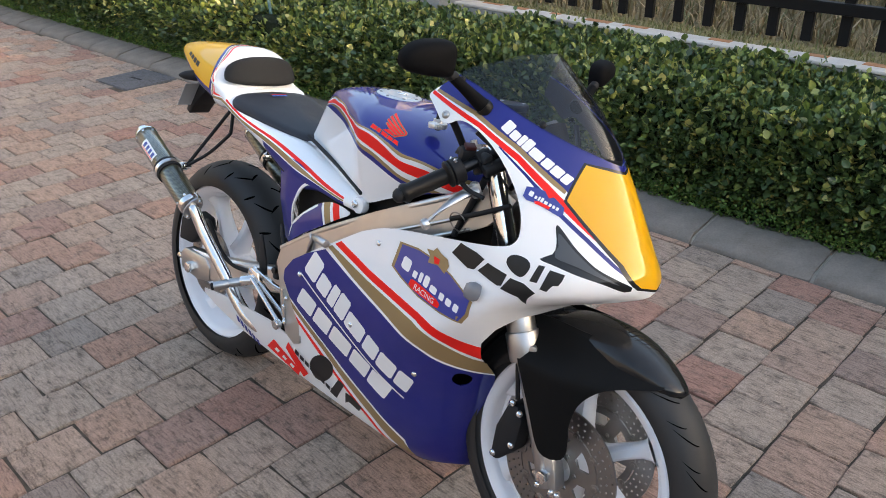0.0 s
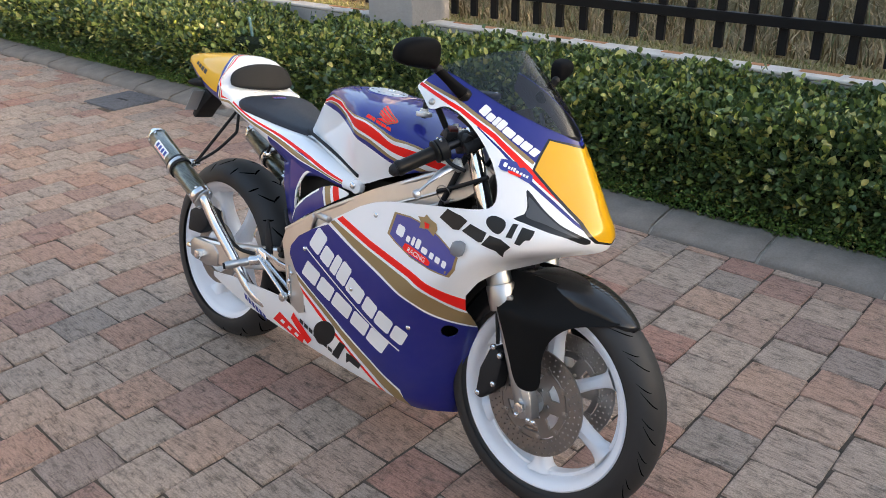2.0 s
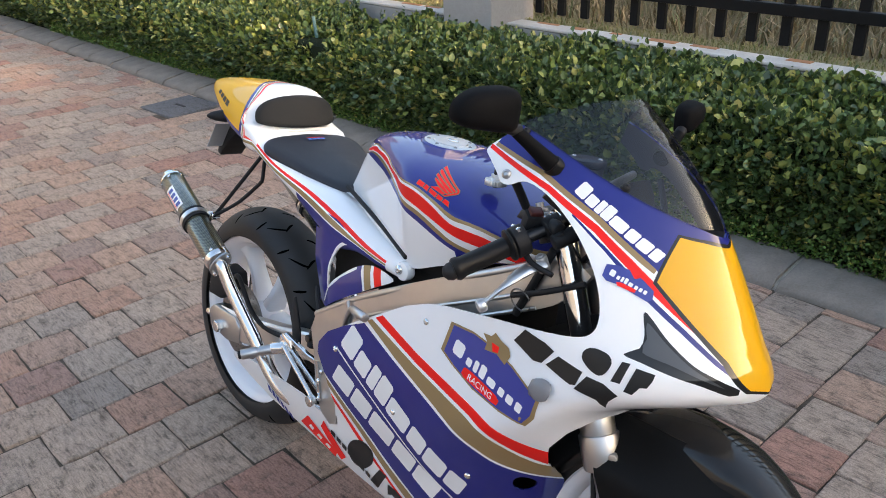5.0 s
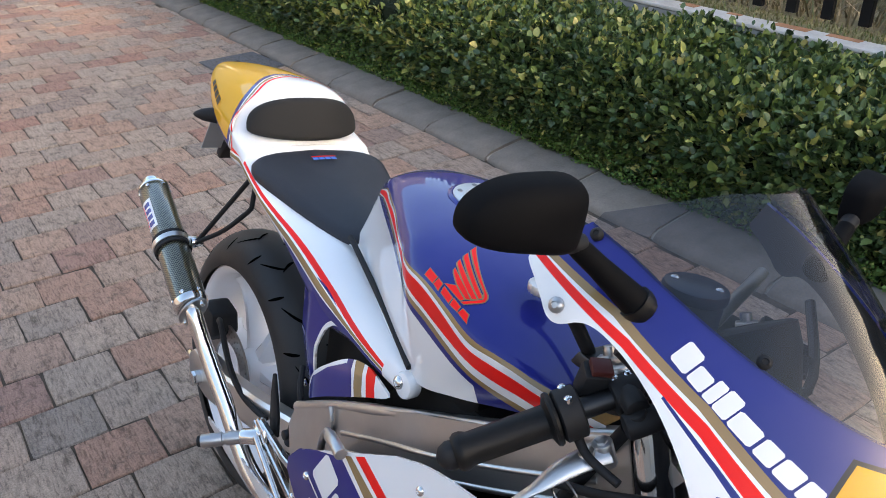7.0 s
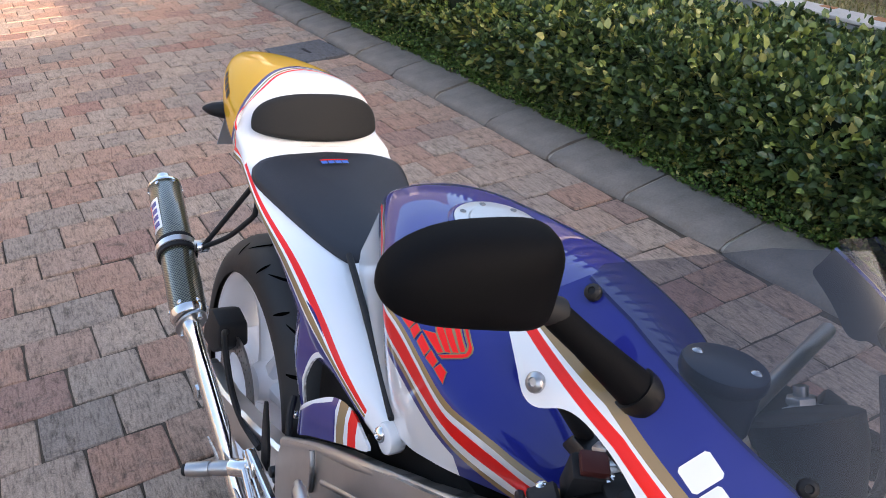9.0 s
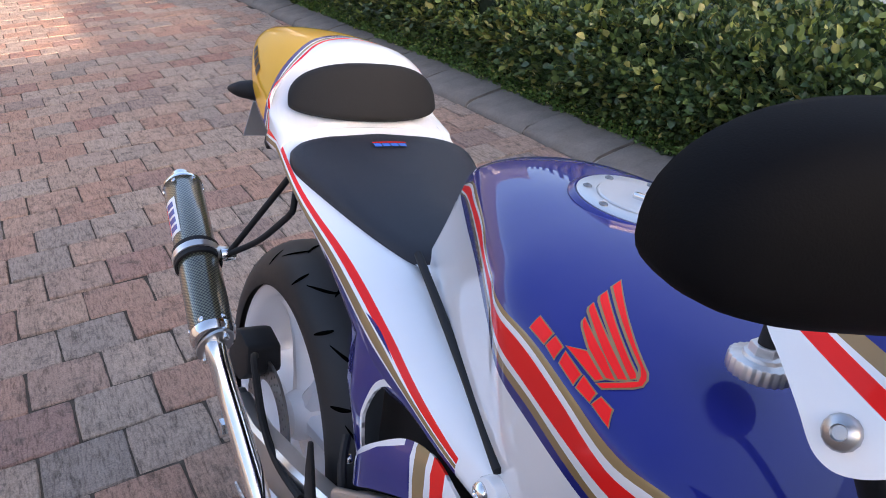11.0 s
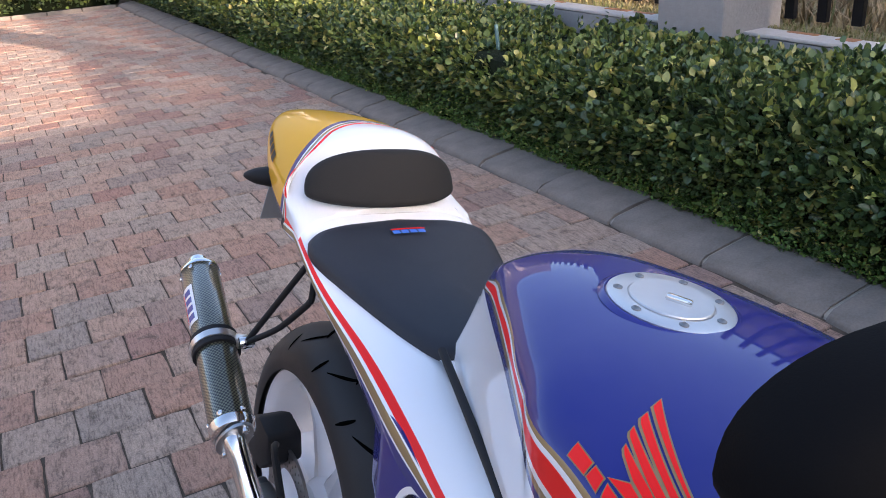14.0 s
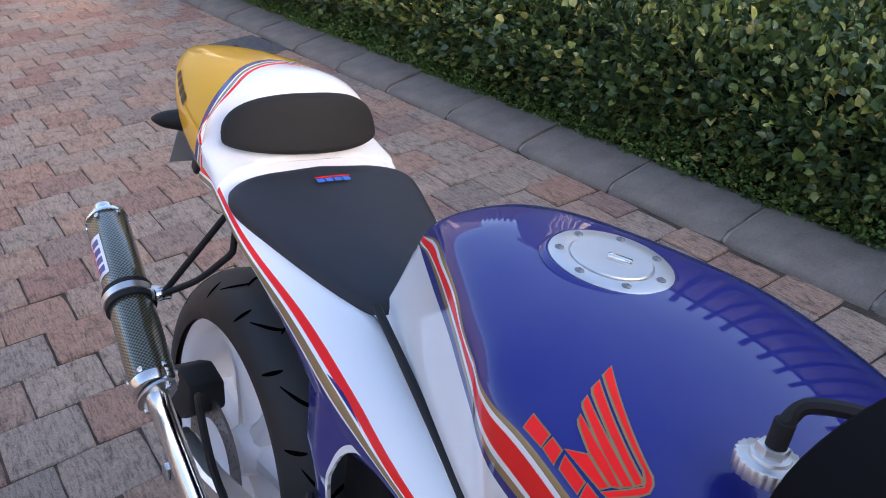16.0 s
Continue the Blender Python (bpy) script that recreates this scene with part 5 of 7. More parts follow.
def tank_mat(i, j):
    if j < 14:
        return 3
    if j < 20:
        return (2, 0, 1, 0, 2, 3)[j - 14]
    return 0 if TX[i] < 0.835 else 3


TX = spaced(0.386, 0.42, 6) + spaced(0.43, 1.0, 72)
tk = loft(tank_p, TX, tank_rows, tank_mat)
mirror_half(tk)
bmesh.ops.recalc_face_normals(tk, faces=tk.faces[:])
tank = part("fuel_tank", tk, [M_WHITE, M_RED, M_GOLD, M_BLUE], bike, "blue fuel tank with white flanks and red and gold bands")
cap_c = Vector((0.645, 0, 0.9262))
cap_n = Vector((0.10, 0, 1)).normalized()


def cap_ring(rows, name, mat, parent, seg=48, label=""):
    bm = tube([cap_c + cap_n * h for h, r in rows], [r for h, r in rows], seg, False)
    return part(name, bm, mat, parent, label)


cap_ring([(-0.016, 0.075), (-0.0065, 0.061), (-0.002, 0.061), (0.0008, 0.0575), (0.0012, 0.0558), (0.0, 0.0548)], "cap_rim", M_BLUE, tank, label="blue raised rim round the cap")
cap = cap_ring([(-0.004, 0.0540), (0.0016, 0.0540), (0.0026, 0.0527), (0.0028, 0.0370), (0.0016, 0.0364)], "filler_cap", M_SATIN, tank, label="satin aluminium filler cap")
cap_ring([(0.0, 0.0358), (0.0036, 0.0358), (0.0046, 0.0348), (0.0048, 0.02)], "cap_flap", M_SATIN, cap)
side_v = Vector((0, 1, 0))
fore_v = cap_n.cross(side_v) * -1
for k in range(7):
    a = 2 * math.pi * k / 7 + 0.3
    bolt_head(cap_c + cap_n * 0.0026 + (side_v * math.cos(a) + fore_v * math.sin(a)) * 0.0447, cap_n, 0.0040, cap, M_STEEL)
lid = box_bm(-0.011, 0.011, -0.004, 0.004, 0, 0.006, 0.002)
ob = part("key_cover", lid, M_CHROME, cap, "small key cover")
ob.matrix_basis = Matrix.Translation(cap_c + cap_n * 0.0035 + fore_v * 0.008) @ pose(0, 0, 0, 0, 5.7, 35)

# --- tail, seat ---
ARC_KEYS = ((0.0, -0.037), (0.15, -0.012), (0.30, 0.016), (0.50, 0.027), (0.70, 0.022), (1.0, 0.012))
ARC = lambda s: curve_at(ARC_KEYS, s)
Q_MARKS = [0.0, 0.012, 0.016, 0.023, 0.027, 0.035]
T_S = spaced(0, 0.7, 16) + spaced(0.73, 1.0, 5)


def tail_q(u, s):
    """u below 0 runs back to the tip, 0 to 1 through the stripes, above 1 forward to the seat."""
    a = ARC(s)
    if u < 0:
        x = -0.30 + (a + 0.30) * (1 + u)
    elif u <= 1:
        x = a + 0.035 * u
    else:
        x = a + 0.035 + (0.118 - a - 0.035) * (u - 1)
    p = tail_p(x, s)
    k = min(1.0, max(0.0, (x - 0.035) / 0.06))
    return p[0] - 3.3 * p[1] ** 2 * k * k * (3 - 2 * k) * min(1, max(0, (p[2] - 0.84) / 0.02)), p[1], p[2]


TU = spaced(-1, 0, 16) + [m / 0.035 for m in Q_MARKS[1:]] + spaced(1, 2, 16)[1:]


def tail_mat(i, j):
    u, s = (TU[i] + TU[i + 1]) / 2, T_S[j]
    if u < 0:
        return 3 if s >= 0.69 or (u < -0.97) else 4
    if u > 1:
        return 0
    q = u * 0.035
    return 3 if q < 0.012 else 0 if q < 0.016 else 2 if q < 0.023 else 0 if q < 0.027 else 1


tl_bm = loft(tail_q, TU, T_S, tail_mat)
mirror_half(tl_bm)
BODY_MATS = [M_WHITE, M_RED, M_GOLD, M_BLUE, M_YELLOW]
bmesh.ops.recalc_face_normals(tl_bm, faces=tl_bm.faces[:])
tail = part("tail_cowl", tl_bm, BODY_MATS, bike, "white and yellow tail cowl edged with blue, gold and red lines")
mod = tail.modifiers.new("thickness", 'SOLIDIFY')
mod.thickness, mod.offset = 0.003, -1
RX = spaced(0.055, 0.70, 46)


def rail_rows(x):
    """Marks across the rail; the bands run down to its lower edge towards the front."""
    sh = 0.5 * max(0.0, x - 0.50)
    marks = [min(m + sh, 0.985 + 0.002 * i) for i, m in enumerate((0.385, 0.465, 0.50, 0.62, 0.65))]
    return [marks[0] * k for k in (0, 0.2, 0.4, 0.6, 0.8)] + marks + [marks[-1] + (1 - marks[-1]) * k for k in (0.4, 0.7, 1.0)]


def rail_mat(i, j):
    if RX[i] > 0.63:
        return 0
    return 1 if j == 5 else 2 if j == 7 else 3 if j >= 9 and RX[i] >= 0.30 else 0


for s in (-1, 1):
    rl = loft(rail_p, RX, rail_rows, rail_mat)
    if s > 0:
        for v in rl.verts:
            v.co.y = -v.co.y
    bmesh.ops.recalc_face_normals(rl, faces=rl.faces[:])
    outward(rl)
    r_ob = part("side_rail", rl, BODY_MATS, tail)
    mod = r_ob.modifiers.new("thickness", 'SOLIDIFY')
    mod.thickness, mod.offset = 0.003, -1
    end = rod((0.693, s * 0.120, 0.684), (0.693, s * 0.1415, 0.684), 0.0195, 24, 0.004)
    part("rail_end", end, M_WHITE, tail)
    bolt_head((0.686, s * 0.142, 0.686), (0, s, 0), 0.010, tail, M_CHROME)
    # rubber seam between tank and rail
    seam = [(0.405, s * 0.070, 0.782), (0.50, s * 0.091, 0.762), (0.60, s * 0.114, 0.740), (0.695, s * 0.135, 0.713)]
    part("seam_rubber", tube(seam, 0.0048, 10), M_PLASTIC, tail, "black rubber seam")
# seat pan under the pad
pan = loft(lambda x, v: (x, v * curve_at(RAIL_IY, x) * 1.07, curve_at(RAIL_IZ, x) + 0.0015 + 0.012 * (1 - v * v)), spaced(0.055, 0.43, 15), spaced(-1, 1, 10))
bmesh.ops.recalc_face_normals(pan, faces=pan.faces[:])
part("seat_pan", pan, M_WHITE, tail)


def pad(name, outline_fn, us, n, lift, mat, parent, label):
    """A cushion: rings of an outline shrinking towards its crown."""
    bm = bmesh.new()
    prev = None
    rings = ((1.0, 0.0), (1.02, 0.25), (1.02, 0.55), (0.99, 0.82), (0.93, 0.96), (0.80, 1.02), (0.5, 1.05), (0.2, 1.06))
    for k, h in rings:
        ring = [bm.verts.new(outline_fn(us + 2 * math.pi * i / n, k, h * lift)) for i in range(n)]
        if prev:
            for i in range(n):
                bm.faces.new((prev[i], prev[(i + 1) % n], ring[(i + 1) % n], ring[i]))
        prev = ring
    bm.faces.new(prev)
    bmesh.ops.recalc_face_normals(bm, faces=bm.faces[:])
    return part(name, bm, mat, parent, label)


def super_xy(a, ex):
    c, s = math.cos(a), math.sin(a)
    return math.copysign(abs(c) ** ex, c), math.copysign(abs(s) ** ex, s)


def seat_pt(a, k, h):
    u, v = super_xy(a, 0.27 if math.cos(a) < 0 else 0.36)
    t = (u * k + 1) / 2
    x = 0.136 + 0.274 * t - 0.007 * (1 - v * v) * (1 - t) ** 2
    half = 0.144 - 0.073 * t
    z = 0.826 - 0.26 * (x - 0.128) + 0.35 * max(0, x - 0.26) ** 2
    return x, v * k * half, z - 0.012 * v * v * k + h - 0.003


pad("seat_pad", seat_pt, 0, 72, 0.028, M_VINYL, bike, "black vinyl seat pad")


def back_pt(a, k, h):
    c, q = math.cos(a), math.sin(a)
    y = 0.112 * math.copysign(abs(c) ** (0.85 if q > 0 else 0.55), c) * k
    w = (0.20 + (abs(q) ** 0.85 if q > 0 else -0.24 * abs(q) ** 0.6)) / 1.20
    w = 0.42 + (w - 0.42) * k
    base = Vector((0.118 - 0.026 * w - 0.036 * (y / 0.108) ** 2, y, 0.862 + 0.072 * w))
    return tuple(base + Vector((0.95, 0, 0.30)) * (h - 0.006))


pad("backrest_pad", back_pt, 0, 64, 0.018, M_FOAM, bike, "black foam backrest pad")

# --- frame, engine and inner parts ---
frame_ob = new("frame")
frame_ob.parent = bike
frame_ob["label"] = "brushed aluminium twin-spar frame"
for s in (-1, 1):
    plate_xz = [(0.438, 0.470), (0.450, 0.513), (0.567, 0.586), (0.616, 0.613), (0.70, 0.655), (0.78, 0.697), (0.88, 0.742), (0.97, 0.785), (1.06, 0.825), (1.10, 0.80), (1.05, 0.735), (0.95, 0.69), (0.80, 0.625), (0.66, 0.56), (0.575, 0.50),
                (0.560, 0.42), (0.578, 0.33), (0.572, 0.296), (0.548, 0.286), (0.510, 0.300), (0.482, 0.350), (0.462, 0.42)]
    spar_y = lambda x, z, s=s: s * (0.166 - 0.25 * max(0, 0.5 - z) ** 2 - 0.42 * max(0, x - 0.80) ** 1.35 + 0.10 * (0.55 * (x - 0.6) - (z - 0.57)))
    spar = sheet(rounded(rounded(plate_xz, 0.03, True), 0.015, False), lambda x, z: (x, spar_y(x, z), z), None, step=0.03)
    panel("spar", spar, M_SPAR, frame_ob, height_normal(spar_y), "", 0.03)
    for k in (0.0, 0.030):
        rib = [(0.60, 0.556 - k), (0.70, 0.606 - k), (0.80, 0.652 - k), (0.92, 0.705 - k), (1.02, 0.752 - k)]
        part("spar_rib", tube([(x, spar_y(x, z) - s * 0.0012, z) for x, z in rib], 0.0042, 10), M_SPAR, frame_ob, "long ridge pressed in the spar")
    edge_xz = ((0.444, 0.505), (0.567, 0.580), (0.70, 0.649), (0.88, 0.736), (1.04, 0.812))
    part("spar_edge", tube([(x, spar_y(x, z) - s * 0.0075, z) for x, z in edge_xz], 0.0085, 12), M_SPAR, frame_ob, "rounded upper edge of the spar")
    part("weld_seam", tube([(0.566, s * 0.170, 0.582), (0.575, s * 0.171, 0.560), (0.578, s * 0.171, 0.525)], 0.004, 8), M_CAST, frame_ob, "weld bead")
part("steering_head", rod((1.09, 0, 0.72), (1.02, 0, 0.885), 0.035, 20), M_ALU, frame_ob)
engine = part("engine", join(box_bm(0.50, 0.98, -0.13, 0.13, 0.20, 0.56, 0.03), box_bm(0.56, 0.92, -0.10, 0.10, 0.50, 0.70, 0.03)), M_DARK, bike, "black engine inside the fairing")
radiator = part("radiator", box_bm(0.93, 0.962, -0.115, 0.115, 0.30, 0.62, 0.006), M_DARK, bike, "black radiator core")
for k in range(14):
    part("radiator_fin", box_bm(0.961, 0.966, -0.11, 0.11, 0.32 + k * 0.021, 0.324 + k * 0.021), M_DARKMETAL, radiator, "", False)
part("subframe", join(*[rod((0.45, s * 0.09, 0.68), (-0.03, s * 0.08, 0.822), 0.012) for s in (-1, 1)]), M_DARKMETAL, bike, "dark rear subframe tubes")
part("inner_fender", box_bm(0.25, 0.44, -0.06, 0.06, 0.66, 0.74, 0.02), M_DARK, bike, "black inner mudguard")
swing = new("swingarm")
swing.parent = bike
swing["label"] = "cast aluminium swingarm"
for s in (-1, 1):
    part("arm", beam([(-0.02, s * 0.125, 0.318), (0.10, s * 0.128, 0.330), (0.25, s * 0.12, 0.36), (0.44, s * 0.10, 0.40)], [0.036, 0.038, 0.036, 0.034], 0.018), M_ALU, swing, smooth=False)
    part("axle_plate", slab([(-0.070, 0.330), (-0.045, 0.352), (0.07, 0.356), (0.095, 0.335), (0.095, 0.288), (0.03, 0.275), (-0.06, 0.285)], s * 0.112, s * 0.150, 0.006), M_CAST, swing, "cast chain adjuster plate")
    part("axle_nut", rod((0, s * 0.148, 0.306), (0, s * 0.168, 0.306), 0.016, 6, 0.002), M_CHROME, swing, "steel axle nut")
    part("adjuster", rod((-0.06, s * 0.135, 0.312), (-0.10, s * 0.135, 0.310), 0.008, 10, 0.001), M_CHROME, swing, "chain adjuster screw")
part("rear_caliper", slab([(-0.13, 0.352), (-0.12, 0.425), (-0.075, 0.448), (-0.02, 0.440), (-0.01, 0.395), (-0.06, 0.355)], -0.122, -0.062, 0.008), M_PLASTIC, swing, "black rear brake caliper")
part("brake_hose", tube([(-0.01, -0.11, 0.43), (0.06, -0.135, 0.46), (0.13, -0.14, 0.40), (0.20, -0.14, 0.375), (0.30, -0.14, 0.385)], 0.006, 8), M_PLASTIC, swing, "black brake hose")

# --- exhausts ---
def exhaust(s):
    ex = new("exhaust")
    ex.parent = bike
    ex["label"] = "olive carbon fibre silencer on a chrome pipe"
    a, b = (Vector((0.072, -0.204, 0.524)), Vector((-0.2245, -0.184, 0.652))) if s < 0 else (Vector((0.082, 0.122, 0.556)), Vector((-0.125, 0.126, 0.672)))
    t = (b - a).normalized()
    part("silencer", tube([a, a + t * 0.002, b - t * 0.002, b], [0.030, 0.0325, 0.0325, 0.031], 28, False), M_CARBON, ex)
    part("end_cap", tube([b - t * 0.004, b + t * 0.003, b + t * 0.007, b + t * 0.010], [0.0335, 0.0335, 0.030, 0.020], 28, False), M_CHROME, ex, "polished end cap")
    part("outlet", tube([b + t * 0.008, b + t * 0.027, b + t * 0.030, b + t * 0.027, b + t * 0.009], [0.0185, 0.0175, 0.0165, 0.0145, 0.0140], 24, False), M_CHROME, ex, "chrome outlet")
    part("inlet_cap", tube([a + t * 0.004, a - t * 0.006, a - t * 0.011, a - t * 0.014], [0.0335, 0.0335, 0.031, 0.022], 28, False), M_CHROME, ex, "polished inlet cap")
    side = Vector((0.35, s * 0.9, 0.25)).cross(t).normalized()
    flange = tube([a - t * 0.016, a - t * 0.016, a - t * 0.021, a - t * 0.021], [0.001, 0.023, 0.023, 0.001], 24, False)
    for v in flange.verts:
        r = v.co - a
        v.co += side * (r.dot(side) * 0.55)
    part("inlet_flange", flange, M_CAST, ex, "oval steel flange")
    for e in (-1, 1):
        part("flange_bolt", rod(a - t * 0.010 + side * (e * 0.0285), a - t * 0.029 + side * (e * 0.0285), 0.0052, 10, 0.001), M_CHROME, ex)
    for k in range(6):
        ang = 2 * math.pi * k / 6 + 0.4
        u = t.cross(Vector((0, 1, 0))).normalized()
        w = t.cross(u)
        d = u * math.cos(ang) + w * math.sin(ang)
        bolt_head(a + t * 0.010 + d * 0.0325, d, 0.0045, ex, M_CHROME, "rivet")
        bolt_head(b - t * 0.010 + d * 0.0325, d, 0.0040, ex, M_CHROME, "rivet")
    m = a.lerp(b, 0.48)
    part("clamp_rubber", tube([m - t * 0.017, m - t * 0.016, m + t * 0.016, m + t * 0.017], [0.0335, 0.037, 0.037, 0.0335], 28, False), M_PLASTIC, ex, "black clamp rubber")
    part("clamp_band", tube([m - t * 0.007, m - t * 0.006, m + t * 0.006, m + t * 0.007], [0.036, 0.0388, 0.0388, 0.036], 28, False), M_ALU, ex, "aluminium clamp band")
    lug = m + Vector((0.028, -s * 0.040, 0.016))
    part("clamp_lug", rod(m + Vector((0.01, -s * 0.03, 0.012)), lug, 0.012, 14, 0.002), M_ALU, ex)
    part("stay", rod(lug, (0.088, s * 0.090, 0.797), 0.0048, 10), M_PLASTIC, ex, "black steel stay")
    part("stay", tube([lug, (0.03, s * 0.13, 0.652), (0.085, s * 0.113, 0.704), (0.104, s * 0.110, 0.722), (0.108, s * 0.108, 0.734), (0.106, s * 0.102, 0.800)], 0.0048, 10, True), M_PLASTIC, ex, "black steel stay")
    part("stay_bolt", rod(lug - Vector((0, s * 0.012, 0)), lug + Vector((0, s * 0.012, 0)), 0.010, 8, 0.002), M_CHROME, ex)
    part("pipe", tube([a - t * 0.014, a - t * 0.030, (0.135, s * (0.194 if s < 0 else 0.14), 0.454), (0.215, s * (0.178 if s < 0 else 0.15), 0.365), (0.294, s * 0.162, 0.277), (0.37, s * 0.14, 0.245), (0.52, s * 0.10, 0.25)], [0.0165, 0.0160, 0.0160, 0.0165, 0.017, 0.019, 0.022], 18), M_CHROME, ex, "chrome pipe")
    return ex


for s in (-1, 1):
    exhaust(s)

# --- foot pegs and levers ---
for s in (-1, 1):
    rs = new("rearset")
    rs.parent = bike
    rs["label"] = "polished aluminium foot peg bracket"
    p0, p1 = Vector((0.335, s * 0.19, 0.384)), Vector((0.292, s * 0.262, 0.365))
    pt = (p1 - p0).normalized()
    peg = part("foot_peg", join(rod(p0, p0.lerp(p1, 0.44), 0.0122, 20, 0.001), rod(p0.lerp(p1, 0.44), p0.lerp(p1, 0.50), 0.0100, 20), rod(p0.lerp(p1, 0.50), p0.lerp(p1, 0.94), 0.0122, 20, 0.001)), M_CAST, rs, "knurled alloy foot peg")
    part("peg_plug", rod(p0.lerp(p1, 0.93), p0.lerp(p1, 1.02), 0.0100, 16, 0.003), M_PLASTIC, peg, "black end plug")
    part("peg_mount", rod((0.36, s * 0.165, 0.392), (0.328, s * 0.198, 0.382), 0.0145, 18, 0.003), M_CHROME, rs)
    part("bracket_bar", beam([(0.335, s * 0.176, 0.412), (0.42, s * 0.172, 0.372), (0.50, s * 0.166, 0.330)], 0.0075, 0.0055, 0.002), M_CHROME, rs)
    part("bracket_bar", beam([(0.350, s * 0.172, 0.420), (0.435, s * 0.168, 0.400), (0.512, s * 0.164, 0.395)], 0.0070, 0.0055, 0.002), M_CHROME, rs)
    part("bracket_bar", beam([(0.485, s * 0.176, 0.412), (0.495, s * 0.176, 0.370), (0.505, s * 0.176, 0.322)], 0.0065, 0.0050, 0.002), M_CHROME, rs)
    part("bracket_plate", slab([(0.330, 0.402), (0.342, 0.424), (0.372, 0.418), (0.384, 0.396), (0.366, 0.374), (0.342, 0.378)], s * 0.164, s * 0.180, 0.003), M_CHROME, rs)
    part("pedal_arm", join(rod((0.36, s * 0.186, 0.398), (0.49, s * 0.186, 0.32), 0.0055), rod((0.49, s * 0.184, 0.32), (0.49, s * 0.20, 0.318), 0.013, 14, 0.002)), M_CHROME, rs, "brake pedal arm")
    for x, z in ((0.358, 0.400), (0.505, 0.393), (0.497, 0.368), (0.503, 0.328), (0.372, 0.382)):
        bolt_head((x, s * 0.181, z), (0, s, 0), 0.0062, rs, M_CHROME)
    part("heel_guard", slab([(0.350, 0.400), (0.380, 0.400), (0.376, 0.440), (0.362, 0.480), (0.350, 0.512), (0.343, 0.510), (0.342, 0.47), (0.345, 0.43)], s * 0.150, s * 0.156, 0.002), M_PLASTIC, rs, "black heel guard")
    part("rear_master_cylinder", join(rod((0.420, s * 0.150, 0.415), (0.435, s * 0.150, 0.468), 0.012, 14, 0.002), rod((0.428, s * 0.146, 0.440), (0.428, s * 0.170, 0.440), 0.009, 12, 0.002)), M_DARKMETAL, rs, "dark rear master cylinder")
    part("brake_line", tube([(0.435, s * 0.150, 0.468), (0.442, s * 0.150, 0.50), (0.425, s * 0.145, 0.53), (0.40, s * 0.13, 0.55)], 0.0055, 8), M_PLASTIC, rs, "black brake line")
part("kick_lever", join(tube([(0.60, -0.20, 0.535), (0.622, -0.212, 0.572), (0.640, -0.218, 0.598), (0.652, -0.222, 0.604), (0.668, -0.226, 0.605)], 0.0058, 12), rod((0.656, -0.223, 0.604), (0.706, -0.233, 0.607), 0.0088, 16, 0.002)), M_CAST, bike, "folded knurled lever above the side panel")
part("side_stand", join(tube([(0.42, 0.13, 0.27), (0.37, 0.18, 0.13), (0.33, 0.225, -0.035)], 0.010, 10), rod((0.33, 0.215, -0.038), (0.33, 0.26, -0.046), 0.017, 12, 0.002)), M_DARKMETAL, bike, "black side stand")

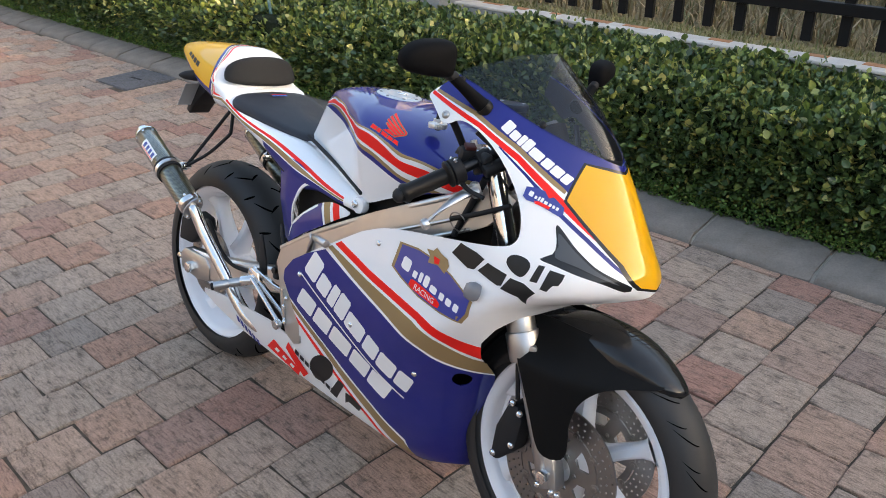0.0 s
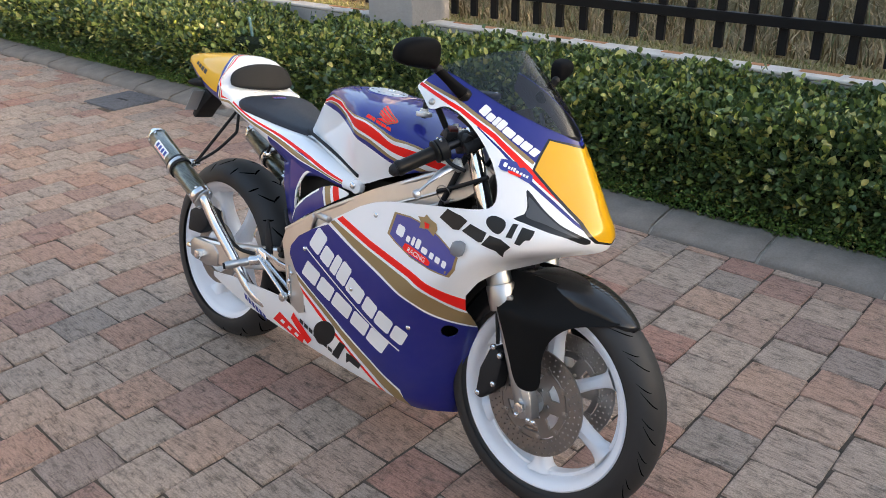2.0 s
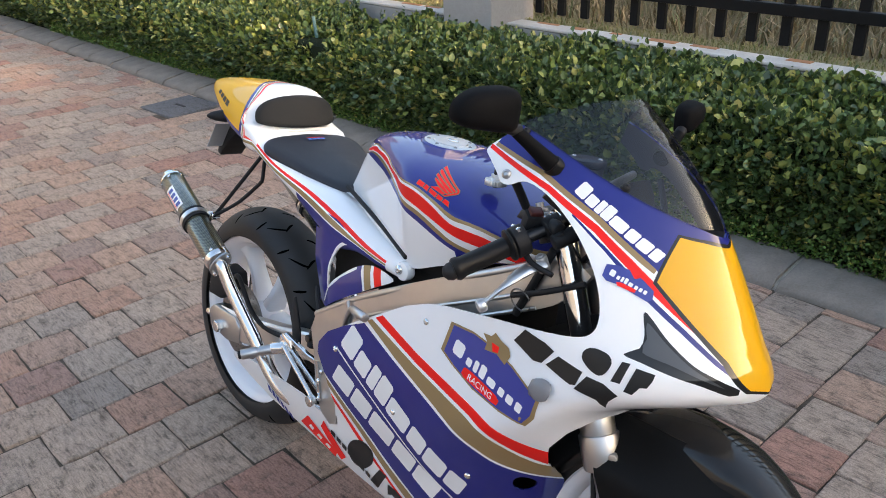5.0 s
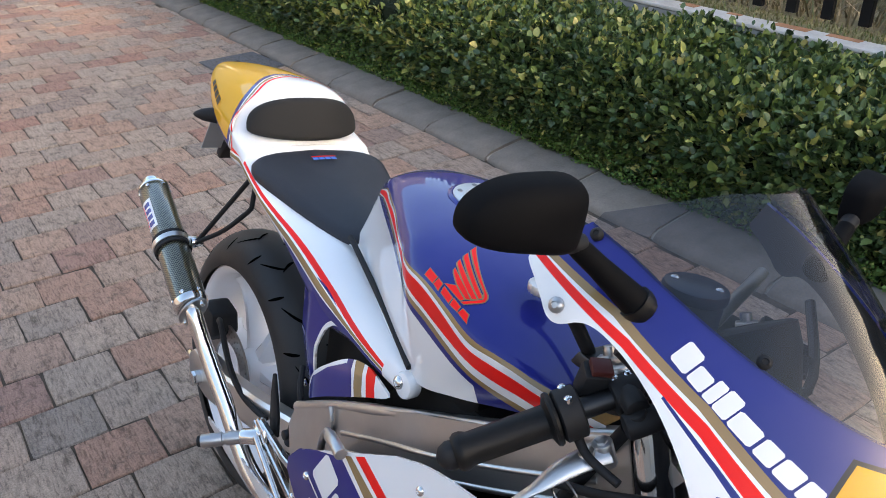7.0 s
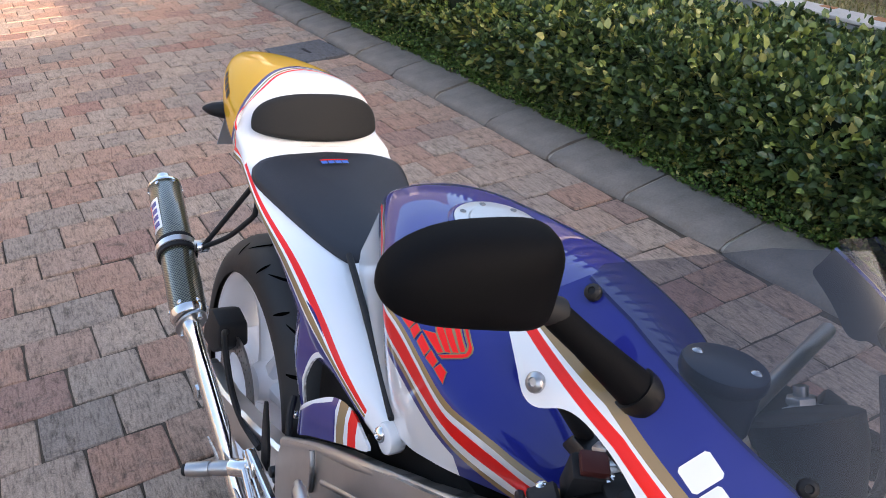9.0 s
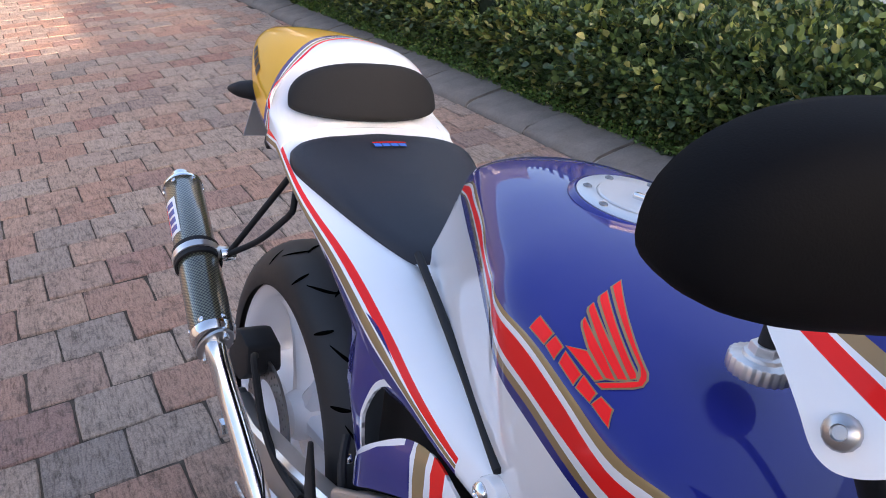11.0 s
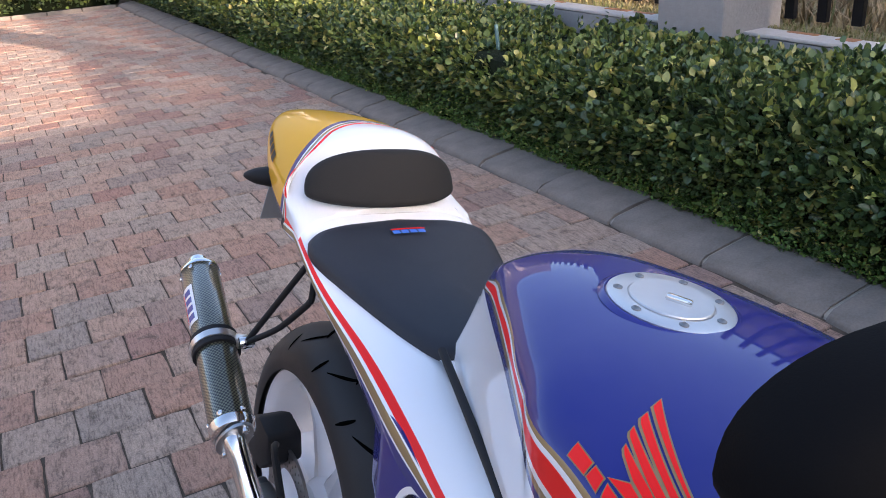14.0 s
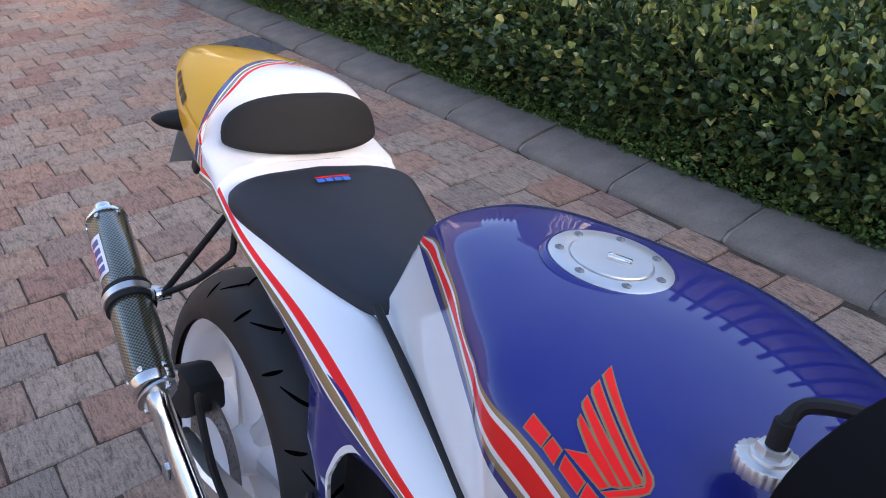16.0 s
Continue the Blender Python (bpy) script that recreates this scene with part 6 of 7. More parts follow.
# --- bars ---
for s in (-1, 1):
    bar = new("handlebar")
    bar.parent = bike
    bar["label"] = "clip-on handlebar with a black rubber grip"
    a, b = Vector((1.032, s * 0.139, 0.868)), Vector((0.965, s * 0.273, 0.795))
    t = (b - a).normalized()
    up = Vector((0, 0, 1))
    up = (up - t * up.dot(t)).normalized()
    fw = up.cross(t)
    fw = fw if fw.x > 0 else -fw
    at = lambda along, forward, above: a + t * along + fw * forward + up * above
    part("tube", rod(at(-0.05, 0, 0), b, 0.011), M_DARKMETAL, bar)
    g0 = a + t * 0.062
    part("grip", tube([g0, g0 + t * 0.003, g0 + t * 0.006, g0 + t * 0.010, b - t * 0.016, b - t * 0.010, b - t * 0.004, b], [0.026, 0.0275, 0.0265, 0.0170, 0.0168, 0.0195, 0.0195, 0.0165], 22, False), M_GRIP, bar, "black rubber grip")
    part("bar_end", tube([b, b + t * 0.006, b + t * 0.014, b + t * 0.018], [0.0145, 0.0150, 0.011, 0.004], 16, False), M_PLASTIC, bar)
    # throttle housing: two flat discs and the switch block behind the perch
    th = part("throttle_housing", tube([at(0.036, 0, 0), at(0.038, 0, 0), at(0.058, 0, 0), at(0.060, 0, 0)], [0.024, 0.0265, 0.0265, 0.024], 22, False), M_PLASTIC, bar, "black throttle housing")
    part("cable_guide", tube([at(0.048, 0.010, -0.022), at(0.046, 0.030, -0.034), at(0.03, 0.06, -0.05)], [0.0055, 0.0045, 0.0045], 10), M_PLASTIC, th, "black throttle cable")
    for f, u in ((-0.012, 0.020), (0.012, 0.022)):
        bolt_head(at(0.047, f, u + 0.004), up, 0.0042, th, M_CHROME)
    sw = part("switch_block", box_bm(-0.013, 0.013, -0.017, 0.015, -0.018, 0.022, 0.005), M_PLASTIC, bar, "black switch block")
    sw.matrix_basis = Matrix.Translation(at(0.014, -0.018, 0.010)) @ pose(0, 0, 0, 0, 20, 30 * s)
    if s < 0:
        ks = part("kill_switch", box_bm(-0.010, 0.010, -0.011, 0.011, -0.003, 0.005, 0.002), M_SWITCH, sw, "red kill switch")
        ks.matrix_basis = Matrix.Translation((0, 0, 0.024))
    per = part("perch", join(rod(at(-0.026, 0, 0), at(0.004, 0, 0), 0.020, 18, 0.004), rod(at(-0.011, 0.0, 0.006), at(-0.011, 0.034, 0.002), 0.0125, 14, 0.003)), M_PLASTIC, bar, "black lever perch")
    for al in (-0.018, -0.003):
        bolt_head(at(al, -0.004, 0.019), up, 0.0050, per, M_CHROME)
    mc = at(-0.020, 0.034, -0.012)
    part("master_cylinder", join(rod(mc - t * 0.030, mc + t * 0.026, 0.0135, 16, 0.003), rod(mc + t * 0.010 - up * 0.004, mc + t * 0.012 + up * 0.014, 0.010, 12, 0.002)), M_PLASTIC, bar, "black master cylinder")
    piv = Vector((1.044, s * 0.150, 0.815))
    lv = part("lever", tube([piv, piv.lerp(Vector((1.026, s * 0.216, 0.780)), 0.5) + up * 0.004, (1.026, s * 0.216, 0.780), (1.006, s * 0.243, 0.743)], [0.017, 0.0135, 0.0085, 0.0075], 14, flat=0.5), M_SATIN, bar, "polished alloy lever")
    part("lever_ball", rod(Vector((1.006, s * 0.243, 0.743)) - t * 0.010, Vector((1.006, s * 0.243, 0.743)) + t * 0.006, 0.0115, 16, 0.006), M_SATIN, lv)
    part("lever_pivot", join(rod(piv - up * 0.016, piv + up * 0.013, 0.0105, 16, 0.002), rod(piv + up * 0.012, piv + up * 0.016, 0.0065, 6, 0.001)), M_SATIN, lv, "steel pivot bolt")
    part("adjuster", rod(piv + t * 0.018 + fw * 0.004 - up * 0.004, piv + t * 0.018 + fw * 0.004 + up * 0.012, 0.0085, 14, 0.002), M_ALU, lv)
    part("clamp", rod((1.03, s * 0.100, 0.842), (1.012, s * 0.100, 0.884), 0.031, 20, 0.003), M_DARKMETAL, bar, "black bar clamp")
yoke = part("top_yoke", slab([(0.96, 0.868), (1.04, 0.863), (1.05, 0.878), (0.97, 0.886)], -0.135, 0.135, 0.004), M_DARKMETAL, bike, "black top yoke")
for s in (-1, 1):
    base = Vector((1.008, s * 0.118, 0.868))
    cap_f = part("fork_cap", join(rod(base, base + UP * 0.018, 0.027, 24, 0.003), rod(base + UP * 0.016, base + UP * 0.026, 0.015, 6, 0.002), rod(base + UP * 0.024, base + UP * 0.036, 0.007, 12, 0.001)), M_CAST, bike, "grey fork cap with a hexagon nut")
part("stem_nut", rod((1.005, 0, 0.88), (1.000, 0, 0.898), 0.020, 6, 0.002), M_CAST, bike, "steel stem nut")
res_c = Vector((1.040, -0.070, 0.984))
res = part("reservoir", rod(res_c - Vector((0, 0, 0.052)), res_c - Vector((0, 0, 0.012)), 0.030, 28, 0.004), M_RESERVOIR, bike, "dark blue-grey brake fluid reservoir")
part("reservoir_lid", rod(res_c - Vector((0, 0, 0.014)), res_c, 0.033, 28, 0.004), M_RESERVOIR, res)
for k in (0.5, 3.6):
    bolt_head(res_c + Vector((0.022 * math.cos(k), 0.022 * math.sin(k), 0.0)), (0, 0, 1), 0.0045, res, M_CHROME, "screw")
part("reservoir_stalk", tube([res_c - Vector((0, 0, 0.05)), (1.045, -0.085, 0.90), (1.045, -0.12, 0.865)], 0.008, 10), M_PLASTIC, bike, "black reservoir stalk")
part("cross_stay", rod((1.030, -0.02, 0.915), (0.937, 0.230, 0.913), 0.0085, 14), M_CAST, bike, "grey cross stay behind the screen")
part("tachometer", tube([(1.10, 0.03, 0.86), (1.07, 0.03, 0.905), (1.055, 0.03, 0.925), (1.053, 0.03, 0.928)], [0.030, 0.044, 0.046, 0.042], 32, False), M_PLASTIC, bike, "round black rev counter")
part("cowl_stay", tube([(0.980, -0.184, 0.952), (0.976, -0.165, 0.935), (0.975, -0.140, 0.905), (0.972, -0.115, 0.874), (0.972, -0.105, 0.845)], 0.0075, 12), M_PLASTIC, bike, "straight black cowl stay")
kn = Vector((0.866, -0.091, 0.904))
kb = rod(kn - Vector((0, 0, 0.006)), kn + Vector((0, 0, 0.005)), 0.0205, 96, 0.0015)
for v in kb.verts:
    r = v.co - kn
    step = round(math.atan2(r.y, r.x) / (2 * math.pi / 96))
    f = 1.0 if (step // 2) % 2 else 0.95
    v.co = kn + Vector((r.x * f, r.y * f, r.z))
knob = part("knob", kb, M_SATIN, bike, "knurled aluminium knob")
part("knob_hub", join(rod(kn, kn + Vector((0, 0, 0.008)), 0.0125, 24, 0.002), rod(kn, kn + Vector((0, 0, 0.014)), 0.0098, 6, 0.001)), M_SATIN, knob, "stepped aluminium hub")
part("knob_stem", rod(kn - Vector((0, 0, 0.010)), kn + Vector((0.002, 0, 0.032)), 0.0065, 14, 0.001), M_PLASTIC, knob, "black stem")
part("knob_cable", tube([kn + Vector((0.002, 0, 0.03)), kn + Vector((0.01, 0.01, 0.044)), kn + Vector((0.05, 0.03, 0.045)), kn + Vector((0.12, 0.03, 0.02)), kn + Vector((0.17, 0.02, -0.02))], 0.005, 8), M_PLASTIC, bike, "black cable")
for sy in (-1, 1):
    part("fairing_stay", tube([(1.05, sy * 0.06, 0.80), (1.10, sy * 0.10, 0.86), (1.04, sy * 0.165, 0.93)], 0.006, 8), M_DARKMETAL, bike, "dark fairing stay")

# dark struts and a wire loop behind the cockpit opening
part("strut", rod((1.045, -0.125, 0.835), (0.985, -0.128, 0.700), 0.0075, 12), M_PLASTIC, bike, "black strut behind the cowl")
part("strut", tube([(1.12, -0.13, 0.80), (1.05, -0.145, 0.765), (0.99, -0.150, 0.740)], 0.0052, 12), M_PLASTIC, bike, "black hose behind the cowl")
part("wire_loop", tube([(1.01 + 0.022 * math.cos(a), -0.150 - 0.006 * math.sin(a), 0.738 + 0.020 * math.sin(a)) for a in spaced(0.3, 5.9, 16)], 0.0014, 6), M_STEEL, bike, "loop of thin wire")

# --- mirrors ---
def mirror(s):
    mi = new("mirror")
    mi.parent = bike
    mi["label"] = "matt black plastic mirror on a stout arm"
    # the far one is turned up and in a little
    far = s > 0
    c = Vector((1.003, 0.275, 1.0425)) if far else Vector((1.001, -0.285, 1.0565))
    ax = (Vector((-0.2, 0.95, 0.25)) if far else Vector((-0.212, -0.977, -0.02))).normalized()
    up = Vector((0.05, -0.2 if far else 0, 1)).normalized()
    size = 0.78 if far else 1.0
    fw = up.cross(ax)
    fw = fw if fw.x > 0 else -fw
    bm = bmesh.new()
    prev = None
    for dpt, k in ((-0.012, 0.0), (-0.012, 0.95), (-0.010, 0.99), (-0.004, 1.0), (0.010, 0.995), (0.022, 0.955), (0.030, 0.89), (0.038, 0.72), (0.044, 0.45), (0.046, 0.2), (0.0465, 0.0)):
        ring = []
        for i in range(40):
            a = 2 * math.pi * i / 40
            ca, sa = math.cos(a), math.sin(a)
            ex = (0.92 if ca > 0 else 0.55) if sa > 0 else (0.66 if ca > 0 else 0.40)
            u, v = super_xy(a, ex)
            half = size * (0.0365 * (1 - 0.10 * u) if v > 0 else 0.0275 * (1 - 0.20 * u))
            ring.append(bm.verts.new(c + ax * (u * 0.0570 * size * k) + up * (v * half * k) + fw * dpt * 0.68))
        if prev:
            for i in range(40):
                bm.faces.new((prev[i], prev[(i + 1) % 40], ring[(i + 1) % 40], ring[i]))
        prev = ring
    bmesh.ops.remove_doubles(bm, verts=bm.verts[:], dist=1e-5)
    bmesh.ops.recalc_face_normals(bm, faces=bm.faces[:])
    part("housing", bm, M_MIRROR, mi)
    joint = c - ax * 0.048 - up * 0.025 * size + fw * 0.008
    if not far:
        joint = Vector((1.008, -0.2170, 1.0265))
    base = Vector((1.0405, s * fair_w(1.0405, 0.9773), 0.9773))
    part("arm", tube([joint, joint.lerp(base, 0.35), joint.lerp(base, 0.8), base], [0.0102, 0.0110, 0.0138, 0.0152], 20, True), M_MIRROR, mi)
    part("pivot", rod(joint - ax * 0.006, joint + ax * 0.014 + up * 0.006, 0.0105, 16, 0.003), M_PLASTIC, mi)
    n = fair_n(1.0405, 0.9773)
    n.y *= -s
    way = (base - joint).normalized()
    part("foot", tube([base - way * 0.003, base + way * 0.004, base + way * 0.008, base + way * 0.012], [0.0168, 0.0172, 0.0165, 0.0155], 28, False), M_GRIP, mi, "rubber foot")


mirror(-1)
mirror(1)

# --- lamps and plate ---
for s in (-1, 1):
    lens = rounded([(1.1153, 0.6549), (1.1334, 0.6631), (1.149, 0.659), (1.1524, 0.649), (1.1483, 0.6326), (1.1309, 0.6249), (1.1116, 0.6273), (1.1126, 0.6409)], 0.008)
    lb = sheet(lens, lambda x, z: tuple(Vector(fair_off(x, z, 0.002 + 0.010 * max(0, 1 - ((x - 1.132) / 0.023) ** 2 - ((z - 0.643) / 0.02) ** 2) ** 0.5))), None, step=0.006)
    if s > 0:
        for v in lb.verts:
            v.co.y = -v.co.y
    bmesh.ops.recalc_face_normals(lb, faces=lb.faces[:])
    part("turn_signal", lb, M_LENS, bike, "clear flush turn signal lens")
    pod = tube([(-0.085, s * 0.085, 0.852), (-0.09, s * 0.105, 0.853), (-0.105, s * 0.130, 0.851), (-0.118, s * 0.143, 0.849)], [0.014, 0.017, 0.012, 0.003], 14)
    part("rear_signal", pod, M_PLASTIC, bike, "black pod rear turn signal")
part("plate_hanger", slab([(-0.150, 0.800), (-0.195, 0.820), (-0.235, 0.790), (-0.262, 0.722), (-0.245, 0.712), (-0.215, 0.745)], -0.035, 0.035, 0.004), M_PLASTIC, bike, "black wedge-shaped plate hanger")
plate = part("number_plate", box_bm(-0.080, 0.080, -0.001, 0.001, -0.042, 0.042, 0.0), M_PLATE, bike, "grey number plate seen from behind", False)
plate.matrix_basis = pose(-0.213, 0, 0.777, 33, 0, 90)


# --- side covers under the seat rails ---
def cover_y(x, z, s):
    return s * (0.128 + 0.016 * min(1, max(0, (x - 0.375) / 0.05)) - 0.02 * max(0, 0.62 - z) / 0.1)


def duct_y(x, z, s):
    """Bulging out, and turning in along its upper edge."""
    return s * (0.152 - 7.0 * max(0, z - 0.585 - 0.42 * (x - 0.5)) ** 2 - 4.0 * max(0, 0.50 - x) ** 2)


COVER_MATS = [M_BLUE, M_WHITE, M_GOLD, M_RED]
for s in (-1, 1):
    strut = [(0.372, 0.715), (0.377, 0.686), (0.384, 0.632), (0.390, 0.577), (0.396, 0.521), (0.414, 0.509), (0.436, 0.516), (0.452, 0.540), (0.447, 0.573), (0.459, 0.621), (0.480, 0.662), (0.507, 0.684), (0.531, 0.690), (0.52, 0.712), (0.44, 0.735)]
    edge = [(0.436, 0.516), (0.456, 0.540), (0.453, 0.573), (0.464, 0.619), (0.484, 0.658), (0.508, 0.680), (0.54, 0.690), (0.54, 0.700), (0.505, 0.691), (0.476, 0.668), (0.454, 0.622), (0.442, 0.573), (0.444, 0.540)]
    cb = sheet(rounded(strut, 0.008), lambda x, z, s=s: (x, cover_y(x, z, s), z), None, [(rounded(edge, 0.006), 1)], 0.012)
    cover = panel("side_cover", cb, COVER_MATS, bike, height_normal(lambda x, z, s=s: cover_y(x, z, s)), "blue side cover with a white arch edge", 0.004)
    duct = [(0.440, 0.535), (0.464, 0.578), (0.507, 0.618), (0.553, 0.650), (0.607, 0.668), (0.653, 0.669), (0.680, 0.660), (0.621, 0.626), (0.514, 0.564), (0.452, 0.524)]
    db = sheet(rounded(duct, 0.008), lambda x, z, s=s: (x, duct_y(x, z, s), z), None,
               [([(0.540, 0.70), (0.566, 0.655), (0.600, 0.59), (0.75, 0.60), (0.70, 0.70)], 1), ([(0.548, 0.70), (0.574, 0.655), (0.608, 0.59), (0.632, 0.59), (0.604, 0.655), (0.580, 0.70)], 2), ([(0.590, 0.70), (0.616, 0.655), (0.640, 0.60), (0.664, 0.60), (0.644, 0.655), (0.622, 0.70)], 3), ([(0.44, 0.53), (0.464, 0.572), (0.507, 0.612), (0.553, 0.644), (0.540, 0.66), (0.50, 0.63), (0.455, 0.585), (0.43, 0.54)], 1)], 0.012)
    panel("duct", db, COVER_MATS, cover, height_normal(lambda x, z, s=s: duct_y(x, z, s)), "blue duct with gold and red ends", 0.004)
    bolt_head((0.407, s * 0.130, 0.522), (0, s, 0), 0.006, cover, M_CHROME)
for s in (-1, 1):
    part("inner_guard", slab([(0.425, 0.545), (0.47, 0.545), (0.62, 0.625), (0.62, 0.69), (0.425, 0.70)], s * 0.098, s * 0.102, 0.001), M_DARK, bike, "black inner guard behind the arch")
part("shock_reservoir", rod((0.48, -0.05, 0.58), (0.56, -0.05, 0.66), 0.025, 18, 0.004), M_CAST, bike, "grey damper body")
part("airbox", box_bm(0.50, 0.80, -0.095, 0.095, 0.60, 0.715, 0.02), M_DARK, bike, "black airbox")

# --- printed blocks ---
def tank_off(x, q, d):
    a, b = Vector(tank_p(x + 0.004, q)) - Vector(tank_p(x - 0.004, q)), Vector(tank_p(x, q + 0.01)) - Vector(tank_p(x, q - 0.01))
    n = a.cross(b).normalized()
    n = n if n.y < 0 else -n
    return tuple(Vector(tank_p(x, q)) + n * d)


def decal(poly, on, d, mat, parent, label="", step=0.012, name="decal"):
    bm = sheet(rounded(poly, step, False), lambda u, v: on(u, v, d), None, step=step)
    bm.normal_update()
    for f in bm.faces:
        if f.normal.y > 0:
            f.normal_flip()
    return part(name, bm, mat, parent, label)


def blocks(start, end, up, widths, heights, drop=0.0, gap=0.12, round_=0.0):
    """Slanted blocks along a line, one a letter."""
    a, b, u = Vector(start), Vector(end), Vector(up)
    total = sum(widths)
    out, at = [], 0.0
    for w, h in zip(widths, heights):
        p, q = a.lerp(b, at / total), a.lerp(b, (at + w * (1 - gap)) / total)
        at += w
        e = (q - p) * 0.16
        v = u * h
        out.append([tuple(x) for x in (p + e * round_, q - e * round_, q + v * 0.14 * round_, q + v * (1 - 0.14 * round_), q + v - e * round_, p + v + e * round_, p + v * (1 - 0.14 * round_), p + v * 0.14 * round_)])
    return out


WORD = ((0.130, 0.115, 0.070, 0.105, 0.175, 0.125, 0.140, 0.105), (1.0, 0.75, 0.93, 1.0, 0.75, 0.75, 0.75, 0.75))
for poly in blocks((0.6224, 0.5181), (0.9500, 0.3250), (0.036, 0.058), *WORD, gap=0.10, round_=0.7):
    decal(poly, fair_off, 0.0009, M_WHITE, fairing, "white printed block")
for poly in blocks((0.5861, 0.4242), (0.8866, 0.2780), (0.031, 0.046), (1, 0.95, 1.15, 1, 1.05), (1, 1, 1, 1, 1), gap=0.10, round_=0.5):
    decal(poly, fair_off, 0.0009, M_WHITE, fairing, "white printed block")
decal([(0.610, 0.5035), (0.9375, 0.3080), (0.9395, 0.3120), (0.612, 0.5075)], fair_off, 0.0009, M_WHITE, fairing, "thin white line")
for poly in ([(1.0799, 0.7243), (1.0614, 0.6991), (1.1064, 0.6822), (1.1226, 0.6844), (1.1397, 0.7096), (1.1202, 0.7174)],
             [(1.1481, 0.705), (1.1305, 0.685), (1.1764, 0.6698), (1.1848, 0.6716), (1.1896, 0.6939)],
             [(1.1971, 0.6899), (1.1838, 0.6658), (1.2161, 0.6574), (1.2251, 0.644), (1.2316, 0.659), (1.244, 0.6729), (1.2226, 0.6858)],
             rounded([(1.1821, 0.7157), (1.1848, 0.7289), (1.1978, 0.7335), (1.2171, 0.7288), (1.2244, 0.7177), (1.2205, 0.7023), (1.2122, 0.6956), (1.1962, 0.7016)], 0.005),
             [(1.2365, 0.7241), (1.2474, 0.7239), (1.2423, 0.6917), (1.2296, 0.6922)],
             [(1.256, 0.7192), (1.28, 0.715), (1.2794, 0.7045), (1.2757, 0.6934), (1.2674, 0.692), (1.2603, 0.6793), (1.2492, 0.6816)],
             rounded([(0.5979, 0.2427), (0.6245, 0.2804), (0.6658, 0.3012), (0.6977, 0.2911), (0.6904, 0.2574), (0.6501, 0.2194), (0.6081, 0.2095)], 0.008),
             [(0.7136, 0.2544), (0.7361, 0.2496), (0.6836, 0.1826), (0.6604, 0.1916)],
             [(0.7337, 0.2264), (0.7572, 0.2262), (0.7894, 0.2103), (0.7712, 0.1885), (0.7373, 0.1991), (0.7193, 0.1874)]):
    decal(poly, fair_off, 0.0009, M_BLACKINK, fairing, "black printed block", 0.008)
for poly in blocks((1.0878, 0.9460), (1.2250, 0.8645), (0.0072, 0.0175), *WORD, gap=0.10, round_=0.7):
    decal(poly, fair_off, 0.0009, M_WHITE, fairing, "white printed block", 0.008)
for poly in blocks((0.2686, 0.2370), (0.3617, 0.1872), (0.000, 0.021), (1,) * 6, (1,) * 6, gap=0.25):
    decal(poly, fair_off, 0.0009, M_DKBLUE, fairing, "blue printed block", 0.008)
decal([(0.4462, 0.2538), (0.4000, 0.2130), (0.5215, 0.1735), (0.5422, 0.2007)], fair_off, 0.0009, M_RED, fairing, "red sticker block")
for k in (0.18, 0.46, 0.74):
    a = Vector((0.430, 0.2290)).lerp(Vector((0.528, 0.1850)), k)
    decal([(a.x - 0.010, a.y - 0.001), (a.x + 0.003, a.y + 0.010), (a.x + 0.015, a.y + 0.004), (a.x + 0.002, a.y - 0.008)], fair_off, 0.0014, M_WHITE, fairing, "white sticker bar", 0.008)
decal([(0.5177, 0.2769), (0.4986, 0.2516), (0.5496, 0.1824), (0.5792, 0.2080)], fair_off, 0.0016, M_RED, fairing, "red sticker block")
for poly in blocks((0.5396, 0.2540), (0.6868, 0.1880), (0.006, 0.0145), (1,) * 8, (1,) * 8, gap=0.25):
    decal(poly, fair_off, 0.0019, M_BLACKINK, fairing, "black printed block", 0.008)

# clear lens of the headlamp
decal(lamp_glass, fair_off, 0.0022, M_LAMPLENS, fairing, "grey clear headlamp lens", 0.010, "headlamp_lens")

# shield badges
BADGE = [(0.9199, 0.6783), (0.9068, 0.622), (0.9368, 0.6061), (0.9931, 0.5836), (1.0578, 0.5715), (1.1123, 0.5692), (1.1297, 0.5916), (1.1349, 0.6225), (1.1076, 0.6373), (1.0705, 0.6567), (1.0245, 0.6722), (0.9726, 0.6802)]


def shrunk(poly, k):
    cx, cz = sum(p[0] for p in poly) / len(poly), sum(p[1] for p in poly) / len(poly)
    return [(cx + (x - cx) * k, cz + (z - cz) * k) for x, z in poly]


badge = decal(BADGE, fair_off, 0.0009, M_GOLD, fairing, "blue shield badge with a gold edge", name="badge")
decal(shrunk(BADGE, 0.93), fair_off, 0.0013, M_DKBLUE, badge, "blue badge field", name="badge_field")
for poly in blocks((0.9340, 0.6290), (1.1080, 0.5860), (0.006, 0.026), (1.5, 0.75, 0.6, 0.85, 1.15, 0.8, 0.9, 0.8), (1.0, 0.55, 0.8, 0.9, 0.55, 0.55, 0.55, 0.6), gap=0.30, round_=1.0):
    decal(poly, fair_off, 0.0017, M_WHITE, badge, "white script block", 0.006)
PILL = rounded([(0.9682, 0.612), (0.9639, 0.6015), (0.9716, 0.5956), (1.0409, 0.5806), (1.0531, 0.5817), (1.056, 0.5894), (1.0473, 0.5962), (0.9841, 0.6129)], 0.006)
decal(PILL, fair_off, 0.0017, M_RED, badge, "red pill with white writing", name="pill")
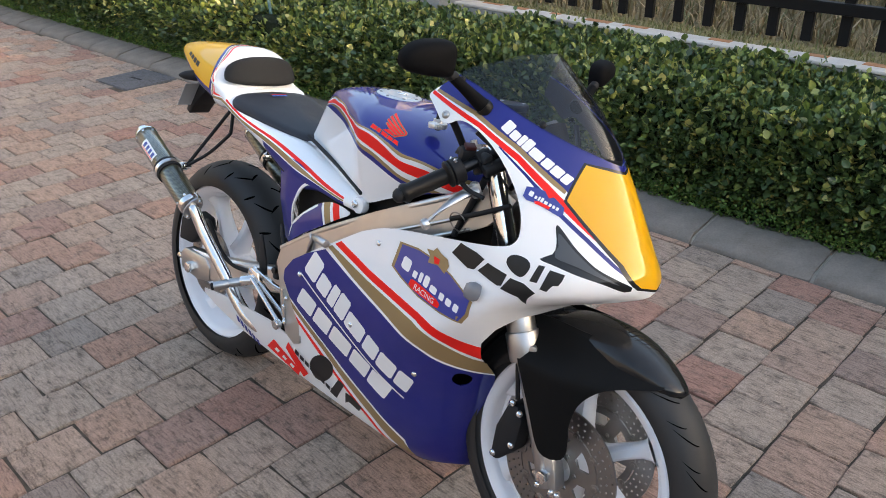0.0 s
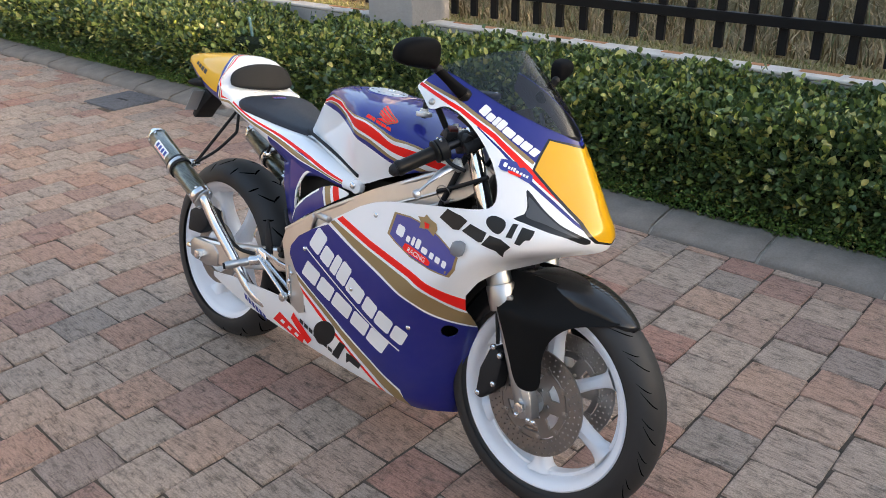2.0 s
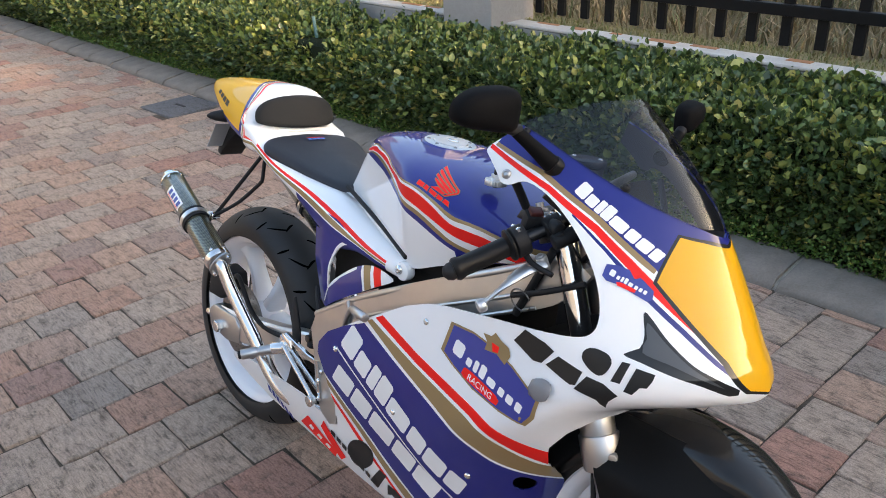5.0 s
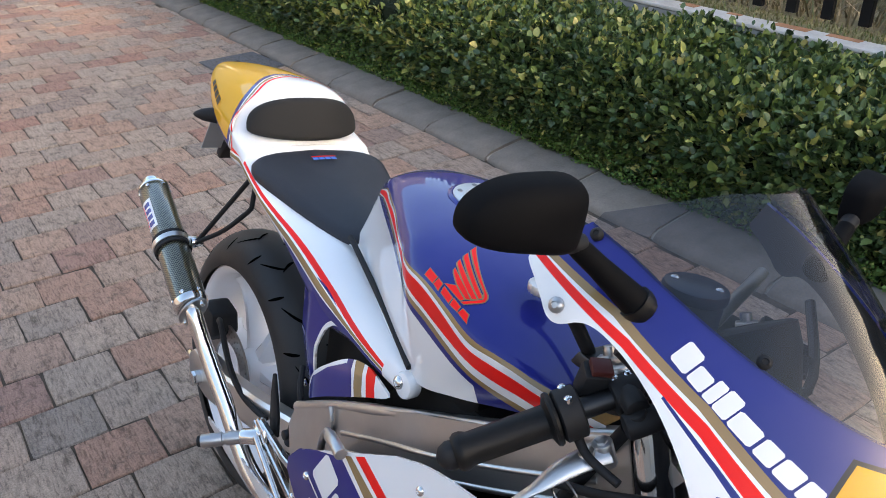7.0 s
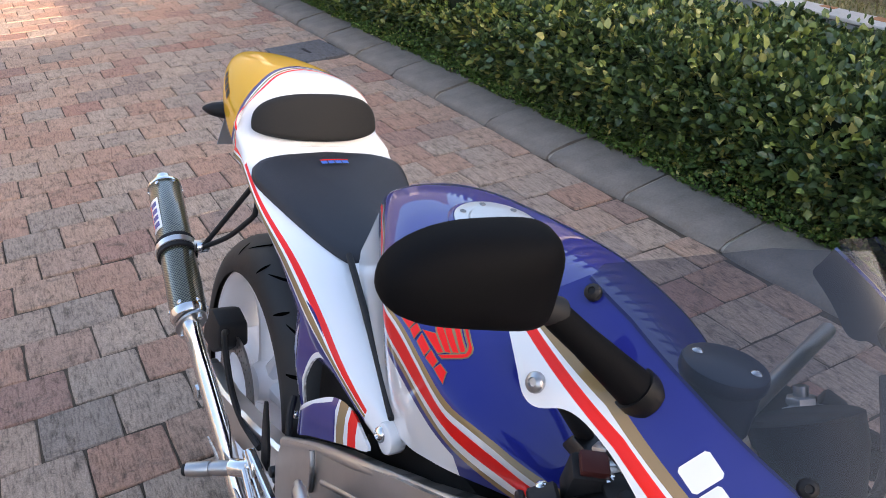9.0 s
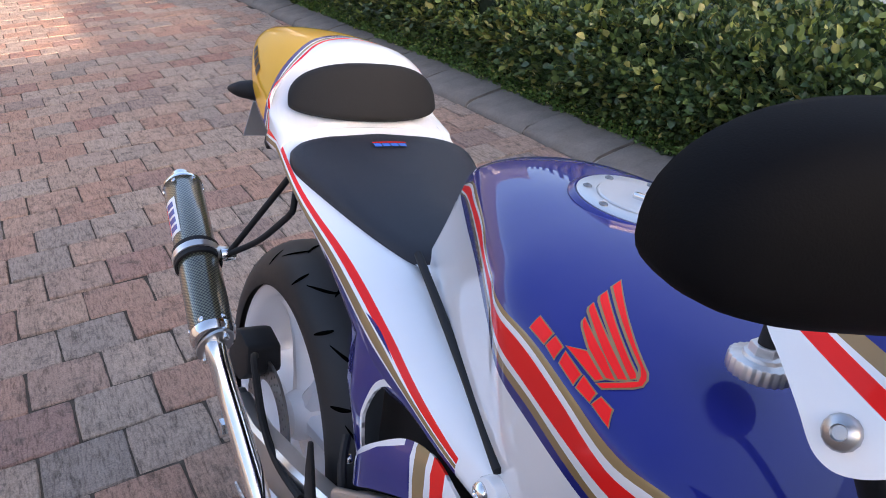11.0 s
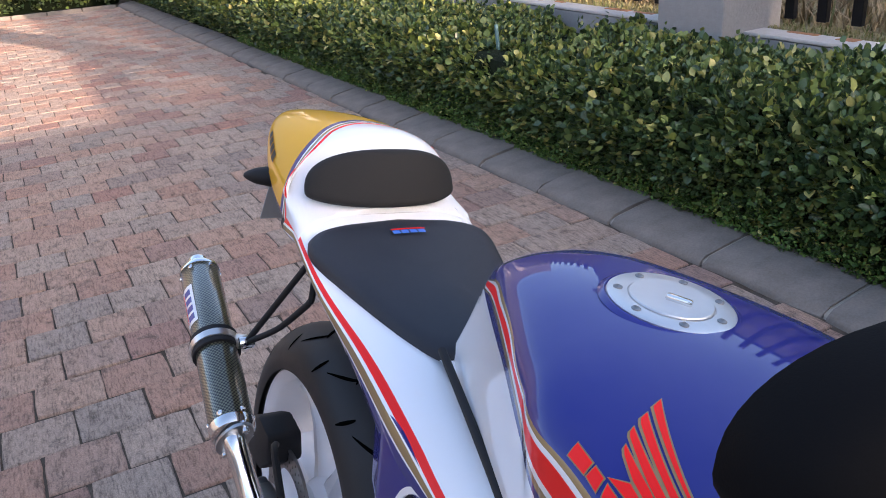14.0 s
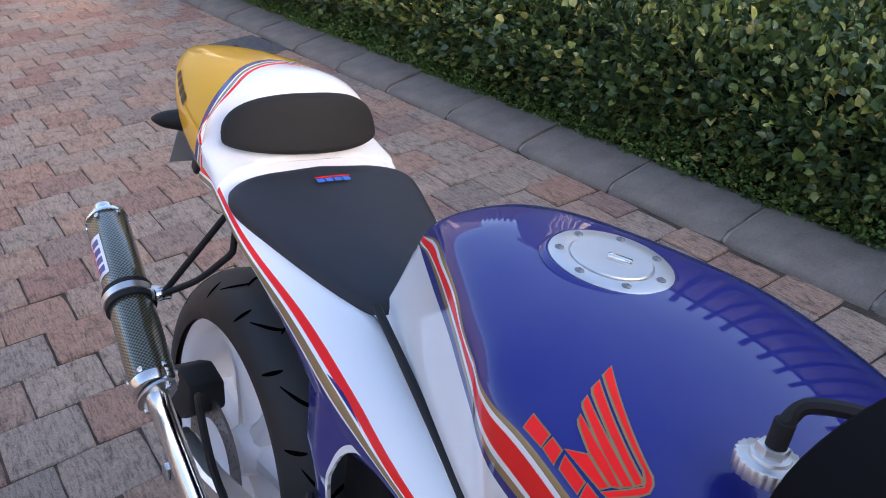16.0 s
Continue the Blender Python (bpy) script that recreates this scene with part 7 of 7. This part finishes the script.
decal([(0.9965, 0.6868), (1.015, 0.688), (1.0225, 0.6966), (1.0364, 0.6886), (1.0559, 0.6822), (1.0615, 0.6701), (1.0533, 0.6523), (1.0326, 0.6629), (1.0052, 0.6606), (1.0083, 0.6751)], fair_off, 0.0017, M_GOLD, badge, "gold crest block", 0.008)
decal([(1.0188, 0.6785), (1.0359, 0.6763), (1.0351, 0.6658), (1.0231, 0.6641)], fair_off, 0.0021, M_RED, badge, "red crest field", 0.006)
BADGE2 = [(1.1689, 0.854), (1.1692, 0.837), (1.1769, 0.8306), (1.1935, 0.8282), (1.2087, 0.8219), (1.2333, 0.8114), (1.2389, 0.8148), (1.2357, 0.827), (1.219, 0.8398), (1.2029, 0.8501), (1.1841, 0.8548)]
b2 = decal(BADGE2, fair_off, 0.0012, M_DKBLUE, fairing, "small blue shield badge", 0.008, "badge")
for poly in blocks((1.1766, 0.8400), (1.2307, 0.8195), (0.001, 0.0085), (1.4, 0.8, 0.6, 0.8, 1.1, 0.8, 0.8, 0.8), (1, .6, .8, .9, .6, .6, .6, .6), gap=0.30, round_=1.0):
    decal(poly, fair_off, 0.0016, M_WHITE, b2, "white script block", 0.006)
decal([(1.1892, 0.8316), (1.1921, 0.8269), (1.2156, 0.8204), (1.2161, 0.8251), (1.1967, 0.8317)], fair_off, 0.0016, M_RED, b2, "red pill", 0.006)
decal([(1.1981, 0.8519), (1.2011, 0.8549), (1.2119, 0.8504), (1.2159, 0.8428), (1.2088, 0.8397)], fair_off, 0.0016, M_RED, b2, "red crest block", 0.006)

# writing on the red pill
fc = bpy.data.curves.new("pill_writing", 'FONT')
fc.body, fc.size, fc.align_x = "RACING", 0.0165, 'CENTER'
tmp = new("tmp_text", fc)
me = bpy.data.meshes.new_from_object(tmp.evaluated_get(bpy.context.evaluated_depsgraph_get()))
bpy.data.objects.remove(tmp)
ang = math.atan2(-0.016, 0.074)
for v in me.vertices:
    x, z = 1.009 + v.co.x * math.cos(ang) - v.co.y * math.sin(ang), 0.5905 + v.co.x * math.sin(ang) + v.co.y * math.cos(ang)
    v.co = fair_off(x, z, 0.0022)
me.materials.append(M_WHITE)
ob = new("writing", me)
ob.parent = badge

# wing shapes and blocks on the tank
def grown(poly, d, k=0.24):
    """An outline moved outwards by d metres; k metres to one unit of its second axis."""
    P = [Vector((x, q * k)) for x, q in poly]
    n = len(P)
    turn = sum(P[i].x * P[(i + 1) % n].y - P[(i + 1) % n].x * P[i].y for i in range(n))
    out = []
    for i in range(n):
        e1, e2 = (P[i] - P[i - 1]).normalized(), (P[(i + 1) % n] - P[i]).normalized()
        m = Vector((e1.y, -e1.x)) + Vector((e2.y, -e2.x))
        m = m.normalized() * d * (1 if turn > 0 else -1)
        out.append((P[i].x + m.x, (P[i].y + m.y) / k))
    return out


WING = ([(0.748, 0.14), (0.751, 0.163), (0.818, 0.258), (0.823, 0.272), (0.825, 0.283), (0.82, 0.309), (0.811, 0.35), (0.817, 0.352), (0.828, 0.303), (0.83, 0.286), (0.828, 0.267), (0.824, 0.254)],
        [(0.753, 0.173), (0.755, 0.193), (0.759, 0.202), (0.804, 0.266), (0.822, 0.293), (0.824, 0.28), (0.821, 0.27)],
        [(0.758, 0.209), (0.76, 0.225), (0.763, 0.233), (0.797, 0.284), (0.818, 0.311), (0.822, 0.295), (0.806, 0.27)],
        [(0.766, 0.245), (0.768, 0.258), (0.772, 0.268), (0.789, 0.298), (0.813, 0.327), (0.818, 0.314), (0.801, 0.285)],
        [(0.777, 0.325), (0.79, 0.3), (0.813, 0.329), (0.81, 0.348)])
for poly in WING:
    decal(grown(poly, 0.0004), tank_off, 0.0007, M_GOLD, tank, "gold edge of a wing block", 0.008)
    decal(grown(poly, -0.0008), tank_off, 0.0011, M_RED, tank, "red wing block", 0.008)
for poly in ([(0.746, 0.35), (0.745, 0.306), (0.764, 0.32), (0.765, 0.361)],
             [(0.766, 0.36), (0.766, 0.321), (0.777, 0.331), (0.779, 0.376)],
             [(0.783, 0.374), (0.78, 0.335), (0.801, 0.355), (0.802, 0.395)],
             [(0.804, 0.396), (0.802, 0.353), (0.817, 0.368), (0.818, 0.403)],
             [(0.819, 0.403), (0.82, 0.367), (0.831, 0.375), (0.837, 0.427)]):
    decal(grown(poly, 0.0004), tank_off, 0.0007, M_GOLD, tank, "gold edge of a printed block", 0.008)
    decal(grown(poly, -0.0008), tank_off, 0.0011, M_RED, tank, "red printed block", 0.008)


def tail_off(x, q, d):
    a, b = Vector(tail_p(x + 0.004, q)) - Vector(tail_p(x - 0.004, q)), Vector(tail_p(x, q + 0.01)) - Vector(tail_p(x, q - 0.01))
    n = a.cross(b).normalized()
    n = n if n.y < 0 else -n
    return tuple(Vector(tail_p(x, q)) + n * d)


for poly in blocks((-0.150, 0.56), (-0.055, 0.60), (0.004, -0.07), (1,) * 4, (1,) * 4, gap=0.2, round_=0.5):
    decal(poly, tail_off, 0.0009, M_DARKMETAL, tail, "dark printed block")

# small prints on the seat and the silencer
def seat_off(x, y, d):
    return x, y, 0.8476 - 0.24 * (x - 0.150) - 0.9 * y * y + d


for i in range(4):
    y0 = 0.0215 - i * 0.0125
    decal([(0.1715, y0 - 0.0105), (0.1715, y0), (0.1795, y0), (0.1795, y0 - 0.0105)], seat_off, 0.0012, M_PRINT, bike, "blue seat print block")
decal([(0.1675, -0.027), (0.1675, 0.0235), (0.1705, 0.0235), (0.1705, -0.027)], seat_off, 0.0012, M_RED, bike, "red seat print bar")
st_a, st_b = Vector((0.072, -0.204, 0.524)), Vector((-0.2245, -0.184, 0.652))
st_t = (st_b - st_a).normalized()
st_n = Vector((0.25, -0.92, 0.28))
st_n = (st_n - st_t * st_n.dot(st_t)).normalized()
st_w = st_t.cross(st_n)


def can_pt(u, v, d=0.0006):
    """u along the can, v round it."""
    a = v / 0.0325
    return tuple(st_a + st_t * u + (st_n * math.cos(a) + st_w * math.sin(a)) * (0.0325 + d))


stick = sheet(rounded([(0.196, -0.014), (0.196, 0.014), (0.276, 0.014), (0.276, -0.014)], 0.008, False), lambda u, v: can_pt(u, v), None, step=0.008)
stick_ob = part("sticker", stick, M_WHITE, bike, "white sticker with blue blocks and a red line")
for i in range(4):
    u = 0.203 + i * 0.0175
    part("decal", sheet(rounded([(u, -0.006), (u, 0.009), (u + 0.012, 0.009), (u + 0.012, -0.006)], 0.006, False), lambda a, b: can_pt(a, b, 0.0010), None, step=0.006), M_DKBLUE, stick_ob, "blue printed block")
part("decal", sheet(rounded([(0.203, -0.011), (0.203, -0.0085), (0.268, -0.0085), (0.268, -0.011)], 0.006, False), lambda a, b: can_pt(a, b, 0.0010), None, step=0.006), M_RED, stick_ob, "red printed line")


# ---- paving, piece by piece ----
rng = random.Random(77)
far_v, far_f = [], []
near_meshes = []
for _ in range(9):
    vs, fs = paver_shape(rng, PITCH_X - 0.0035, PITCH_Y - 0.0035)
    me = bpy.data.meshes.new("paver")
    me.from_pydata(vs, [], fs)
    me.materials.append(M_PAVER)
    near_meshes.append(me)
count = 0
for k in range(-24, 80):
    x0 = 1.65 - PITCH_X * k - PITCH_X / 2
    shift = 0.64 + (0.0 if k % 2 == 0 else PITCH_Y / 2)
    for j in range(-52, 10):
        yc = shift + PITCH_Y * (j + 0.5)
        xc = x0 - 0.025 * (yc + 0.2)
        edge = kerb_y(xc) - 0.0035
        top = yc + PITCH_Y / 2
        sy, yy = PITCH_Y - 0.0035, yc
        if top > edge:
            low = yc - PITCH_Y / 2
            if edge - low < 0.03:
                continue
            sy, yy = edge - low - 0.0035, (edge + low) / 2
        if xc < -12.7 - 0.125 * (1.45 - yc):
            continue
        if -3.62 < xc < -3.22 and 1.25 < yc < 1.61:
            continue
        dz = rng.uniform(-.003, .003)
        if -1.35 < xc < 2.15 and -0.85 < yc and sy > 0.17 and count < 300:
            ob = new("paver", near_meshes[rng.randrange(9)])
            ob.parent = pavement
            ob.matrix_basis = pose(xc + rng.uniform(-.002, .002), yy + rng.uniform(-.002, .002), dz, 0, 0, 180 * rng.randrange(2) + rng.uniform(-.7, .7))
            count += 1
        else:
            vs, fs = paver_shape(rng, PITCH_X - 0.0035, sy, xc, yy, dz)
            b = len(far_v)
            far_v += vs
            far_f += [tuple(b + i for i in f) for f in fs]
me = bpy.data.meshes.new("paver_field")
me.from_pydata(far_v, [], far_f)
me.materials.append(M_PAVER_FAR)
ob = new("paver_field", me)
ob.parent = pavement
ob["kind"] = "stuff"
